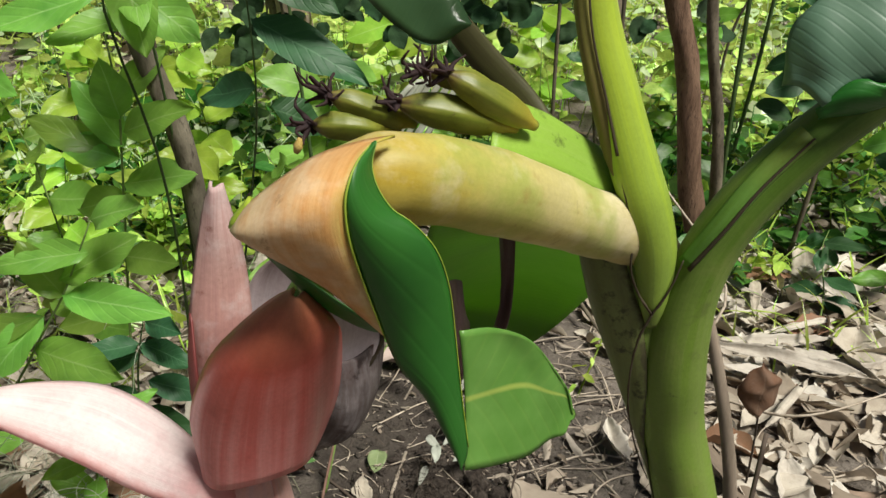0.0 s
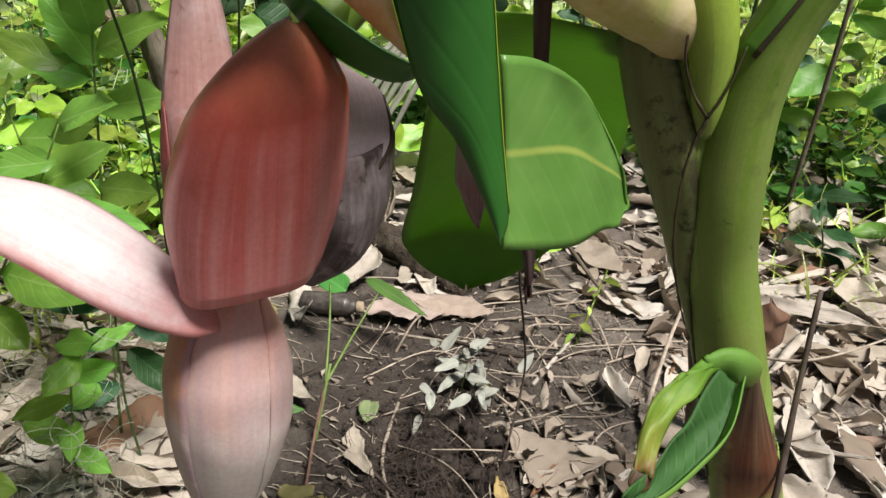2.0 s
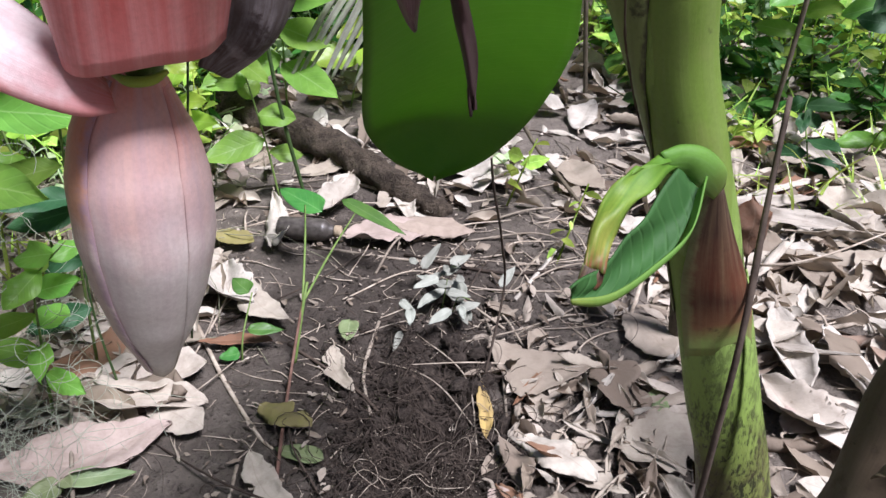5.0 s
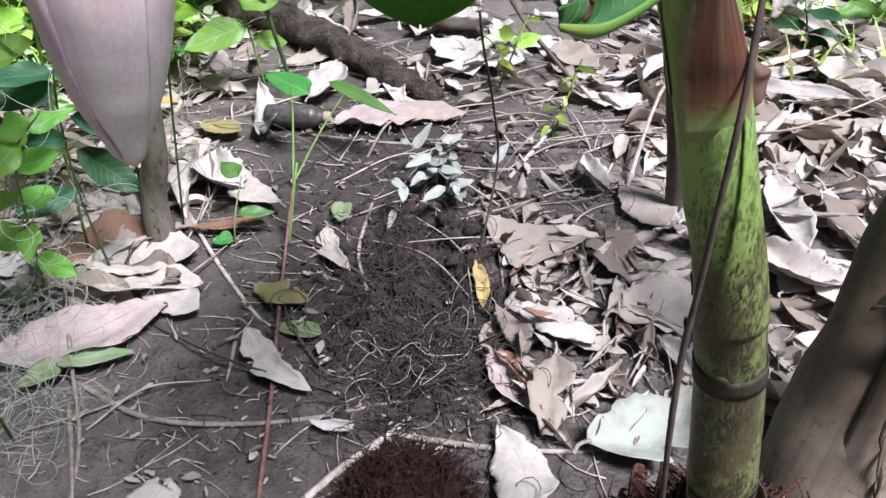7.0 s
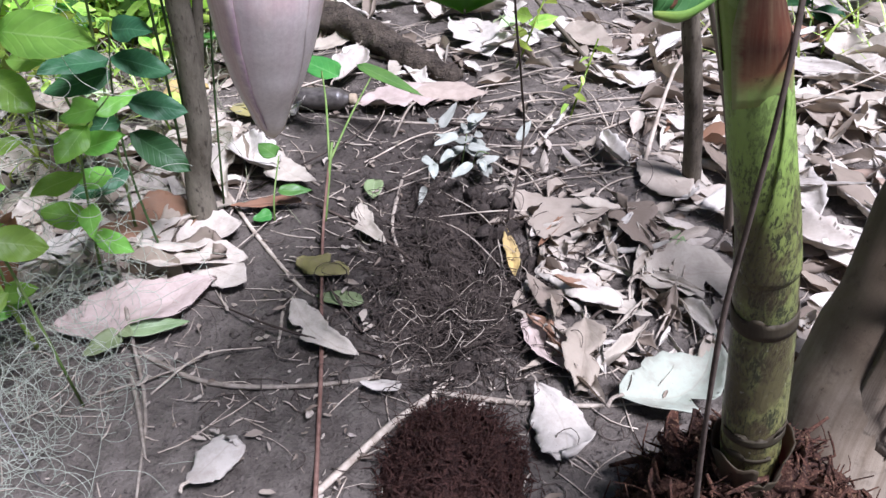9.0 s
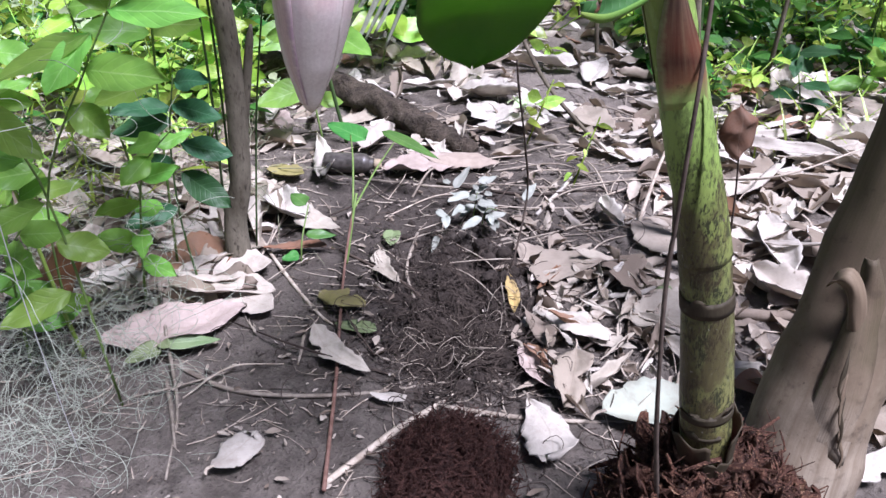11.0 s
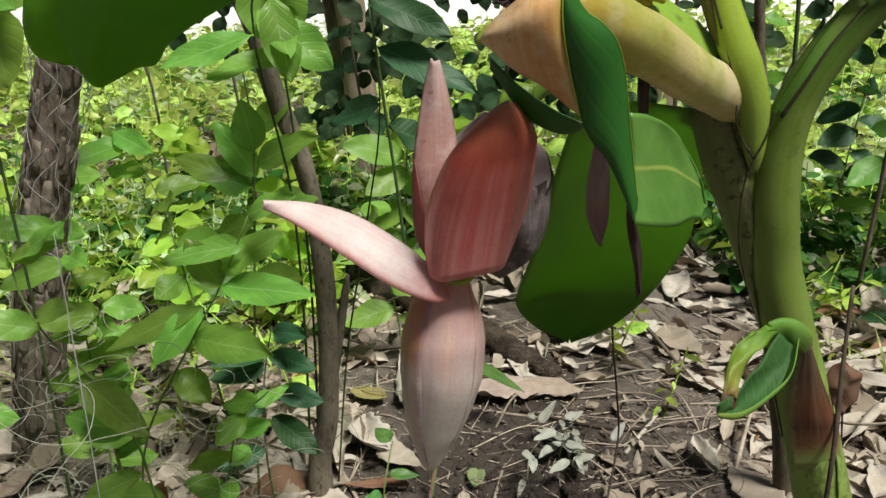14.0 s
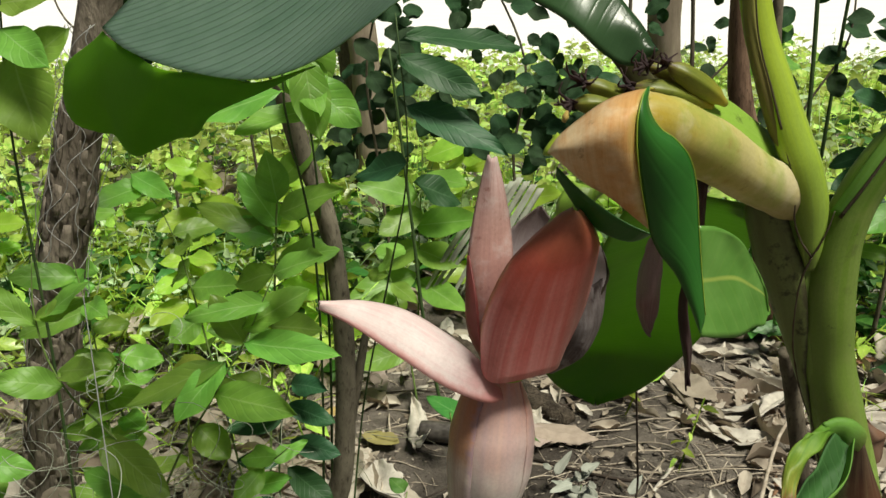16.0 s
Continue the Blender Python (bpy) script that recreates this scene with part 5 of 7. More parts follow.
def root_mat(cx, cy, rx, ry, count, seed, mat="root"):
    rng = np.random.RandomState(seed)
    pieces = []
    for _ in range(count):
        x, y = cx + rx * rng.randn() * 0.45, cy + ry * rng.randn() * 0.45
        a, L = rng.rand() * 6.28, 0.04 + 0.12 * rng.rand()
        bend = rng.choice([-1, 1]) * (2.0 + 4.0 * rng.rand())
        pts = []
        hz = 0.042 * rng.rand() ** 2
        for k in range(6):
            pts.append((x, y, ground_z(x, y) + 0.002 + hz * math.sin(0.3 + k * 0.5)))
            x, y, a = x + math.cos(a) * L / 5, y + math.sin(a) * L / 5, a + bend / 5
        pieces.append((tube(pts, [0.0009, 0.0007, 0.0003], n=11, seg=4), True))
    return tagged(join("roots", pieces, mat), "tangle of fine dark roots in the soil", "roots", kind="stuff")


root_mat(0.055, 0.98, 0.12, 0.24, 1200, 3)
root_mat(0.05, 0.92, 0.12, 0.16, 60, 5, "twig")
root_mat(0.05, 0.98, 0.30, 0.45, 240, 9)


# ---- trees and trunks ----
def trunk(name, label, pts, radii, mat, lump=0.08, seed=0, limbs=()):
    t = thing(name, label, "tree", at=tuple(pts[0]))
    under(rod("trunk", pts, radii, mat, t, n=44, seg=20, lump=lump, seed=seed))
    for lp, lr in limbs:
        under(rod("limb", lp, lr, mat, t, n=18, seg=10, lump=0.06, seed=seed + 1))
    return t


thin = trunk("young_tree", "slim young tree with dark bark and a bent trunk", [(-0.385, 1.175, -0.02), (-0.378, 1.175, 0.10), (-0.352, 1.17, 0.20), (-0.338, 1.17, 0.43), (-0.345, 1.17, 0.60), (-0.362, 1.17, 0.695), (-0.392, 1.17, 0.79), (-0.414, 1.17, 0.89), (-0.45, 1.17, 1.0), (-0.50, 1.17, 1.2), (-0.53, 1.17, 1.6)],
             [0.027, 0.022, 0.0195, 0.0175, 0.0165, 0.0165, 0.0165, 0.017, 0.0165, 0.015, 0.012], "bark_mid", 0.06, 2, [([(-0.40, 1.165, 0.83), (-0.385, 1.16, 0.87), (-0.378, 1.16, 0.91)], [0.009, 0.008, 0.007]), ([(-0.352, 1.175, 0.20), (-0.31, 1.185, 0.42), (-0.30, 1.19, 0.47)], [0.009, 0.008, 0.003])])
ROUGH = [(-1.04, 1.30, -0.03), (-1.01, 1.29, 0.10), (-0.955, 1.28, 0.35), (-0.905, 1.28, 0.55), (-0.83, 1.28, 0.78), (-0.765, 1.28, 0.98), (-0.70, 1.28, 1.25), (-0.62, 1.28, 1.8)]
ROUGH_R = [0.062, 0.052, 0.046, 0.043, 0.039, 0.037, 0.034, 0.03]
rough = trunk("tree", "rough grey-brown trunk hung with wire netting", [(-1.04, 1.30, -0.03), (-1.01, 1.29, 0.10), (-0.955, 1.28, 0.35), (-0.905, 1.28, 0.55), (-0.83, 1.28, 0.78), (-0.765, 1.28, 0.98), (-0.70, 1.28, 1.25), (-0.62, 1.28, 1.8)], [0.062, 0.052, 0.046, 0.043, 0.039, 0.037, 0.034, 0.03], "bark", 0.07, 5)
plates = np.random.RandomState(44)
for k in range(110):
    u, g, w, L = 0.04 + 0.62 * plates.rand(), -185 + 190 * plates.rand(), 14 + 22 * plates.rand(), 0.018 + 0.03 * plates.rand()
    P = shell(ROUGH, ROUGH_R, u, u + L, [g + 6, g, g + 4], [g + w - 5, g + w, g + w - 8], 0.0008 + 0.002 * plates.rand(), 6, 5)
    under(part("bark_plate", P, "bark", rough, thick=0.003))
trunk("tree", "dark slim trunk among vines", [(-0.83, 3.8, -0.05), (-0.86, 3.8, 0.3), (-0.89, 3.8, 0.75), (-0.93, 3.8, 1.5), (-0.95, 3.8, 3.0)], [0.075, 0.068, 0.062, 0.055, 0.045], "bark_dark", 0.06, 7)
trunk("tree", "pale brown trunk beside a darker one", [(-0.76, 3.7, -0.05), (-0.77, 3.7, 0.2), (-0.80, 3.7, 0.7), (-0.86, 3.7, 1.5), (-0.9, 3.7, 3.0)], [0.085, 0.08, 0.07, 0.06, 0.05], "bark_pale", 0.06, 8)
trunk("tree", "smooth pale brown trunk", [(0.62, 3.8, -0.05), (0.60, 3.8, 0.5), (0.565, 3.8, 1.0), (0.54, 3.8, 3.0)], [0.09, 0.08, 0.075, 0.06], "bark_pale", 0.05, 9)
trunk("sapling", "reddish brown sapling trunk", [(0.74, 2.2, -0.03), (0.67, 2.2, 0.20), (0.632, 2.2, 0.40), (0.60, 2.2, 0.56), (0.54, 2.2, 0.75), (0.52, 2.2, 1.05), (0.50, 2.2, 1.8)], [0.035, 0.033, 0.032, 0.03, 0.03, 0.029, 0.026], "bark_brown", 0.08, 11)
trunk("sapling", "thin brown sapling stem", [(0.78, 2.25, -0.02), (0.73, 2.25, 0.35), (0.66, 2.25, 0.65), (0.63, 2.25, 0.95), (0.60, 2.25, 1.6)], [0.018, 0.016, 0.015, 0.014, 0.013], "bark_dark", 0.08, 12)
trunk("sapling", "slim pale sapling pole", [(0.537, 1.10, -0.02), (0.515, 1.12, 0.15), (0.475, 1.16, 0.32), (0.43, 1.2, 0.46)], [0.012, 0.011, 0.010, 0.009], "bark_pale", 0.04, 13)
trunk("sapling", "thick olive sapling stump", [(0.505, 1.24, -0.02), (0.48, 1.23, 0.15), (0.445, 1.22, 0.32), (0.41, 1.2, 0.44)], [0.017, 0.016, 0.015, 0.012], "bark_dark", 0.05, 14)
for k, (x, y, lean) in enumerate([(0.50, 2.4, -0.12), (0.80, 2.3, -0.1), (0.98, 2.2, 0.08), (0.95, 2.8, 0.1), (0.33, 2.8, -0.05), (1.35, 2.4, 0.12)]):
    trunk("sapling", "thin dark upright stem in the undergrowth", [(x, y, -0.02), (x + lean * 0.3, y, 0.4), (x + lean * 0.5, y, 0.9), (x + lean, y, 1.7)], [0.007, 0.0065, 0.006, 0.005], "green_dark_stem" if k % 2 else "bark_dark", 0.06, 20 + k)


# ---- leafy saplings ----
def leaf_at(base, tip, width, mat, parent, seed, face=None, fold=0.18, droop=0.12):
    """A leaf from base to tip, its upper side turned mostly to the sky."""
    b, e = Vector(base), Vector(tip)
    rng = np.random.RandomState(seed)
    e = e + Vector(((rng.rand() - 0.5) * 0.01, (rng.rand() - 0.65) * 0.09, 0))
    x = (e - b)
    L = max(x.length, width * 1.15)
    x.normalize()
    up = Vector(face) if face else Vector(((rng.rand() - 0.5) * 0.7, -0.55 - 0.5 * rng.rand(), 0.75))
    y = up.cross(x)
    y.normalize()
    z = x.cross(y)
    P = blade(L, width, 12, 7, 1.05 + 0.2 * rng.rand(), 0.0, droop * rng.rand(), 0.06, 0.003, fold, seed)
    R = np.array([x, y, z])
    Q = P @ R + np.array(b)
    ob = under(part("leaf", Q, mat, parent))
    return ob


def leafy(name, label, stems, leaves, mat, seed, stem_mat="green_stem"):
    t = thing(name, label, "shrub", "saplings", at=tuple(stems[0][0][0][:2]) + (0.0,))
    for pts, radii in stems:
        under(rod("stem", pts, [0.45 * r for r in radii], stem_mat, t, n=18, seg=7, lump=0.05, seed=seed))
    for k, (x0, y0, z0, x1, y1, z1, w) in enumerate(leaves):
        leaf_at((x0, y0, z0), (x1, y1, z1), w, mat, t, seed * 50 + k)
    return t


leafy("shrub_sapling", "leafy green sapling with serrated ovate leaves", [([(-0.60, 0.90, 0), (-0.56, 0.88, 0.30), (-0.45, 0.87, 0.50), (-0.40, 0.87, 0.58), (-0.35, 0.87, 0.68)], [0.005, 0.004, 0.0035, 0.003, 0.002])],
      [(-0.40, 0.87, 0.58, -0.265, 0.87, 0.59, 0.046), (-0.43, 0.87, 0.55, -0.49, 0.87, 0.49, 0.050), (-0.45, 0.87, 0.50, -0.325, 0.87, 0.51, 0.055), (-0.40, 0.87, 0.58, -0.44, 0.87, 0.65, 0.045),
       (-0.36, 0.87, 0.64, -0.47, 0.87, 0.63, 0.040), (-0.40, 0.87, 0.60, -0.31, 0.87, 0.65, 0.050), (-0.55, 0.87, 0.35, -0.64, 0.87, 0.35, 0.045), (-0.43, 0.87, 0.55, -0.56, 0.87, 0.50, 0.04), (-0.48, 0.87, 0.45, -0.43, 0.87, 0.41, 0.047), (-0.35, 0.87, 0.68, -0.28, 0.88, 0.72, 0.045)], "shrub", 1)
leafy("shrub_sapling", "slender sapling with pale yellow-green young leaves", [([(-0.47, 0.76, 0), (-0.49, 0.75, 0.41), (-0.59, 0.75, 0.57), (-0.61, 0.75, 0.66), (-0.60, 0.75, 0.74)], [0.0045, 0.004, 0.003, 0.0025, 0.0015])],
      [(-0.55, 0.75, 0.50, -0.455, 0.75, 0.44, 0.05), (-0.60, 0.75, 0.66, -0.53, 0.75, 0.72, 0.026), (-0.61, 0.75, 0.66, -0.54, 0.75, 0.69, 0.026), (-0.59, 0.75, 0.57, -0.65, 0.75, 0.60, 0.042), (-0.59, 0.75, 0.59, -0.52, 0.75, 0.62, 0.036), (-0.61, 0.75, 0.65, -0.66, 0.75, 0.72, 0.03), (-0.50, 0.75, 0.42, -0.60, 0.75, 0.43, 0.045), (-0.49, 0.75, 0.30, -0.42, 0.75, 0.28, 0.045), (-0.49, 0.75, 0.22, -0.57, 0.75, 0.20, 0.045), (-0.49, 0.75, 0.36, -0.57, 0.74, 0.33, 0.04)], "shrub_pale", 2)
leafy("shrub_sapling", "upright green sapling with broad smooth leaves", [([(-0.50, 1.15, 0), (-0.475, 1.15, 0.30), (-0.44, 1.15, 0.62), (-0.43, 1.15, 0.74), (-0.44, 1.15, 0.90)], [0.006, 0.005, 0.004, 0.004, 0.002])],
      [(-0.43, 1.15, 0.70, -0.435, 1.15, 0.79, 0.055), (-0.43, 1.15, 0.68, -0.32, 1.15, 0.74, 0.055), (-0.43, 1.15, 0.66, -0.50, 1.15, 0.75, 0.052), (-0.44, 1.15, 0.64, -0.52, 1.15, 0.67, 0.055), (-0.44, 1.15, 0.64, -0.57, 1.15, 0.70, 0.05), (-0.43, 1.15, 0.73, -0.36, 1.15, 0.80, 0.05), (-0.44, 1.15, 0.60, -0.33, 1.15, 0.63, 0.06), (-0.44, 1.15, 0.58, -0.52, 1.15, 0.56, 0.055), (-0.46, 1.15, 0.48, -0.36, 1.15, 0.50, 0.055), (-0.46, 1.15, 0.47, -0.56, 1.15, 0.49, 0.055), (-0.47, 1.15, 0.38, -0.58, 1.15, 0.36, 0.05)], "shrub", 3)
leafy("shrub_sapling", "tall sapling with large dull green leaves", [([(-0.41, 1.20, 0), (-0.385, 1.18, 0.35), (-0.36, 1.10, 0.65), (-0.36, 1.0, 0.92), (-0.30, 1.0, 1.1)], [0.006, 0.005, 0.004, 0.003])],
      [(-0.36, 1.00, 0.90, -0.49, 1.00, 0.86, 0.048), (-0.34, 1.00, 0.92, -0.25, 1.00, 0.85, 0.062), (-0.33, 1.00, 0.95, -0.30, 1.00, 0.84, 0.055)], "shrub", 4, "green_dark_stem")
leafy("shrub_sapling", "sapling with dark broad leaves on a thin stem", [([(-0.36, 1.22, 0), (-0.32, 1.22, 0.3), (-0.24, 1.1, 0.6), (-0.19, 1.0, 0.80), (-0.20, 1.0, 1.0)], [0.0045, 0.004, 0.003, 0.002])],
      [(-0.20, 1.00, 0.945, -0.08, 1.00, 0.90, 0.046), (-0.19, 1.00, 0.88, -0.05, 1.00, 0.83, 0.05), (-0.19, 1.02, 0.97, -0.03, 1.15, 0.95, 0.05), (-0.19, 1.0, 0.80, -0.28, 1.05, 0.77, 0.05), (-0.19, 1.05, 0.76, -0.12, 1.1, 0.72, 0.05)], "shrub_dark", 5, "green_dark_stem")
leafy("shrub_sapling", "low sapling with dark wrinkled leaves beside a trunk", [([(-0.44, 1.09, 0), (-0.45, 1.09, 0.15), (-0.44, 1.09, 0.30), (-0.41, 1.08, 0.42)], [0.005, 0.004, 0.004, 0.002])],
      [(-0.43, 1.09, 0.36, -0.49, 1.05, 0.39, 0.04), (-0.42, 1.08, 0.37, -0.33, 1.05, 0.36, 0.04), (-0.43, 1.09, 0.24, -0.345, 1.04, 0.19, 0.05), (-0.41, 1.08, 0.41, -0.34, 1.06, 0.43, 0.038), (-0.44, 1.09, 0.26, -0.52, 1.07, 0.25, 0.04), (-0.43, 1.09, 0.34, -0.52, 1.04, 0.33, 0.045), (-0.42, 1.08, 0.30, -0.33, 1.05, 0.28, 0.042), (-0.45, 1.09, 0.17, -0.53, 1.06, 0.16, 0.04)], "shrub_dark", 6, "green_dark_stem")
leafy("shrub_sapling", "bright green sapling with big smooth leaves behind the bud", [([(-0.36, 2.2, 0), (-0.35, 2.2, 0.3), (-0.33, 2.2, 0.6)], [0.007, 0.006, 0.003])],
      [(-0.36, 2.20, 0.28, -0.22, 2.15, 0.24, 0.10), (-0.36, 2.20, 0.35, -0.16, 2.15, 0.40, 0.10), (-0.35, 2.20, 0.30, -0.46, 2.15, 0.23, 0.10), (-0.35, 2.20, 0.44, -0.51, 2.15, 0.50, 0.10), (-0.34, 2.20, 0.40, -0.45, 2.1, 0.36, 0.09), (-0.34, 2.2, 0.5, -0.2, 2.1, 0.52, 0.09), (-0.36, 2.2, 0.18, -0.2, 2.1, 0.14, 0.09), (-0.36, 2.2, 0.2, -0.55, 2.1, 0.16, 0.1)], "shrub_pale", 7)

def wild(seed, x, y, h, n, size, mat, label):
    """A self-sown sapling: a bent stem with alternate leaves."""
    rng = np.random.RandomState(seed)
    lean = rng.randn(2) * 0.08
    pts = [(x, y, 0), (x + lean[0] * 0.3, y + lean[1] * 0.3, h * 0.4), (x + lean[0] * 0.8, y + lean[1], h * 0.8), (x + lean[0] * 1.4, y + lean[1] * 1.3, h)]
    c = spl(pts, 30)
    leaves = []
    for k in range(n):
        b = c[int(29 * (0.25 + 0.75 * k / n))]
        a = k * 2.4 + rng.rand()
        L = size * (0.7 + 0.6 * rng.rand())
        leaves.append((*b, b[0] + L * math.cos(a), b[1] + L * 0.7 * math.sin(a), b[2] + L * (0.35 - 0.7 * rng.rand()), L * (0.48 + 0.14 * rng.rand())))
    return leafy("shrub_sapling", label, [(pts, [0.006, 0.005, 0.003, 0.002])], leaves, mat, seed)


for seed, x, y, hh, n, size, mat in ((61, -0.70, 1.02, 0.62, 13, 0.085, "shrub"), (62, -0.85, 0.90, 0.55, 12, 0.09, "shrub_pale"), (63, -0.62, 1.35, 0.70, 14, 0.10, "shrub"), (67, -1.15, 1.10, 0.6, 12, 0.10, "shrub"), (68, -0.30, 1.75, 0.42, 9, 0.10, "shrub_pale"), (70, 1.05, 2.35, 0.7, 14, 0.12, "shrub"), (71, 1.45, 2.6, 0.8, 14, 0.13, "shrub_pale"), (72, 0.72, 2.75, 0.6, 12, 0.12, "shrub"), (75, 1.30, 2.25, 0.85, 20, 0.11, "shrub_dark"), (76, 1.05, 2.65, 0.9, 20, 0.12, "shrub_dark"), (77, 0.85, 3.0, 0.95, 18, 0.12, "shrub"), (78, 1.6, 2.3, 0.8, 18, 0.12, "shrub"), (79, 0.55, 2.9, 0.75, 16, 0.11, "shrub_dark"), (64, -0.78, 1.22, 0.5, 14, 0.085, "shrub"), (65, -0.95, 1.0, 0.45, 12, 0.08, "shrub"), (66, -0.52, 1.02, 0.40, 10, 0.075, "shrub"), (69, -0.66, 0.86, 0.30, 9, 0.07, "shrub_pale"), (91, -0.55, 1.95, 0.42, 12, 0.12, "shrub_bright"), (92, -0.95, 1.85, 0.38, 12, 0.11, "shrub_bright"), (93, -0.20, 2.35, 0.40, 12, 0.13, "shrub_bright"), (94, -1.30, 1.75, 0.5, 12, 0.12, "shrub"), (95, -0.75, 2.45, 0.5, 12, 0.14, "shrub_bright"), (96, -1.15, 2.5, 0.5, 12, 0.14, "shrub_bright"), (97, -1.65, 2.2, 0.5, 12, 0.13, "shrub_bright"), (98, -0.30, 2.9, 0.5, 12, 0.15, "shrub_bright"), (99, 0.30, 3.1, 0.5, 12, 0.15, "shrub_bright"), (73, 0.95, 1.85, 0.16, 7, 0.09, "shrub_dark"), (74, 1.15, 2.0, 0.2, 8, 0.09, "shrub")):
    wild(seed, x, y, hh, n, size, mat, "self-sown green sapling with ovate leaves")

leafy("shrub_sapling", "sapling with large translucent yellow-green leaves", [([(-0.75, 0.95, 0), (-0.72, 0.93, 0.5), (-0.70, 0.90, 0.85), (-0.68, 0.90, 1.05)], [0.006, 0.005, 0.004, 0.003])],
      [(-0.68, 0.90, 0.96, -0.645, 0.88, 0.85, 0.085), (-0.69, 0.90, 0.99, -0.60, 0.90, 0.95, 0.05), (-0.69, 0.90, 1.02, -0.62, 0.9, 1.03, 0.05), (-0.70, 0.90, 0.9, -0.76, 0.88, 0.84, 0.06), (-0.69, 0.92, 1.04, -0.58, 0.95, 1.08, 0.06), (-0.69, 0.92, 1.06, -0.74, 0.92, 1.0, 0.06), (-0.70, 0.92, 0.93, -0.63, 1.0, 0.99, 0.055), (-0.68, 0.92, 1.08, -0.66, 0.95, 1.15, 0.06)], "shrub_pale", 81, "green_dark_stem")
leafy("shrub_sapling", "slim sapling with big soft rounded leaves", [([(-0.40, 1.23, 0), (-0.375, 1.21, 0.4), (-0.36, 1.15, 0.7), (-0.36, 1.1, 0.92), (-0.37, 1.1, 1.05)], [0.006, 0.005, 0.004, 0.003])],
      [(-0.375, 1.10, 0.985, -0.345, 1.09, 0.895, 0.105), (-0.36, 1.1, 0.93, -0.30, 0.97, 0.89, 0.06), (-0.36, 1.1, 0.97, -0.25, 1.0, 0.99, 0.06), (-0.35, 1.1, 0.86, -0.43, 1.0, 0.85, 0.05)], "shrub_pale", 82, "green_dark_stem")

# overhanging banana leaf with its torn side folded down
over = thing("banana_leaf", "broad waxy banana leaf overhead with a folded torn side", "leaf", at=(-0.2, 0.5, 1.0))
under(part("upper_side", sheet([(-0.392, 0.60, 1.004), (-0.345, 0.545, 0.990), (-0.28, 0.49, 0.980), (-0.211, 0.45, 0.976), (-0.16, 0.43, 0.990), (-0.11, 0.41, 1.02), (-0.04, 0.42, 1.07)], [(-0.36, 0.66, 1.06), (-0.30, 0.64, 1.06), (-0.24, 0.62, 1.06), (-0.18, 0.60, 1.07), (-0.13, 0.58, 1.08), (-0.07, 0.56, 1.11), (0.0, 0.54, 1.16)], (0, 0, -0.006), nu=40, nv=16), "banana_top", over, "ribbed grey-green upper face", thick=0.0009))
under(part("torn_side", sheet([(-0.393, 0.602, 1.002), (-0.372, 0.575, 0.995), (-0.345, 0.548, 0.988), (-0.31, 0.515, 0.981), (-0.28, 0.493, 0.978), (-0.245, 0.47, 0.975), (-0.211, 0.455, 0.973), (-0.17, 0.445, 0.985)], [(-0.448, 0.63, 0.968), (-0.455, 0.63, 0.940), (-0.448, 0.63, 0.918), (-0.424, 0.63, 0.909), (-0.411, 0.63, 0.905), (-0.402, 0.63, 0.889), (-0.390, 0.63, 0.884), (-0.368, 0.63, 0.894), (-0.345, 0.625, 0.905), (-0.326, 0.62, 0.909), (-0.308, 0.61, 0.926), (-0.270, 0.58, 0.943), (-0.22, 0.54, 0.962), (-0.17, 0.47, 0.982)], (-0.010, 0.0, -0.008), nu=70, nv=16, ripple=0.004, seed=21), "banana_torn", over, "green folded underside, backlight put into its colour", thick=0.0009))


# ---- climber on the far trees ----
def climber(seed, x0, x1, y, z0, z1, n, mat="vine", size=0.075):
    rng = np.random.RandomState(seed)
    t = thing("climbing_vine", "vine with small round leaves on the trees, darkened as a backlit silhouette", "vine", at=((x0 + x1) / 2, y, 0))
    for s in range(2):
        xs = x0 + (x1 - x0) * (s + 0.5) / 2
        under(rod("vine_stem", [(xs, y, 0), (xs + rng.randn() * 0.1, y, z0), (xs + rng.randn() * 0.2, y, (z0 + z1) / 2), (xs + rng.randn() * 0.25, y, z1)], [0.006, 0.005, 0.004, 0.003], "bark_dark", t, n=20, seg=6))
    for k in range(n):
        b = (x0 + (x1 - x0) * rng.rand(), y + rng.randn() * 0.15, z0 + (z1 - z0) * rng.rand())
        a = rng.rand() * 6.28
        L = size * (0.7 + 0.6 * rng.rand())
        leaf_at(b, (b[0] + L * math.cos(a), b[1], b[2] - L * abs(math.sin(a))), L * 0.8, mat, t, seed * 300 + k)
    return t


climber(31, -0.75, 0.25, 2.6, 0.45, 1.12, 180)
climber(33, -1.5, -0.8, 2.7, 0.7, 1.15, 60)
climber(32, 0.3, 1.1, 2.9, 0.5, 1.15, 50)


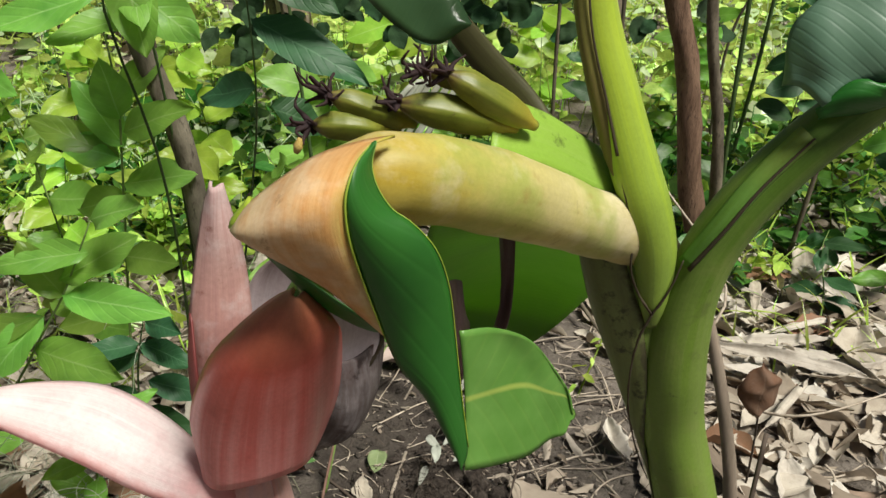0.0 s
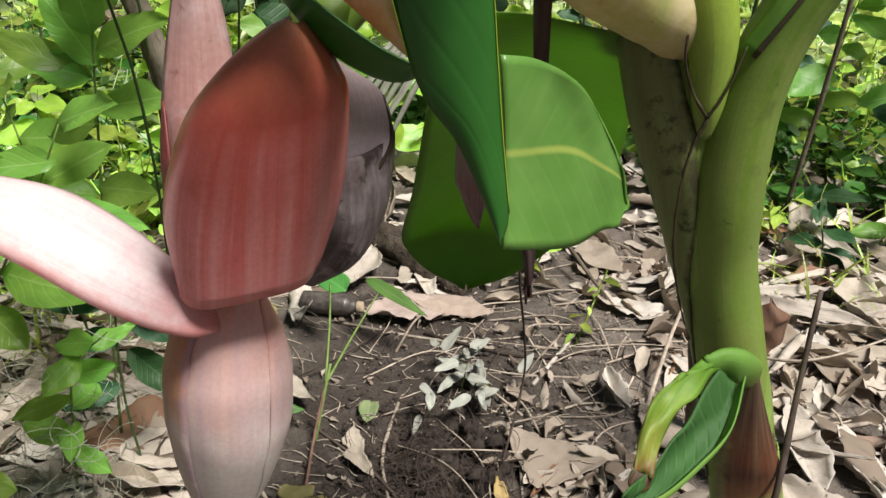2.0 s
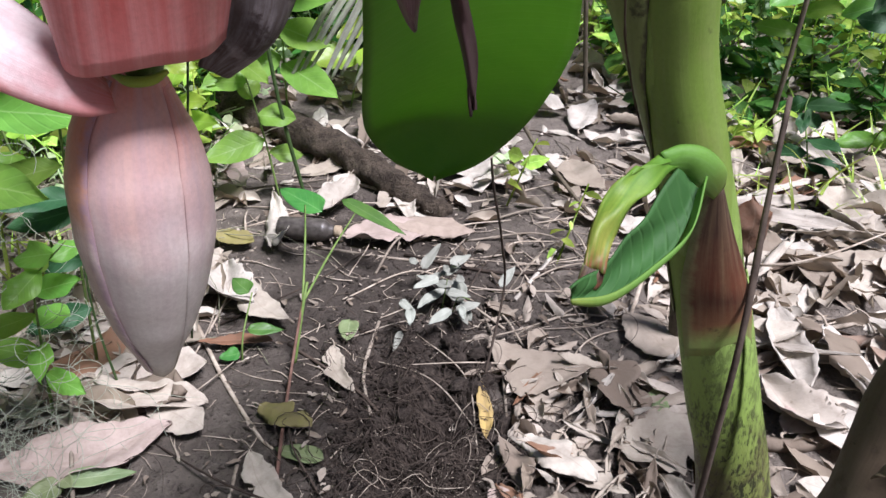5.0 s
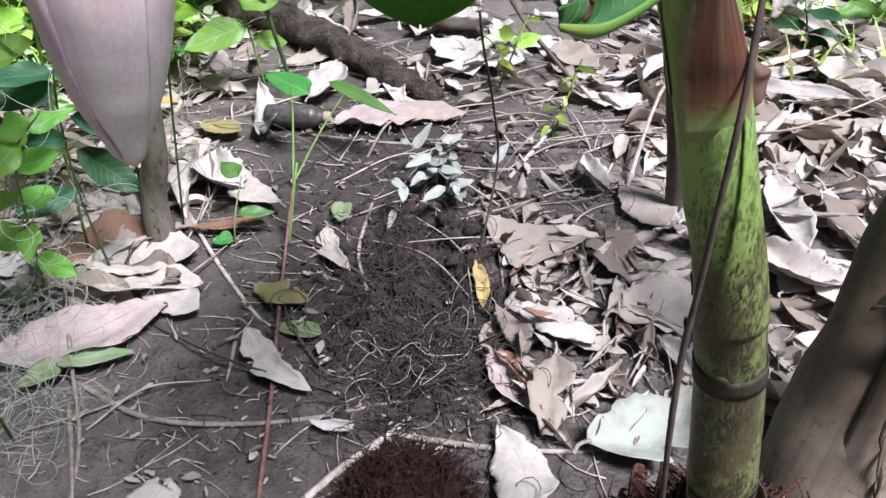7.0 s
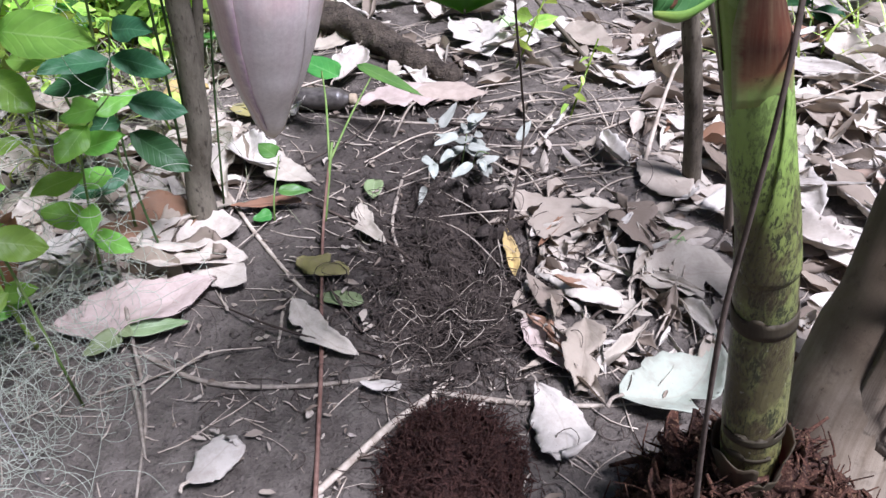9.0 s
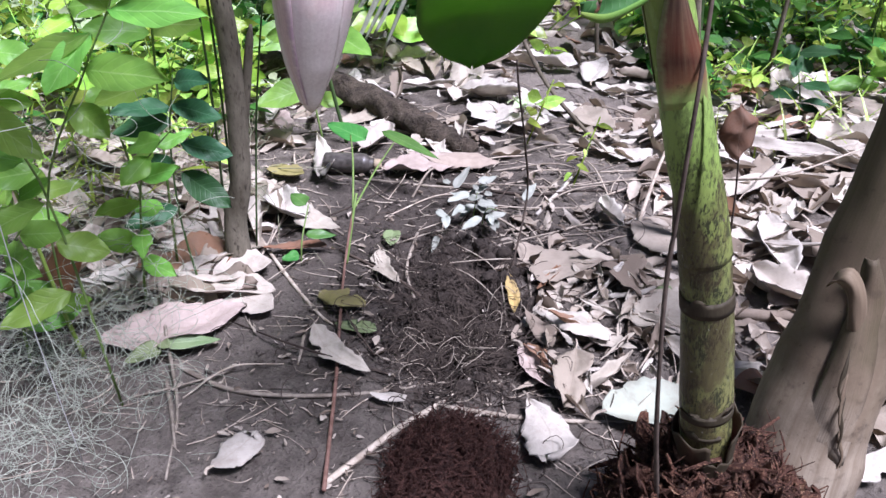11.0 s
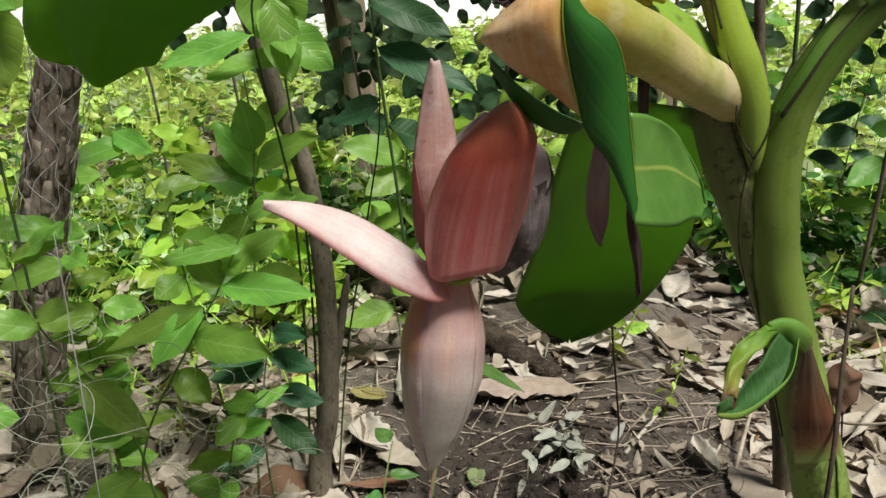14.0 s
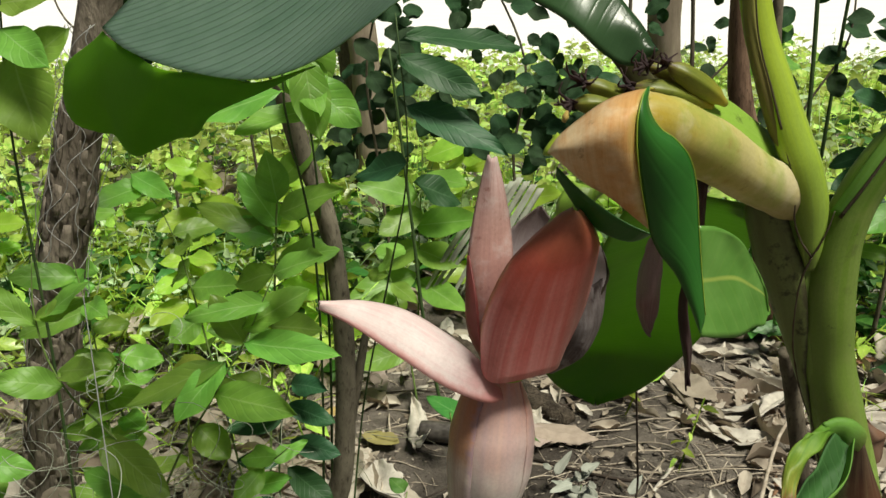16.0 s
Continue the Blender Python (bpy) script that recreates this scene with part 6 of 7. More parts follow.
# ---- undergrowth ----
def undergrowth(name, label, n, region, height, size, seed, mat="under", dens=None):
    rng = np.random.RandomState(seed)
    shapes = [blade(1.0, 0.5 + 0.12 * s, 4, 3, 1.0, 0.0, 0.2, 0, 0, 0.25, s) for s in range(3)]
    pieces, made = [], 0
    x0, x1, y0, y1 = region
    while made < n:
        x, y = x0 + (x1 - x0) * rng.rand(), y0 + (y1 - y0) * rng.rand()
        if dens and rng.rand() > dens(x, y):
            continue
        hh = height * (0.5 + 0.8 * max(0, noise.noise((x * 1.1, y * 0.9, seed)) + 0.45))
        top = hh * (0.35 + 0.65 * rng.rand())
        lean = rng.randn(2) * 0.08
        whorl = rng.randint(4, 9)
        big = 0.55 + 0.9 * rng.rand()
        a0 = rng.rand() * 6.28
        for k in range(whorl):
            z = top * (0.35 + 0.65 * k / whorl)
            a = a0 + k * 2.4
            s = size * big * (0.6 + 0.6 * rng.rand())
            px, py = x + lean[0] * k / whorl, y + lean[1] * k / whorl
            pieces.append((turned(shapes[k % 3], (px, py, z), a, -0.45 + 0.9 * rng.rand(), 0.7 * rng.randn(), s), False))
        st = np.array([[x, y, 0.0], [x + lean[0], y + lean[1], top]])
        pieces.append((tube(st, [0.003, 0.002], n=3, seg=3), True))
        made += 1
    return tagged(join(name, pieces, mat), label, "undergrowth", kind="stuff")


def left_side(x, y):
    if y > 2.6:
        return 1.0
    return (1.0 if y > 2.05 else 0.22) if x < -0.45 - 0.1 * (y - 1.4) else 0.012


# Sunlit look of these plants comes from their raised leaf colour.
undergrowth("undergrowth", "low green plants on the forest floor, sunlight put into their colour", 620, (-2.4, 0.4, 1.45, 3.2), 0.26, 0.055, 41, "under", left_side)
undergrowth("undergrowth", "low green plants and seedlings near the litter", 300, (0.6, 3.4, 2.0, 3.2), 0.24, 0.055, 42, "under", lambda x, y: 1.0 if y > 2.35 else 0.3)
undergrowth("undergrowth", "dense green plants farther back, sunlight put into their colour", 1900, (-4.6, 4.6, 3.0, 6.2), 0.5, 0.08, 43, "under_far")
undergrowth("undergrowth", "green thicket before the open ground, sunlight put into its colour", 1900, (-7.5, 7.5, 6.0, 9.9), 0.42, 0.105, 44, "under_far")


# Plants added as highlights; their paleness is painted sky glint.
undergrowth("undergrowth", "pale leaves among low plants, glints put into their colour", 420, (-2.4, 0.3, 1.6, 3.2), 0.24, 0.045, 47, "under_pale", left_side)
undergrowth("undergrowth", "pale leaves among farther plants, glints put into their colour", 1300, (-6, 6, 3.0, 9.0), 0.50, 0.075, 48, "under_pale")


# Extra dark plants that stand in for shade between the bright ones.
undergrowth("undergrowth", "dark low plants added as shaded gaps under the brighter ones", 420, (-2.6, 0.3, 1.75, 3.2), 0.20, 0.075, 55, "under_dark", left_side)
undergrowth("undergrowth", "dark low plants added as shaded gaps at the litter edge", 300, (0.6, 3.2, 1.95, 3.2), 0.24, 0.075, 56, "under_dark", lambda x, y: 1.0 if y > 2.2 else 0.3)
undergrowth("undergrowth", "dark plants farther back added as shaded gaps", 300, (-5, 5, 3.0, 6.5), 0.28, 0.10, 57, "under_dark")


def grass(n, region, seed, label, mat="under"):
    rng = np.random.RandomState(seed)
    pieces = []
    for _ in range(n):
        x, y = region[0] + (region[1] - region[0]) * rng.rand(), region[2] + (region[3] - region[2]) * rng.rand()
        L, a = 0.05 + 0.12 * rng.rand(), rng.rand() * 6.28
        P = blade(1.0, 0.05, 5, 3, 0.9, 0, 0.35, 0, 0, 0.3, 1)
        pieces.append((turned(P, (x, y, ground_z(x, y)), a, -0.7 - 0.6 * rng.rand(), 0, L), False))
    return tagged(join("grass", pieces, mat), label, "grass", kind="stuff")


grass(420, (-1.4, -0.58, 1.3, 2.4), 51, "thin green grass blades in the litter")
grass(350, (0.7, 1.6, 1.6, 2.6), 52, "thin green grass blades at the litter edge")


# ---- fallen leaves ----
def dead_shape(k, nu=26, nv=9):
    """A dry leaf along +x: pointed oval outline, edges that curl unevenly, creases, a torn side or a broken tip on some."""
    rng = np.random.RandomState(700 + k)
    w, a, b = 0.20 + 0.30 * rng.rand(), 0.75 + 0.4 * rng.rand(), 0.6 + 0.3 * rng.rand()
    vee, c0, c1, along, twist = rng.choice([0.0, 0.25, 0.6]), rng.choice([-0.7, 0.5, 1.3]) * rng.rand(), rng.choice([0.4, 1.2]), rng.choice([-0.35, 0.2, 0.45]) * rng.rand(), 0.35 * rng.randn()
    tear, sway = 0.25 + 0.45 * rng.rand(), 0.07 * rng.randn()
    P = np.zeros((nu, nv, 3))
    for i in range(nu):
        u = i / (nu - 1)
        half = 0.5 * w * (math.sin(math.pi * u ** a) ** b + 0.012) if 0 < i < nu - 1 else 0.006 * w
        for j in range(nv):
            s = 2 * j / (nv - 1) - 1
            side = 0.0 if s < 0 else 9.0
            h = half * (1 + 0.34 * noise.noise((u * 3.1, side, k * 3.1)) + 0.16 * noise.noise((u * 10, side, k * 7.7)) + 0.10 * noise.noise((u * 23, side, k * 4.7)))
            if k % 3 == 0 and s * (1 if k % 2 else -1) > 0:
                h *= 1 - 0.75 * math.exp(-((u - tear) / 0.07) ** 2)
            roll = c0 + c1 * noise.noise((u * 2.3, side, k * 5.3))
            z = roll * abs(s) ** 1.7 * h + vee * abs(s) * h + along * (u - 0.5) ** 2 + twist * s * h * (u - 0.4)
            z += 0.034 * noise.noise((u * 5, s * 1.6, k * 2.9)) + 0.018 * noise.noise((u * 13, s * 4, k * 1.9)) + 0.006 * math.sin(6.2832 * (7 * u - 1.6 * abs(s)))
            x = u
            if k % 4 == 1:
                x = min(u, 0.80 + 0.06 * math.sin(s * 5 + k) + 0.03 * math.sin(s * 13))
            P[i, j] = (x, s * h * (1 - 0.3 * min(abs(roll), 1) * abs(s)) + sway * math.sin(math.pi * u), z)
    return P


SHAPES = [dead_shape(k) for k in range(24)]
MESHES = {}


def dead_leaf(x, y, yaw, length, kind, mat, label, lift=0.004, tilt=0.0, roll=0.0, wide=1.0, flat=1.0):
    key = (kind, mat)
    if key not in MESHES:
        me = grid_mesh("dead_leaf", SHAPES[kind] - np.array([0.5, 0, min(0, SHAPES[kind][..., 2].min())]), 0.004)
        me.materials.append(M[mat])
        MESHES[key] = me
    ob = new("dead_leaf", MESHES[key])
    ob.matrix_world = pose(x, y, ground_z(x, y) + lift, roll, tilt, yaw) @ Matrix.Diagonal((length, length * wide, length * flat, 1))
    low = SHAPES[kind] - np.array([0.5, 0, min(0, SHAPES[kind][..., 2].min())])
    if "stalk" not in MESHES:
        MESHES["stalk"] = grid_mesh("stalk", tube([(0.03, 0, 0), (-0.06, 0.01, 0.008), (-0.14, -0.01, 0.0)], [0.012, 0.010, 0.013], n=8, seg=5), 0.0, True)
        MESHES["stalk"].materials.append(M["twig"])
    st = new("stalk", MESHES["stalk"])
    st.parent = ob
    st.location = tuple(low[0, 4])
    return tagged(ob, label, "leaf", "fallen leaves")


FLAT = 0.85
for x, y, yaw, length, width, kind, mat, label in [
    (-0.441, 0.949, 25, 0.25, 0.105, 2, "dead_pink", "large pinkish-tan curled dead leaf"),
    (-0.418, 1.050, 1, 0.27, 0.08, 5, "dead_grey", "long grey decayed leaf lying flat"),
    (-0.396, 1.116, 14, 0.18, 0.11, 7, "dead_grey", "broken grey leaf by the trunk"),
    (-0.521, 1.242, 58, 0.12, 0.09, 8, "dead_grey", "pale torn leaf with holes"),
    (-0.542, 1.095, 1, 0.10, 0.06, 4, "dead_dark", "dark brown oval dead leaf"),
    (-0.616, 1.125, 44, 0.10, 0.075, 6, "dead_white", "pale whitish dead leaf on litter"),
    (0.244, 1.163, -23, 0.18, 0.13, 8, "dead_grey", "jagged pale grey-brown dead leaf"),
    (0.363, 1.080, -75, 0.17, 0.09, 9, "dead_grey", "grey dead leaf with sandy specks"),
    (0.425, 0.970, 2, 0.15, 0.13, 0, "dead", "crumpled tan dead leaf with dark veins"),
    (0.342, 0.767, 35, 0.19, 0.11, 12, "dead_pale_green", "pale whitish-green veined dead leaf"),
    (0.168, 0.675, -82, 0.15, 0.075, 5, "dead_white", "long chalky white dead leaf"),
    (-0.143, 0.884, -50, 0.17, 0.055, 6, "dead", "folded tan dead leaf on bare soil"),
    (-0.255, 0.645, 55, 0.10, 0.06, 1, "dead_white", "cream dead leaf on bare soil"),
    (-0.159, 1.023, -27, 0.10, 0.06, 3, "dead_olive", "yellow-olive withered leaf on soil"),
    (0.148, 1.040, -88, 0.13, 0.025, 4, "dead_yellow", "narrow yellow dead leaf on soil"),
    (0.188, 0.828, -60, 0.13, 0.06, 7, "dead_pink", "crumpled brown-pink dead leaf"),
    (0.225, 0.799, -104, 0.17, 0.06, 9, "dead", "crinkled tan dead leaf strip"),
    (0.255, 0.936, -42, 0.13, 0.07, 3, "dead", "crinkled tan dead leaf strip"),
    (0.306, 0.923, -55, 0.13, 0.05, 8, "dead", "curled strip of dead leaf"),
    (0.188, 0.926, -70, 0.11, 0.04, 10, "dead_grey", "curled strip of dead leaf"),
    (0.480, 1.643, -12, 0.17, 0.08, 6, "dead_white", "long pale dead leaf on soil"),
    (0.445, 1.232, -66, 0.14, 0.09, 11, "dead_grey", "grey dead leaf on dark soil"),
    (0.381, 1.325, -77, 0.15, 0.045, 13, "dead_white", "slim pale dead leaf on soil"),
    (0.137, 1.891, -74, 0.22, 0.12, 0, "dead_white", "bleached white dead leaf on soil"),
    (0.24, 1.85, 20, 0.15, 0.08, 1, "dead_white", "bleached white dead leaf on soil"),
    (0.422, 1.864, -66, 0.17, 0.10, 2, "dead", "tan curled dead leaf on litter"),
    (0.335, 1.945, -28, 0.12, 0.09, 4, "dead", "tan curled dead leaf on litter"),
    (-0.436, 1.861, -58, 0.18, 0.12, 2, "dead_pink", "curled pinkish-brown dead leaf"),
    (-0.288, 1.603, -80, 0.28, 0.055, 5, "dead", "long tan dead leaf beside the bottle"),
    (-0.041, 1.582, 7, 0.18, 0.10, 0, "dead_pink", "tan-pink dead leaf by a bottle"),
    (0.025, 1.736, -100, 0.19, 0.075, 6, "dead", "upturned tan dead leaf on litter"),
    (-0.249, 1.325, -53, 0.20, 0.07, 8, "dead", "tan dead leaf by the sprouts"),
    (-0.083, 1.149, -68, 0.13, 0.045, 6, "dead", "small tan dead leaf on soil"),
    (-0.278, 1.202, 2, 0.13, 0.038, 4, "dead_brown", "narrow rusty dead leaf on soil"),
    (-0.407, 1.171, 30, 0.12, 0.07, 9, "dead", "tan dead leaf at the trunk foot"),
    (0.677, 1.188, -96, 0.23, 0.07, 7, "dead_white", "long bleached dead leaf on litter"),
    (0.894, 1.638, -46, 0.18, 0.12, 11, "dead_white", "broad bleached dead leaf on litter"),
    (1.002, 1.654, -93, 0.26, 0.11, 12, "dead", "large tan dead leaf on litter"),
    (0.64, 1.02, 35, 0.09, 0.06, 4, "dead_pink", "pinkish-brown small dead leaf"),
    (0.86, 2.05, 0, 0.16, 0.08, 3, "dead_brown", "red-brown dead leaf in the grass"),
    (0.90, 1.80, 40, 0.15, 0.08, 7, "dead_brown", "red-brown curled dead leaf"),
    (-0.05, 0.76, -8, 0.07, 0.022, 1, "dead_white", "scrap of white dead leaf"),
    (-0.47, 1.14, 20, 0.20, 0.12, 10, "dead", "broad pale dead leaf on overlapping litter"),
    (-0.40, 1.075, -10, 0.23, 0.10, 14, "dead_grey", "broad grey brittle dead leaf"),
    (-0.56, 1.03, 5, 0.20, 0.11, 17, "dead_white", "broad bleached dead leaf"),
    (-0.64, 0.99, 60, 0.15, 0.09, 20, "dead", "pale curled dead leaf"),
    (-0.33, 1.02, -30, 0.12, 0.07, 11, "dead_grey", "small grey broken leaf"),
    (-0.50, 1.33, 40, 0.15, 0.10, 15, "dead_white", "pale leaf with a torn side"),
    (-0.30, 1.37, -60, 0.19, 0.09, 13, "dead_white", "pale folded dead leaf by the sprouts"),
    (-0.16, 1.74, 70, 0.17, 0.08, 19, "dead_white", "bleached dead leaf behind the bottle"),
    (-0.50, 1.60, 20, 0.12, 0.07, 9, "dead_yellow", "yellow fallen leaf beside the young tree"),
    (-0.36, 1.55, -20, 0.10, 0.06, 7, "dead_olive", "yellow-green fallen leaf beside the young tree"),
    (0.05, 1.60, -15, 0.20, 0.09, 22, "dead", "tan dead leaf near the bottle"),
]:
    dead_leaf(x, y, yaw, length, kind, mat, label, 0.034 if mat == "dead_yellow" else 0.014, 0, 0, width / length / (SHAPES[kind][..., 1].max() - SHAPES[kind][..., 1].min()), FLAT)

rng = np.random.RandomState(77)
count = 0
while count < 230:
    x, y = -1.25 + 3.0 * rng.rand(), 0.62 + 2.1 * rng.rand()
    right = x > 0.55 + 0.06 * rng.randn() or y > 1.8 + 0.12 * rng.randn()
    left = x < -0.58 + 0.06 * rng.randn() and y > 1.05
    if not (right or left):
        continue
    mats = ("dead", "dead", "dead_white", "dead_grey") if right else ("dead", "dead_grey", "dead_grey", "dead_white")
    dead_leaf(x, y, rng.rand() * 360, 0.10 + 0.15 * rng.rand(), rng.randint(0, 24), mats[rng.randint(0, 4)], "dry pale tan dead leaf in the litter", 0.004 + 0.022 * rng.rand(), 13 * rng.randn(), 17 * rng.randn(), 0.7 + 0.5 * rng.rand(), 0.9)
    count += 1


def litter(n, region, seed, mat, size, dens=None, lift=0.012):
    rng = np.random.RandomState(seed)
    pieces = []
    low = [dead_shape(40 + k, 11, 5) * np.array([1, 0.9, 1]) - np.array([0.5, 0, 0]) for k in range(9)]
    while len(pieces) < n:
        x, y = region[0] + (region[1] - region[0]) * rng.rand(), region[2] + (region[3] - region[2]) * rng.rand()
        if dens and rng.rand() > dens(x, y):
            continue
        s = size * (0.5 + rng.rand())
        pieces.append((turned(low[rng.randint(0, 9)], (x, y, ground_z(x, y) + 0.004 + lift * rng.rand()), rng.rand() * 6.28, 0.16 * rng.randn(), 0.3 * rng.randn(), s), False))
    return tagged(join("leaf_litter", pieces, mat), "dry leaf litter covering the ground", "leaf litter", kind="stuff")


litter(1500, (0.50, 2.6, 0.7, 3.2), 61, "dead_many", 0.125, lambda x, y: 1.0 if x > 0.55 + 0.12 * math.sin(y * 7) else 0.3)
litter(260, (0.15, 0.7, 0.75, 2.0), 62, "dead_grey_many", 0.06, lambda x, y: 0.6 if x > 0.45 or y < 1.1 else 0.2)
litter(420, (-1.6, 0.6, 1.65, 3.2), 63, "dead_many", 0.09)
litter(620, (-1.4, -0.42, 1.0, 2.2), 64, "dead_grey_many", 0.085)
litter(110, (-0.78, -0.34, 1.0, 1.5), 68, "dead_many", 0.10, None, 0.018)
litter(1500, (-5, 5, 3.0, 7.0), 65, "dead_many", 0.13)
litter(160, (-0.4, 0.45, 0.55, 1.6), 66, "dead_grey_many", 0.022)
litter(900, (-0.5, 0.6, 0.55, 1.7), 67, "dead_grey_many", 0.009, None, 0.004)


def clods(n, seed, spread, size, mat):
    """Crumbs of soil round the root tangle."""
    rng = np.random.RandomState(seed)
    pieces = []
    for _ in range(n):
        x, y = 0.06 + spread[0] * rng.randn(), 1.07 + spread[1] * rng.randn()
        if y < 0.78:
            continue
        r = size * (0.2 + rng.rand() ** 3)
        z = ground_z(x, y)
        pieces.append((tube([(x - r, y, z), (x, y, z + r * 0.4), (x + r, y + r * 0.3, z)], [r * 0.3, r, r * 0.9, r * 0.2], n=5, seg=6, lump=0.5, seed=rng.randint(99)), True))
    return tagged(join("soil_clods", pieces, mat), "crumbs of dark soil", "soil", kind="stuff")


clods(1300, 4, (0.2, 0.28), 0.007, "soil")
clods(420, 6, (0.065, 0.11), 0.017, "soil_dark")


def crinkled(n, seed):
    """Crinkled grey leaf shreds between the stem and the root tangle."""
    rng = np.random.RandomState(seed)
    for k in range(n):
        x, y = 0.17 + 0.24 * rng.rand(), 0.78 + 0.36 * rng.rand()
        dead_leaf(x, y, 90 + 60 * rng.randn(), 0.05 + 0.08 * rng.rand(), rng.randint(0, 24), "dead", "crinkled strip of tan dead leaf", 0.006 + 0.018 * rng.rand(), 25 * rng.randn(), 35 * rng.randn(), 0.55)


crinkled(64, 5)


# ---- twigs ----
def twig(pts, r, mat="twig", label="thin dry twig on the soil", seed=0):
    pts = [(p[0], p[1], max(p[2] if len(p) > 2 else 0, ground_z(p[0], p[1]) + r * 0.6)) for p in pts]
    ob = rod("twig", pts, [r, r, r * 0.8, r * 0.5], mat, None, n=16, seg=6, lump=0.12, seed=seed)
    return tagged(ob, label, "twig", "twigs")


for k, (pts, r, mat, label) in enumerate([
    ([(-0.43, 0.865), (-0.30, 0.79), (-0.13, 0.775), (0.03, 0.815)], 0.0042, "twig", "long curved grey twig"),
    ([(-0.13, 0.60), (-0.04, 0.70), (0.02, 0.755), (0.06, 0.80)], 0.0055, "twig", "thick pale twig on soil"),
    ([(0.02, 0.755), (0.13, 0.73), (0.23, 0.72), (0.31, 0.72)], 0.0042, "twig", "straight pale twig on soil"),
    ([(-0.52, 1.10, 0.03), (-0.44, 0.90, 0.02), (-0.38, 0.75), (-0.35, 0.60)], 0.0035, "twig", "long thin grey twig"),
    ([(-0.42, 0.82), (-0.39, 0.75), (-0.355, 0.66)], 0.004, "twig", "short straight twig on soil"),
    ([(-0.215, 0.935), (-0.213, 0.89), (-0.212, 0.855)], 0.003, "twig", "short pale stub of twig"),
    ([(-0.19, 1.22), (-0.06, 1.10), (0.0, 1.02), (0.01, 0.96)], 0.003, "twig_dark", "thin dark twig on soil"),
    ([(-0.035, 1.29), (-0.05, 1.15), (-0.03, 1.05), (-0.01, 0.97)], 0.0035, "twig", "curved pale root on soil"),
    ([(-0.37, 1.28), (-0.28, 1.12), (-0.20, 1.0), (-0.17, 0.97)], 0.004, "twig", "grey twig across the soil"),
    ([(0.0, 1.52), (0.20, 1.44), (0.36, 1.47), (0.56, 1.42)], 0.004, "twig_dark", "long dark twig on soil"),
    ([(-0.20, 1.55), (0.05, 1.50), (0.25, 1.53)], 0.0035, "twig", "thin grey twig on soil"),
    ([(0.22, 1.36), (0.30, 1.50), (0.33, 1.56)], 0.0045, "dead_white", "curled pale dry pod strip"),
    ([(0.20, 1.33), (0.26, 1.2), (0.31, 1.1)], 0.003, "twig_dark", "thin dark twig on soil"),
    ([(-0.15, 1.85), (0.10, 1.75), (0.35, 1.85)], 0.004, "twig", "thin twig in the litter"),
    ([(0.53, 1.30), (0.66, 1.22), (0.80, 1.22)], 0.010, "twig", "thick grey fallen stick"),
    ([(0.52, 1.0), (0.62, 0.98), (0.76, 1.02)], 0.012, "bark_pale", "thick grey fallen stick"),
    ([(0.60, 1.35), (0.75, 1.28), (0.92, 1.32)], 0.006, "twig", "grey twig fallen on litter"),
    ([(0.55, 0.90), (0.62, 0.86), (0.70, 0.88)], 0.005, "twig", "short twig fallen on litter"),
    ([(0.42, 1.28, 0.02), (0.52, 1.5, 0.10), (0.62, 1.62, 0.22), (0.50, 1.9, 0.36)], 0.004, "twig", "bent grey twig in the litter"),
    ([(0.60, 1.5, 0.02), (0.72, 1.35, 0.10), (0.95, 1.4, 0.16)], 0.003, "twig", "thin branching twig in litter"),
    ([(0.16, 2.25, 0.3), (0.27, 1.95, 0.12), (0.36, 1.75, 0.05), (0.42, 1.62, 0.02)], 0.006, "bark_dark", "bent brown branch stub"),
]):
    twig(pts, r, mat, label, k)
tw = np.random.RandomState(91)
for k in range(70):
    x, y, a, L = -0.9 + 2.2 * tw.rand(), 0.75 + 1.6 * tw.rand(), tw.rand() * 3.14, 0.08 + 0.22 * tw.rand()
    twig([(x, y), (x + math.cos(a) * L * 0.5, y + math.sin(a) * L * 0.5 + 0.01 * tw.randn(), 0.004 + 0.02 * tw.rand()), (x + math.cos(a) * L, y + math.sin(a) * L)], 0.0012 + 0.0018 * tw.rand(), "twig" if tw.rand() > 0.3 else "twig_dark", "thin dry twig among dead leaves", k)

for k in range(46):
    x, y = 0.62 + 1.0 * tw.rand(), 0.95 + 1.1 * tw.rand()
    dead_leaf(x, y, 60 + 50 * tw.randn(), 0.18 + 0.16 * tw.rand(), tw.randint(0, 24), "dead_white" if k % 3 else "dead", "long bleached strip of dry leaf", 0.022 + 0.02 * tw.rand(), 6 * tw.randn(), 14 * tw.randn(), 0.4, 0.5)


def debris(n, region, seed):
    """Rootlets and bits of stalk lying loose on the soil."""
    rng = np.random.RandomState(seed)
    pieces = []
    for _ in range(n):
        x, y = region[0] + (region[1] - region[0]) * rng.rand(), region[2] + (region[3] - region[2]) * rng.rand()
        a, L, bend = rng.rand() * 6.28, 0.02 + 0.10 * rng.rand() ** 2, rng.randn() * 0.9
        r = 0.0005 + 0.0009 * rng.rand()
        pts = []
        for k in range(4):
            pts.append((x, y, ground_z(x, y) + r + 0.004 * rng.rand()))
            x, y, a = x + math.cos(a) * L / 3, y + math.sin(a) * L / 3, a + bend / 3
        pieces.append((tube(pts, [r, r, r * 0.5], n=6, seg=4), True))
    return tagged(join("rootlets", pieces, "twig"), "loose rootlets and broken stalks on the soil", "debris", kind="stuff")


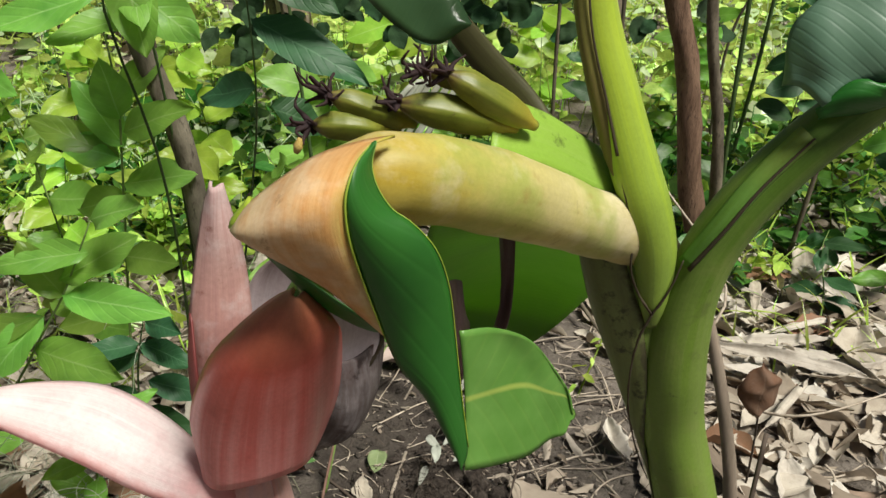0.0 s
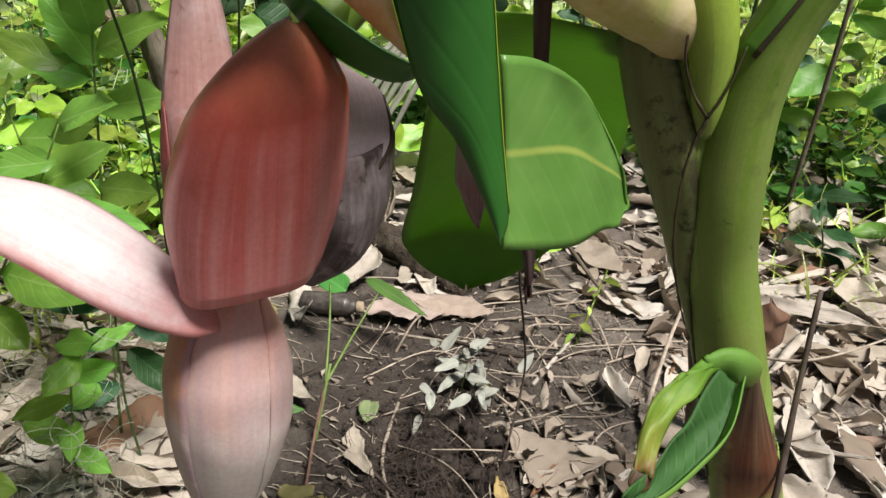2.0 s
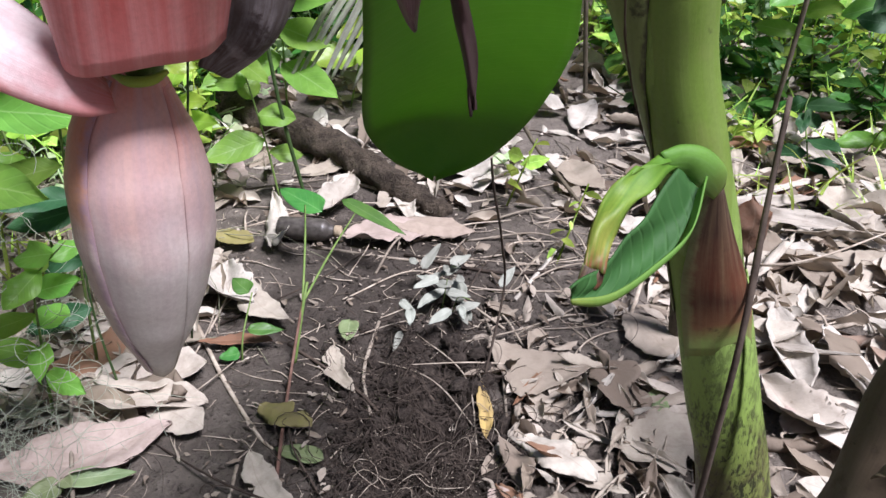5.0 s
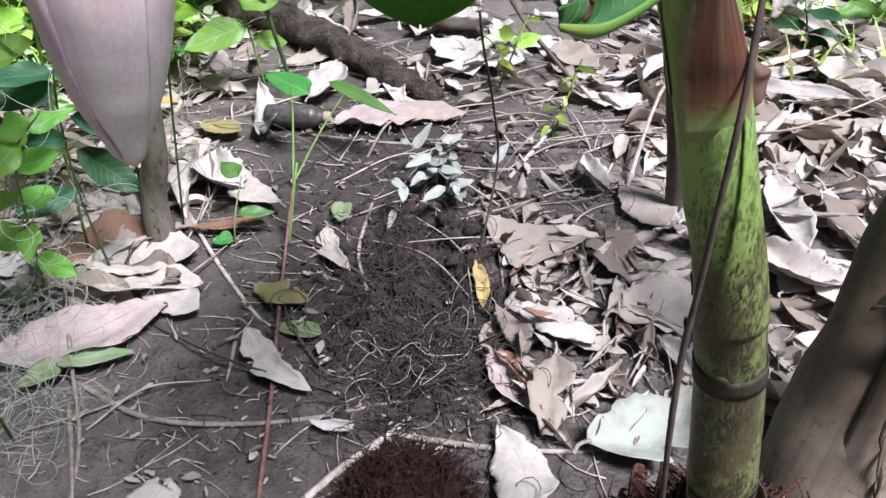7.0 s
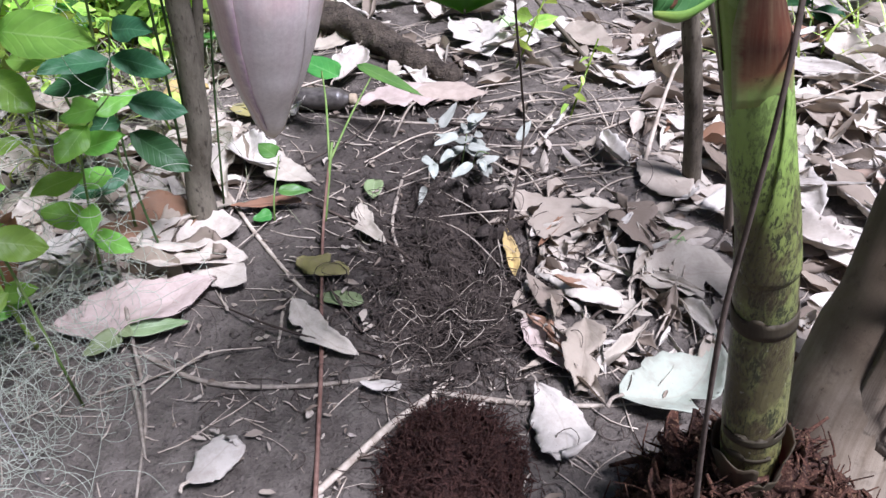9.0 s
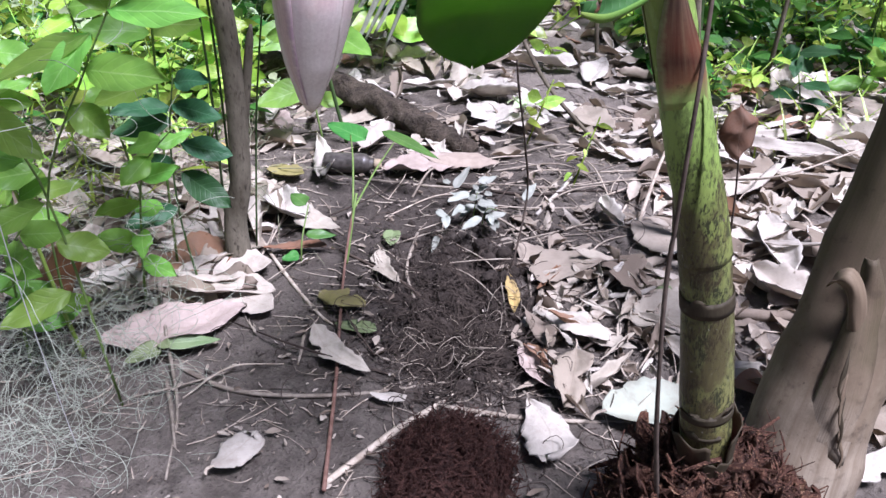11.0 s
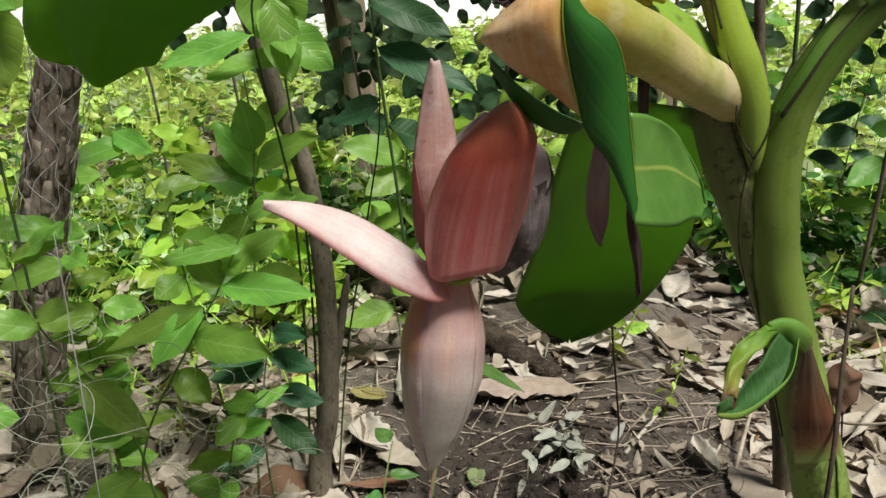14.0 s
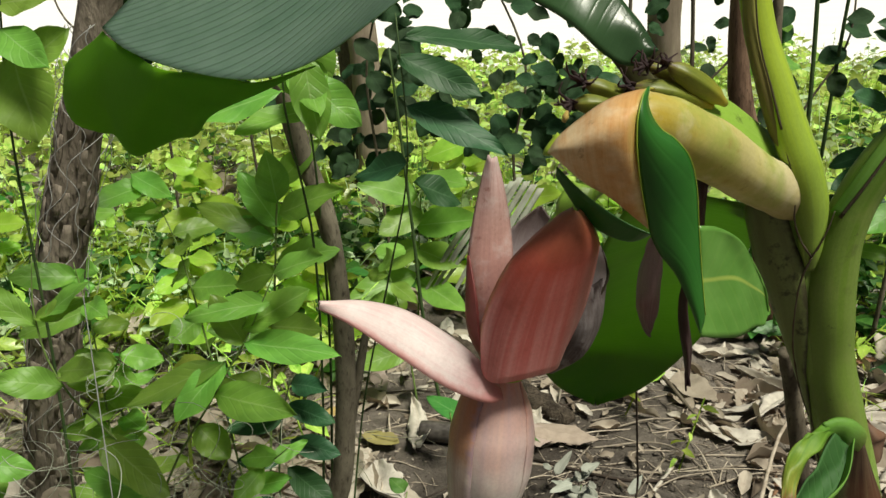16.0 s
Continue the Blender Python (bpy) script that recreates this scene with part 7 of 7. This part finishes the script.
for k in range(46):
    x, y, a, L = -0.75 + 1.3 * tw.rand(), 0.72 + 1.2 * tw.rand(), tw.rand() * 3.14, 0.14 + 0.26 * tw.rand()
    c = 0.12 * tw.randn() * L
    twig([(x, y), (x + math.cos(a) * L * 0.5 - math.sin(a) * c, y + math.sin(a) * L * 0.5 + math.cos(a) * c, 0.006 + 0.016 * tw.rand()), (x + math.cos(a) * L, y + math.sin(a) * L)], 0.001 + 0.0016 * tw.rand(), "twig" if k % 3 else "twig_dark", "long thin bent twig on the soil", 200 + k)

for k in range(70):
    x, y, a, L = -0.15 + 0.95 * tw.rand(), 1.15 + 0.85 * tw.rand(), 0.4 * tw.randn() + (1.57 if k % 3 == 0 else 0.1), 0.10 + 0.22 * tw.rand()
    c = 0.2 * tw.randn() * L
    twig([(x, y), (x + math.cos(a) * L * 0.5 - math.sin(a) * c, y + math.sin(a) * L * 0.5 + math.cos(a) * c, 0.004 + 0.02 * tw.rand()), (x + math.cos(a) * L, y + math.sin(a) * L)], 0.0011 + 0.0014 * tw.rand(), "twig", "thin pale bent twig on the soil", 400 + k)

debris(900, (-0.75, 0.75, 0.6, 2.0), 23)

# thin sticks that stand
tagged(rod("stick", [(0.285, 0.47, 0.10), (0.262, 0.450, 0.25), (0.248, 0.447, 0.42), (0.2485, 0.447, 0.52), (0.2505, 0.450, 0.62), (0.258, 0.475, 0.69), (0.267, 0.50, 0.742)], [0.0028, 0.0026, 0.0023, 0.0021, 0.002, 0.0018, 0.0014], "twig_dark", n=34, seg=7, lump=0.15), "dark dry stick leaning on the banana stem", "stick")
tagged(rod("stem_thread", [(0.15, 1.12, 0.0), (0.185, 1.22, 0.12), (0.172, 1.16, 0.26), (0.150, 1.05, 0.40), (0.143, 1.02, 0.46)], [0.0022, 0.002, 0.0018, 0.0015], "twig_dark", n=30, seg=6, lump=0.1), "thin dark dry stem standing in the soil", "stem")
tagged(rod("stick", [(-0.24, 1.75, 0.0), (-0.28, 1.75, 0.25), (-0.30, 1.74, 0.5), (-0.34, 1.74, 0.9)], [0.005, 0.0045, 0.004, 0.003], "green_dark_stem", n=24, seg=6, lump=0.1), "thin dark green upright stem", "stem")

# fallen log
tagged(rod("log", [(-0.60, 2.32, 0.03), (-0.40, 2.16, 0.035), (-0.18, 1.96, 0.03), (-0.02, 1.78, 0.02), (0.09, 1.69, 0.005)], [0.055, 0.048, 0.04, 0.034, 0.02], "log", n=60, seg=20, lump=0.18, seed=4), "rotting dark log half sunk in litter", "log")


# ---- bottle ----
def bottle():
    m = Mat("brown_glass", 0.25, 0.5)
    n = m.noise(m.coords("Object"), 60.0, 6.0, 0.7)
    m.colour(m.ramp(n, [(0.35, (0.035, 0.03, 0.026)), (0.6, (0.09, 0.08, 0.07)), (0.8, (0.24, 0.21, 0.18))]))
    m.put(m.b.inputs["Roughness"], m.math("MULTIPLY_ADD", n, 0.6, 0.1))
    M["bottle"] = m.m
    M["cap"] = simple("bottle_cap", (0.35, 0.27, 0.18), (0.48, 0.40, 0.28), 60.0, 0.6)
    t = thing("bottle", "small dirty dark glass bottle lying on its side", "bottle", at=(-0.205, 1.575, 0.0))
    z = 0.028
    ax = [(-0.272, 1.585, z), (-0.268, 1.5845, z), (-0.262, 1.584, z), (-0.19, 1.5755, z), (-0.172, 1.573, z), (-0.160, 1.572, z), (-0.150, 1.571, z)]
    under(rod("body", ax, [0.003, 0.019, 0.0235, 0.0245, 0.0235, 0.015, 0.0095], "bottle", t, n=30, seg=22))
    under(rod("cap", [(-0.152, 1.571, z), (-0.149, 1.571, z), (-0.136, 1.569, z), (-0.134, 1.569, z)], [0.004, 0.0125, 0.0125, 0.004], "cap", t, "tan screw cap", n=12, seg=18))


bottle()


# ---- sprouts ----
def sprout(name, label, stems, leaves, mat, stem_mat="green_stem", face=(0, -0.35, 1)):
    t = thing(name, label, "seedling", "seedlings", at=tuple(stems[0][0][0][:2]) + (0.0,))
    for pts, radii in stems:
        under(rod("stem", pts, [0.65 * r for r in radii], stem_mat, t, n=16, seg=7))
    for k, (b, e, w) in enumerate(leaves):
        bb, ee = Vector(b), Vector(e)
        x = (ee - bb).normalized()
        y = Vector(face).cross(x).normalized()
        z = x.cross(y)
        P = blade((ee - bb).length, w, 12, 9, 0.8, 0.1, 0.05, 0.0, 0.001, 0.1, k) @ np.array([x, y, z]) + np.array(bb)
        under(part("leaf", P, mat, t, thick=0.0005))
    return t


sprout("seedling", "seedling with arrow-shaped green leaves", [([(-0.17, 1.17, 0), (-0.155, 1.21, 0.09), (-0.15, 1.24, 0.12)], [0.005, 0.0045, 0.004]), ([(-0.155, 1.215, 0.10), (-0.165, 1.33, 0.15), (-0.185, 1.46, 0.15)], [0.0035, 0.003, 0.002]), ([(-0.153, 1.215, 0.10), (-0.12, 1.32, 0.13), (-0.09, 1.47, 0.13)], [0.0035, 0.003, 0.002])],
       [((-0.15, 1.44, 0.147), (-0.245, 1.52, 0.158), 0.055), ((-0.12, 1.50, 0.142), (0.01, 1.42, 0.115), 0.03)], "sprout_leaf")
tagged(rod("stem", [(-0.155, 1.22, 0.10), (-0.168, 1.14, 0.02), (-0.155, 0.95, 0.012), (-0.143, 0.82, 0.012), (-0.128, 0.58, 0.012)], [0.0024, 0.0027, 0.0030, 0.0032, 0.0032], "twig_red", n=30, seg=8, lump=0.06), "long reddish-brown bare stem", "stem")
sprout("seedling", "tiny seedling with round green leaves", [([(-0.26, 1.17, 0), (-0.255, 1.18, 0.05), (-0.25, 1.25, 0.09)], [0.003, 0.0025, 0.002])], [((-0.255, 1.25, 0.09), (-0.29, 1.28, 0.10), 0.035), ((-0.25, 1.19, 0.055), (-0.19, 1.20, 0.05), 0.025), ((-0.262, 1.17, 0.02), (-0.295, 1.16, 0.018), 0.028)], "sprout_leaf")
srng = np.random.RandomState(23)
silver = []
for k in range(30):
    bx, by, a, L = 0.09 + 0.045 * srng.randn(), 1.30 + 0.045 * srng.randn(), srng.rand() * 6.28, 0.028 + 0.026 * srng.rand()
    bz = 0.03 + 0.05 * srng.rand()
    silver.append(((bx, by, bz), (bx + L * math.cos(a), by + L * math.sin(a), bz + 0.010 * srng.randn()), L * 0.42))
sprout("seedling", "small low plant with soft silvery leaves", [([(0.08, 1.33, 0), (0.085, 1.31, 0.05), (0.09, 1.30, 0.09)], [0.002, 0.0018, 0.0012]), ([(0.10, 1.32, 0), (0.11, 1.30, 0.05), (0.13, 1.28, 0.06)], [0.002, 0.0018, 0.0012])], silver, "grey_leaf")
for b, e, w in [((0.42, 1.03), (0.432, 1.11), 0.04), ((-0.085, 1.27), (-0.085, 1.21), 0.036), ((-0.09, 0.945), (-0.165, 0.965), 0.036)]:
    z0 = ground_z(*b) + 0.012
    dx, dy = e[0] - b[0], e[1] - b[1]
    P = turned(blade(math.hypot(dx, dy), w, 12, 9, 0.9, 0.15, 0, 0, 0.001, 0.1, 3), (b[0], b[1], z0), math.atan2(dy, dx))
    tagged(obj("green_leaf", grid_mesh("green_leaf", P, 0.0006), "fallen_green"), "small fresh green leaf fallen on the soil", "leaf", "fallen leaves")
sprout("seedling", "low green seedling beside a dead leaf", [([(-0.45, 0.88, 0), (-0.44, 0.875, 0.03)], [0.003, 0.002])], [((-0.44, 0.875, 0.03), (-0.35, 0.905, 0.02), 0.03), ((-0.44, 0.87, 0.03), (-0.485, 0.83, 0.03), 0.036), ((-0.44, 0.875, 0.035), (-0.42, 0.86, 0.035), 0.02)], "fallen_green")


# upright dead leaves caught on stems
def caught_leaf(label, left, right, mat, bulge, seed):
    P = sheet(left, right, bulge, nu=18, nv=9, ripple=0.008, seed=seed)
    for i in range(18):
        for j in (0, 1, 7, 8):
            P[i, j] += (P[i, 4] - P[i, j]) * 0.22 * max(0.0, noise.noise((i * 0.9, j * 0.5, seed)))
    return tagged(obj("dead_leaf", grid_mesh("dead_leaf", P, 0.0007), mat), label, "leaf", "fallen leaves")


caught_leaf("rust-orange dead leaf leaning upright in the net", [(-0.705, 0.95, 0.012), (-0.685, 0.952, 0.07), (-0.650, 0.955, 0.13), (-0.622, 0.958, 0.165), (-0.580, 0.96, 0.190)], [(-0.645, 0.94, 0.012), (-0.618, 0.942, 0.06), (-0.592, 0.945, 0.11), (-0.572, 0.95, 0.15), (-0.574, 0.958, 0.188)], "dead_rust", (0, -0.016, 0.006), 3)
caught_leaf("dark rusty-brown dead leaf hanging on a twig", [(0.556, 1.205, 0.312), (0.535, 1.20, 0.285), (0.526, 1.20, 0.258), (0.545, 1.20, 0.225), (0.566, 1.205, 0.205)], [(0.562, 1.205, 0.312), (0.592, 1.20, 0.290), (0.598, 1.205, 0.262), (0.588, 1.205, 0.230), (0.569, 1.205, 0.205)], "dead_dark", (0, -0.014, 0), 8)
twig([(0.600, 1.24, 0.0), (0.585, 1.225, 0.16), (0.560, 1.208, 0.315)], 0.0022, "twig_dark", "thin standing twig holding a dead leaf", 61)
sprout("seedling", "tall yellow-green seedling stem rising through the net", [([(-0.575, 0.875, 0.0), (-0.588, 0.88, 0.08), (-0.594, 0.88, 0.16), (-0.600, 0.88, 0.25), (-0.606, 0.88, 0.33), (-0.612, 0.88, 0.40)], [0.0058, 0.0056, 0.005, 0.0045, 0.004, 0.003])], [((-0.592, 0.88, 0.125), (-0.672, 0.865, 0.150), 0.04), ((-0.590, 0.88, 0.105), (-0.530, 0.865, 0.128), 0.032), ((-0.604, 0.88, 0.30), (-0.545, 0.88, 0.335), 0.03), ((-0.606, 0.88, 0.33), (-0.665, 0.87, 0.37), 0.034), ((-0.611, 0.88, 0.39), (-0.575, 0.87, 0.43), 0.03)], "shrub", "vine_stem_green", (0, -0.7, 0.7))


# ---- old netting ----
def net(seed):
    """A loose tangle of thin pale net string at the foot of the trunk and hanging from it."""
    rng = np.random.RandomState(seed)
    pieces = []
    for k in range(560):
        x, y = -0.76 + 0.34 * rng.rand() ** 1.1, 0.52 + 0.52 * rng.rand()
        z = 0.008 + (0.16 if rng.rand() > 0.2 else 0.6) * rng.rand() ** 2
        a, bend, rise = rng.rand() * 6.28, rng.choice([-1, 1]) * (12 + 30 * rng.rand()), 0.3 * rng.randn()
        pts = []
        for s in range(11):
            pts.append((x, y, max(z, 0.004)))
            a += bend * 0.018
            bend += 9 * rng.randn()
            x, y, z = x + math.cos(a) * 0.018, y + math.sin(a) * 0.012, z + (rise + 0.6 * math.sin(a)) * 0.014
        pieces.append((tube(pts, [0.00048, 0.00048], n=20, seg=3), True))
    return tagged(join("net_string", pieces, "string"), "loose tangle of pale thin net string", "netting", kind="stuff")


net(17)


def vine_tangle(n, region, seed):
    """Thin dry runners that arch low over the litter."""
    rng = np.random.RandomState(seed)
    pieces = []
    for _ in range(n):
        x, y = region[0] + (region[1] - region[0]) * rng.rand(), region[2] + (region[3] - region[2]) * rng.rand()
        a, L, top = rng.rand() * 6.28, 0.12 + 0.25 * rng.rand(), 0.01 + 0.07 * rng.rand() ** 2
        pts = []
        for k in range(6):
            pts.append((x, y, ground_z(x, y) + 0.006 + top * math.sin(math.pi * k / 5)))
            x, y, a = x + math.cos(a) * L / 5, y + math.sin(a) * L / 5, a + 0.6 * rng.randn()
        pieces.append((tube(pts, [0.0012, 0.001, 0.0007], n=14, seg=4), True))
    return tagged(join("dry_runners", pieces, "runner"), "tangle of thin dry grey-green runners on the litter", "vine", kind="stuff")


vine_tangle(420, (-1.35, -0.42, 1.15, 2.2), 29)
tagged(rod("net_cord", [(-0.47, 0.62, 0.0), (-0.475, 0.62, 0.3), (-0.468, 0.62, 0.5), (-0.50, 0.68, 0.72)], [0.0007, 0.0007], "wire", n=14, seg=5), "thin hanging net cord", "cord")


def wire_net():
    """Hexagonal wire wrapped loosely round the rough trunk."""
    pieces = []
    axis = spl([(-1.01, 1.29, 0.10), (-0.955, 1.28, 0.35), (-0.905, 1.28, 0.55), (-0.83, 1.28, 0.78), (-0.765, 1.28, 0.98)], 40)
    for turn_k in range(7):
        for sgn in (1, -1):
            pts = []
            for i in range(40):
                g = turn_k * 0.9 + sgn * i * 0.22 + 0.25 * math.sin(i * 1.3)
                r = 0.052 + 0.006 * math.sin(i * 0.7 + turn_k)
                pts.append((axis[i, 0] + r * math.cos(g), axis[i, 1] + r * math.sin(g), axis[i, 2]))
            pieces.append((tube(pts, [0.0009, 0.0009], n=90, seg=3), True))
    return tagged(join("wire_netting", pieces, "wire"), "thin wire netting wrapped round a trunk", "netting", kind="stuff")


wire_net()


# ---- dry palm frond ----
def frond():
    t = thing("palm_frond", "dry pale pleated palm frond in the litter", "palm frond", at=(-0.2, 2.2, 0))
    for k in range(7):
        o = 0.02 * (k - 3)
        a = (-0.05 + o, 2.2, 0.50 - 0.01 * abs(k - 3))
        m1 = (-0.15 + o * 1.3, 2.18, 0.33)
        e = (-0.26 + o * 1.5, 2.16, 0.12 + 0.02 * (k % 3))
        w = 0.010
        under(part("leaflet", sheet([(a[0] - w, a[1], a[2]), (m1[0] - w, m1[1] - 0.01, m1[2]), (e[0] - w * 0.4, e[1], e[2])], [(a[0] + w, a[1], a[2]), (m1[0] + w, m1[1] - 0.01, m1[2]), (e[0] + w * 0.4, e[1], e[2])], (0, -0.006 * (-1) ** k, 0), nu=14, nv=5), "dead_pale_green", t, thick=0.0008))
    return t


frond()
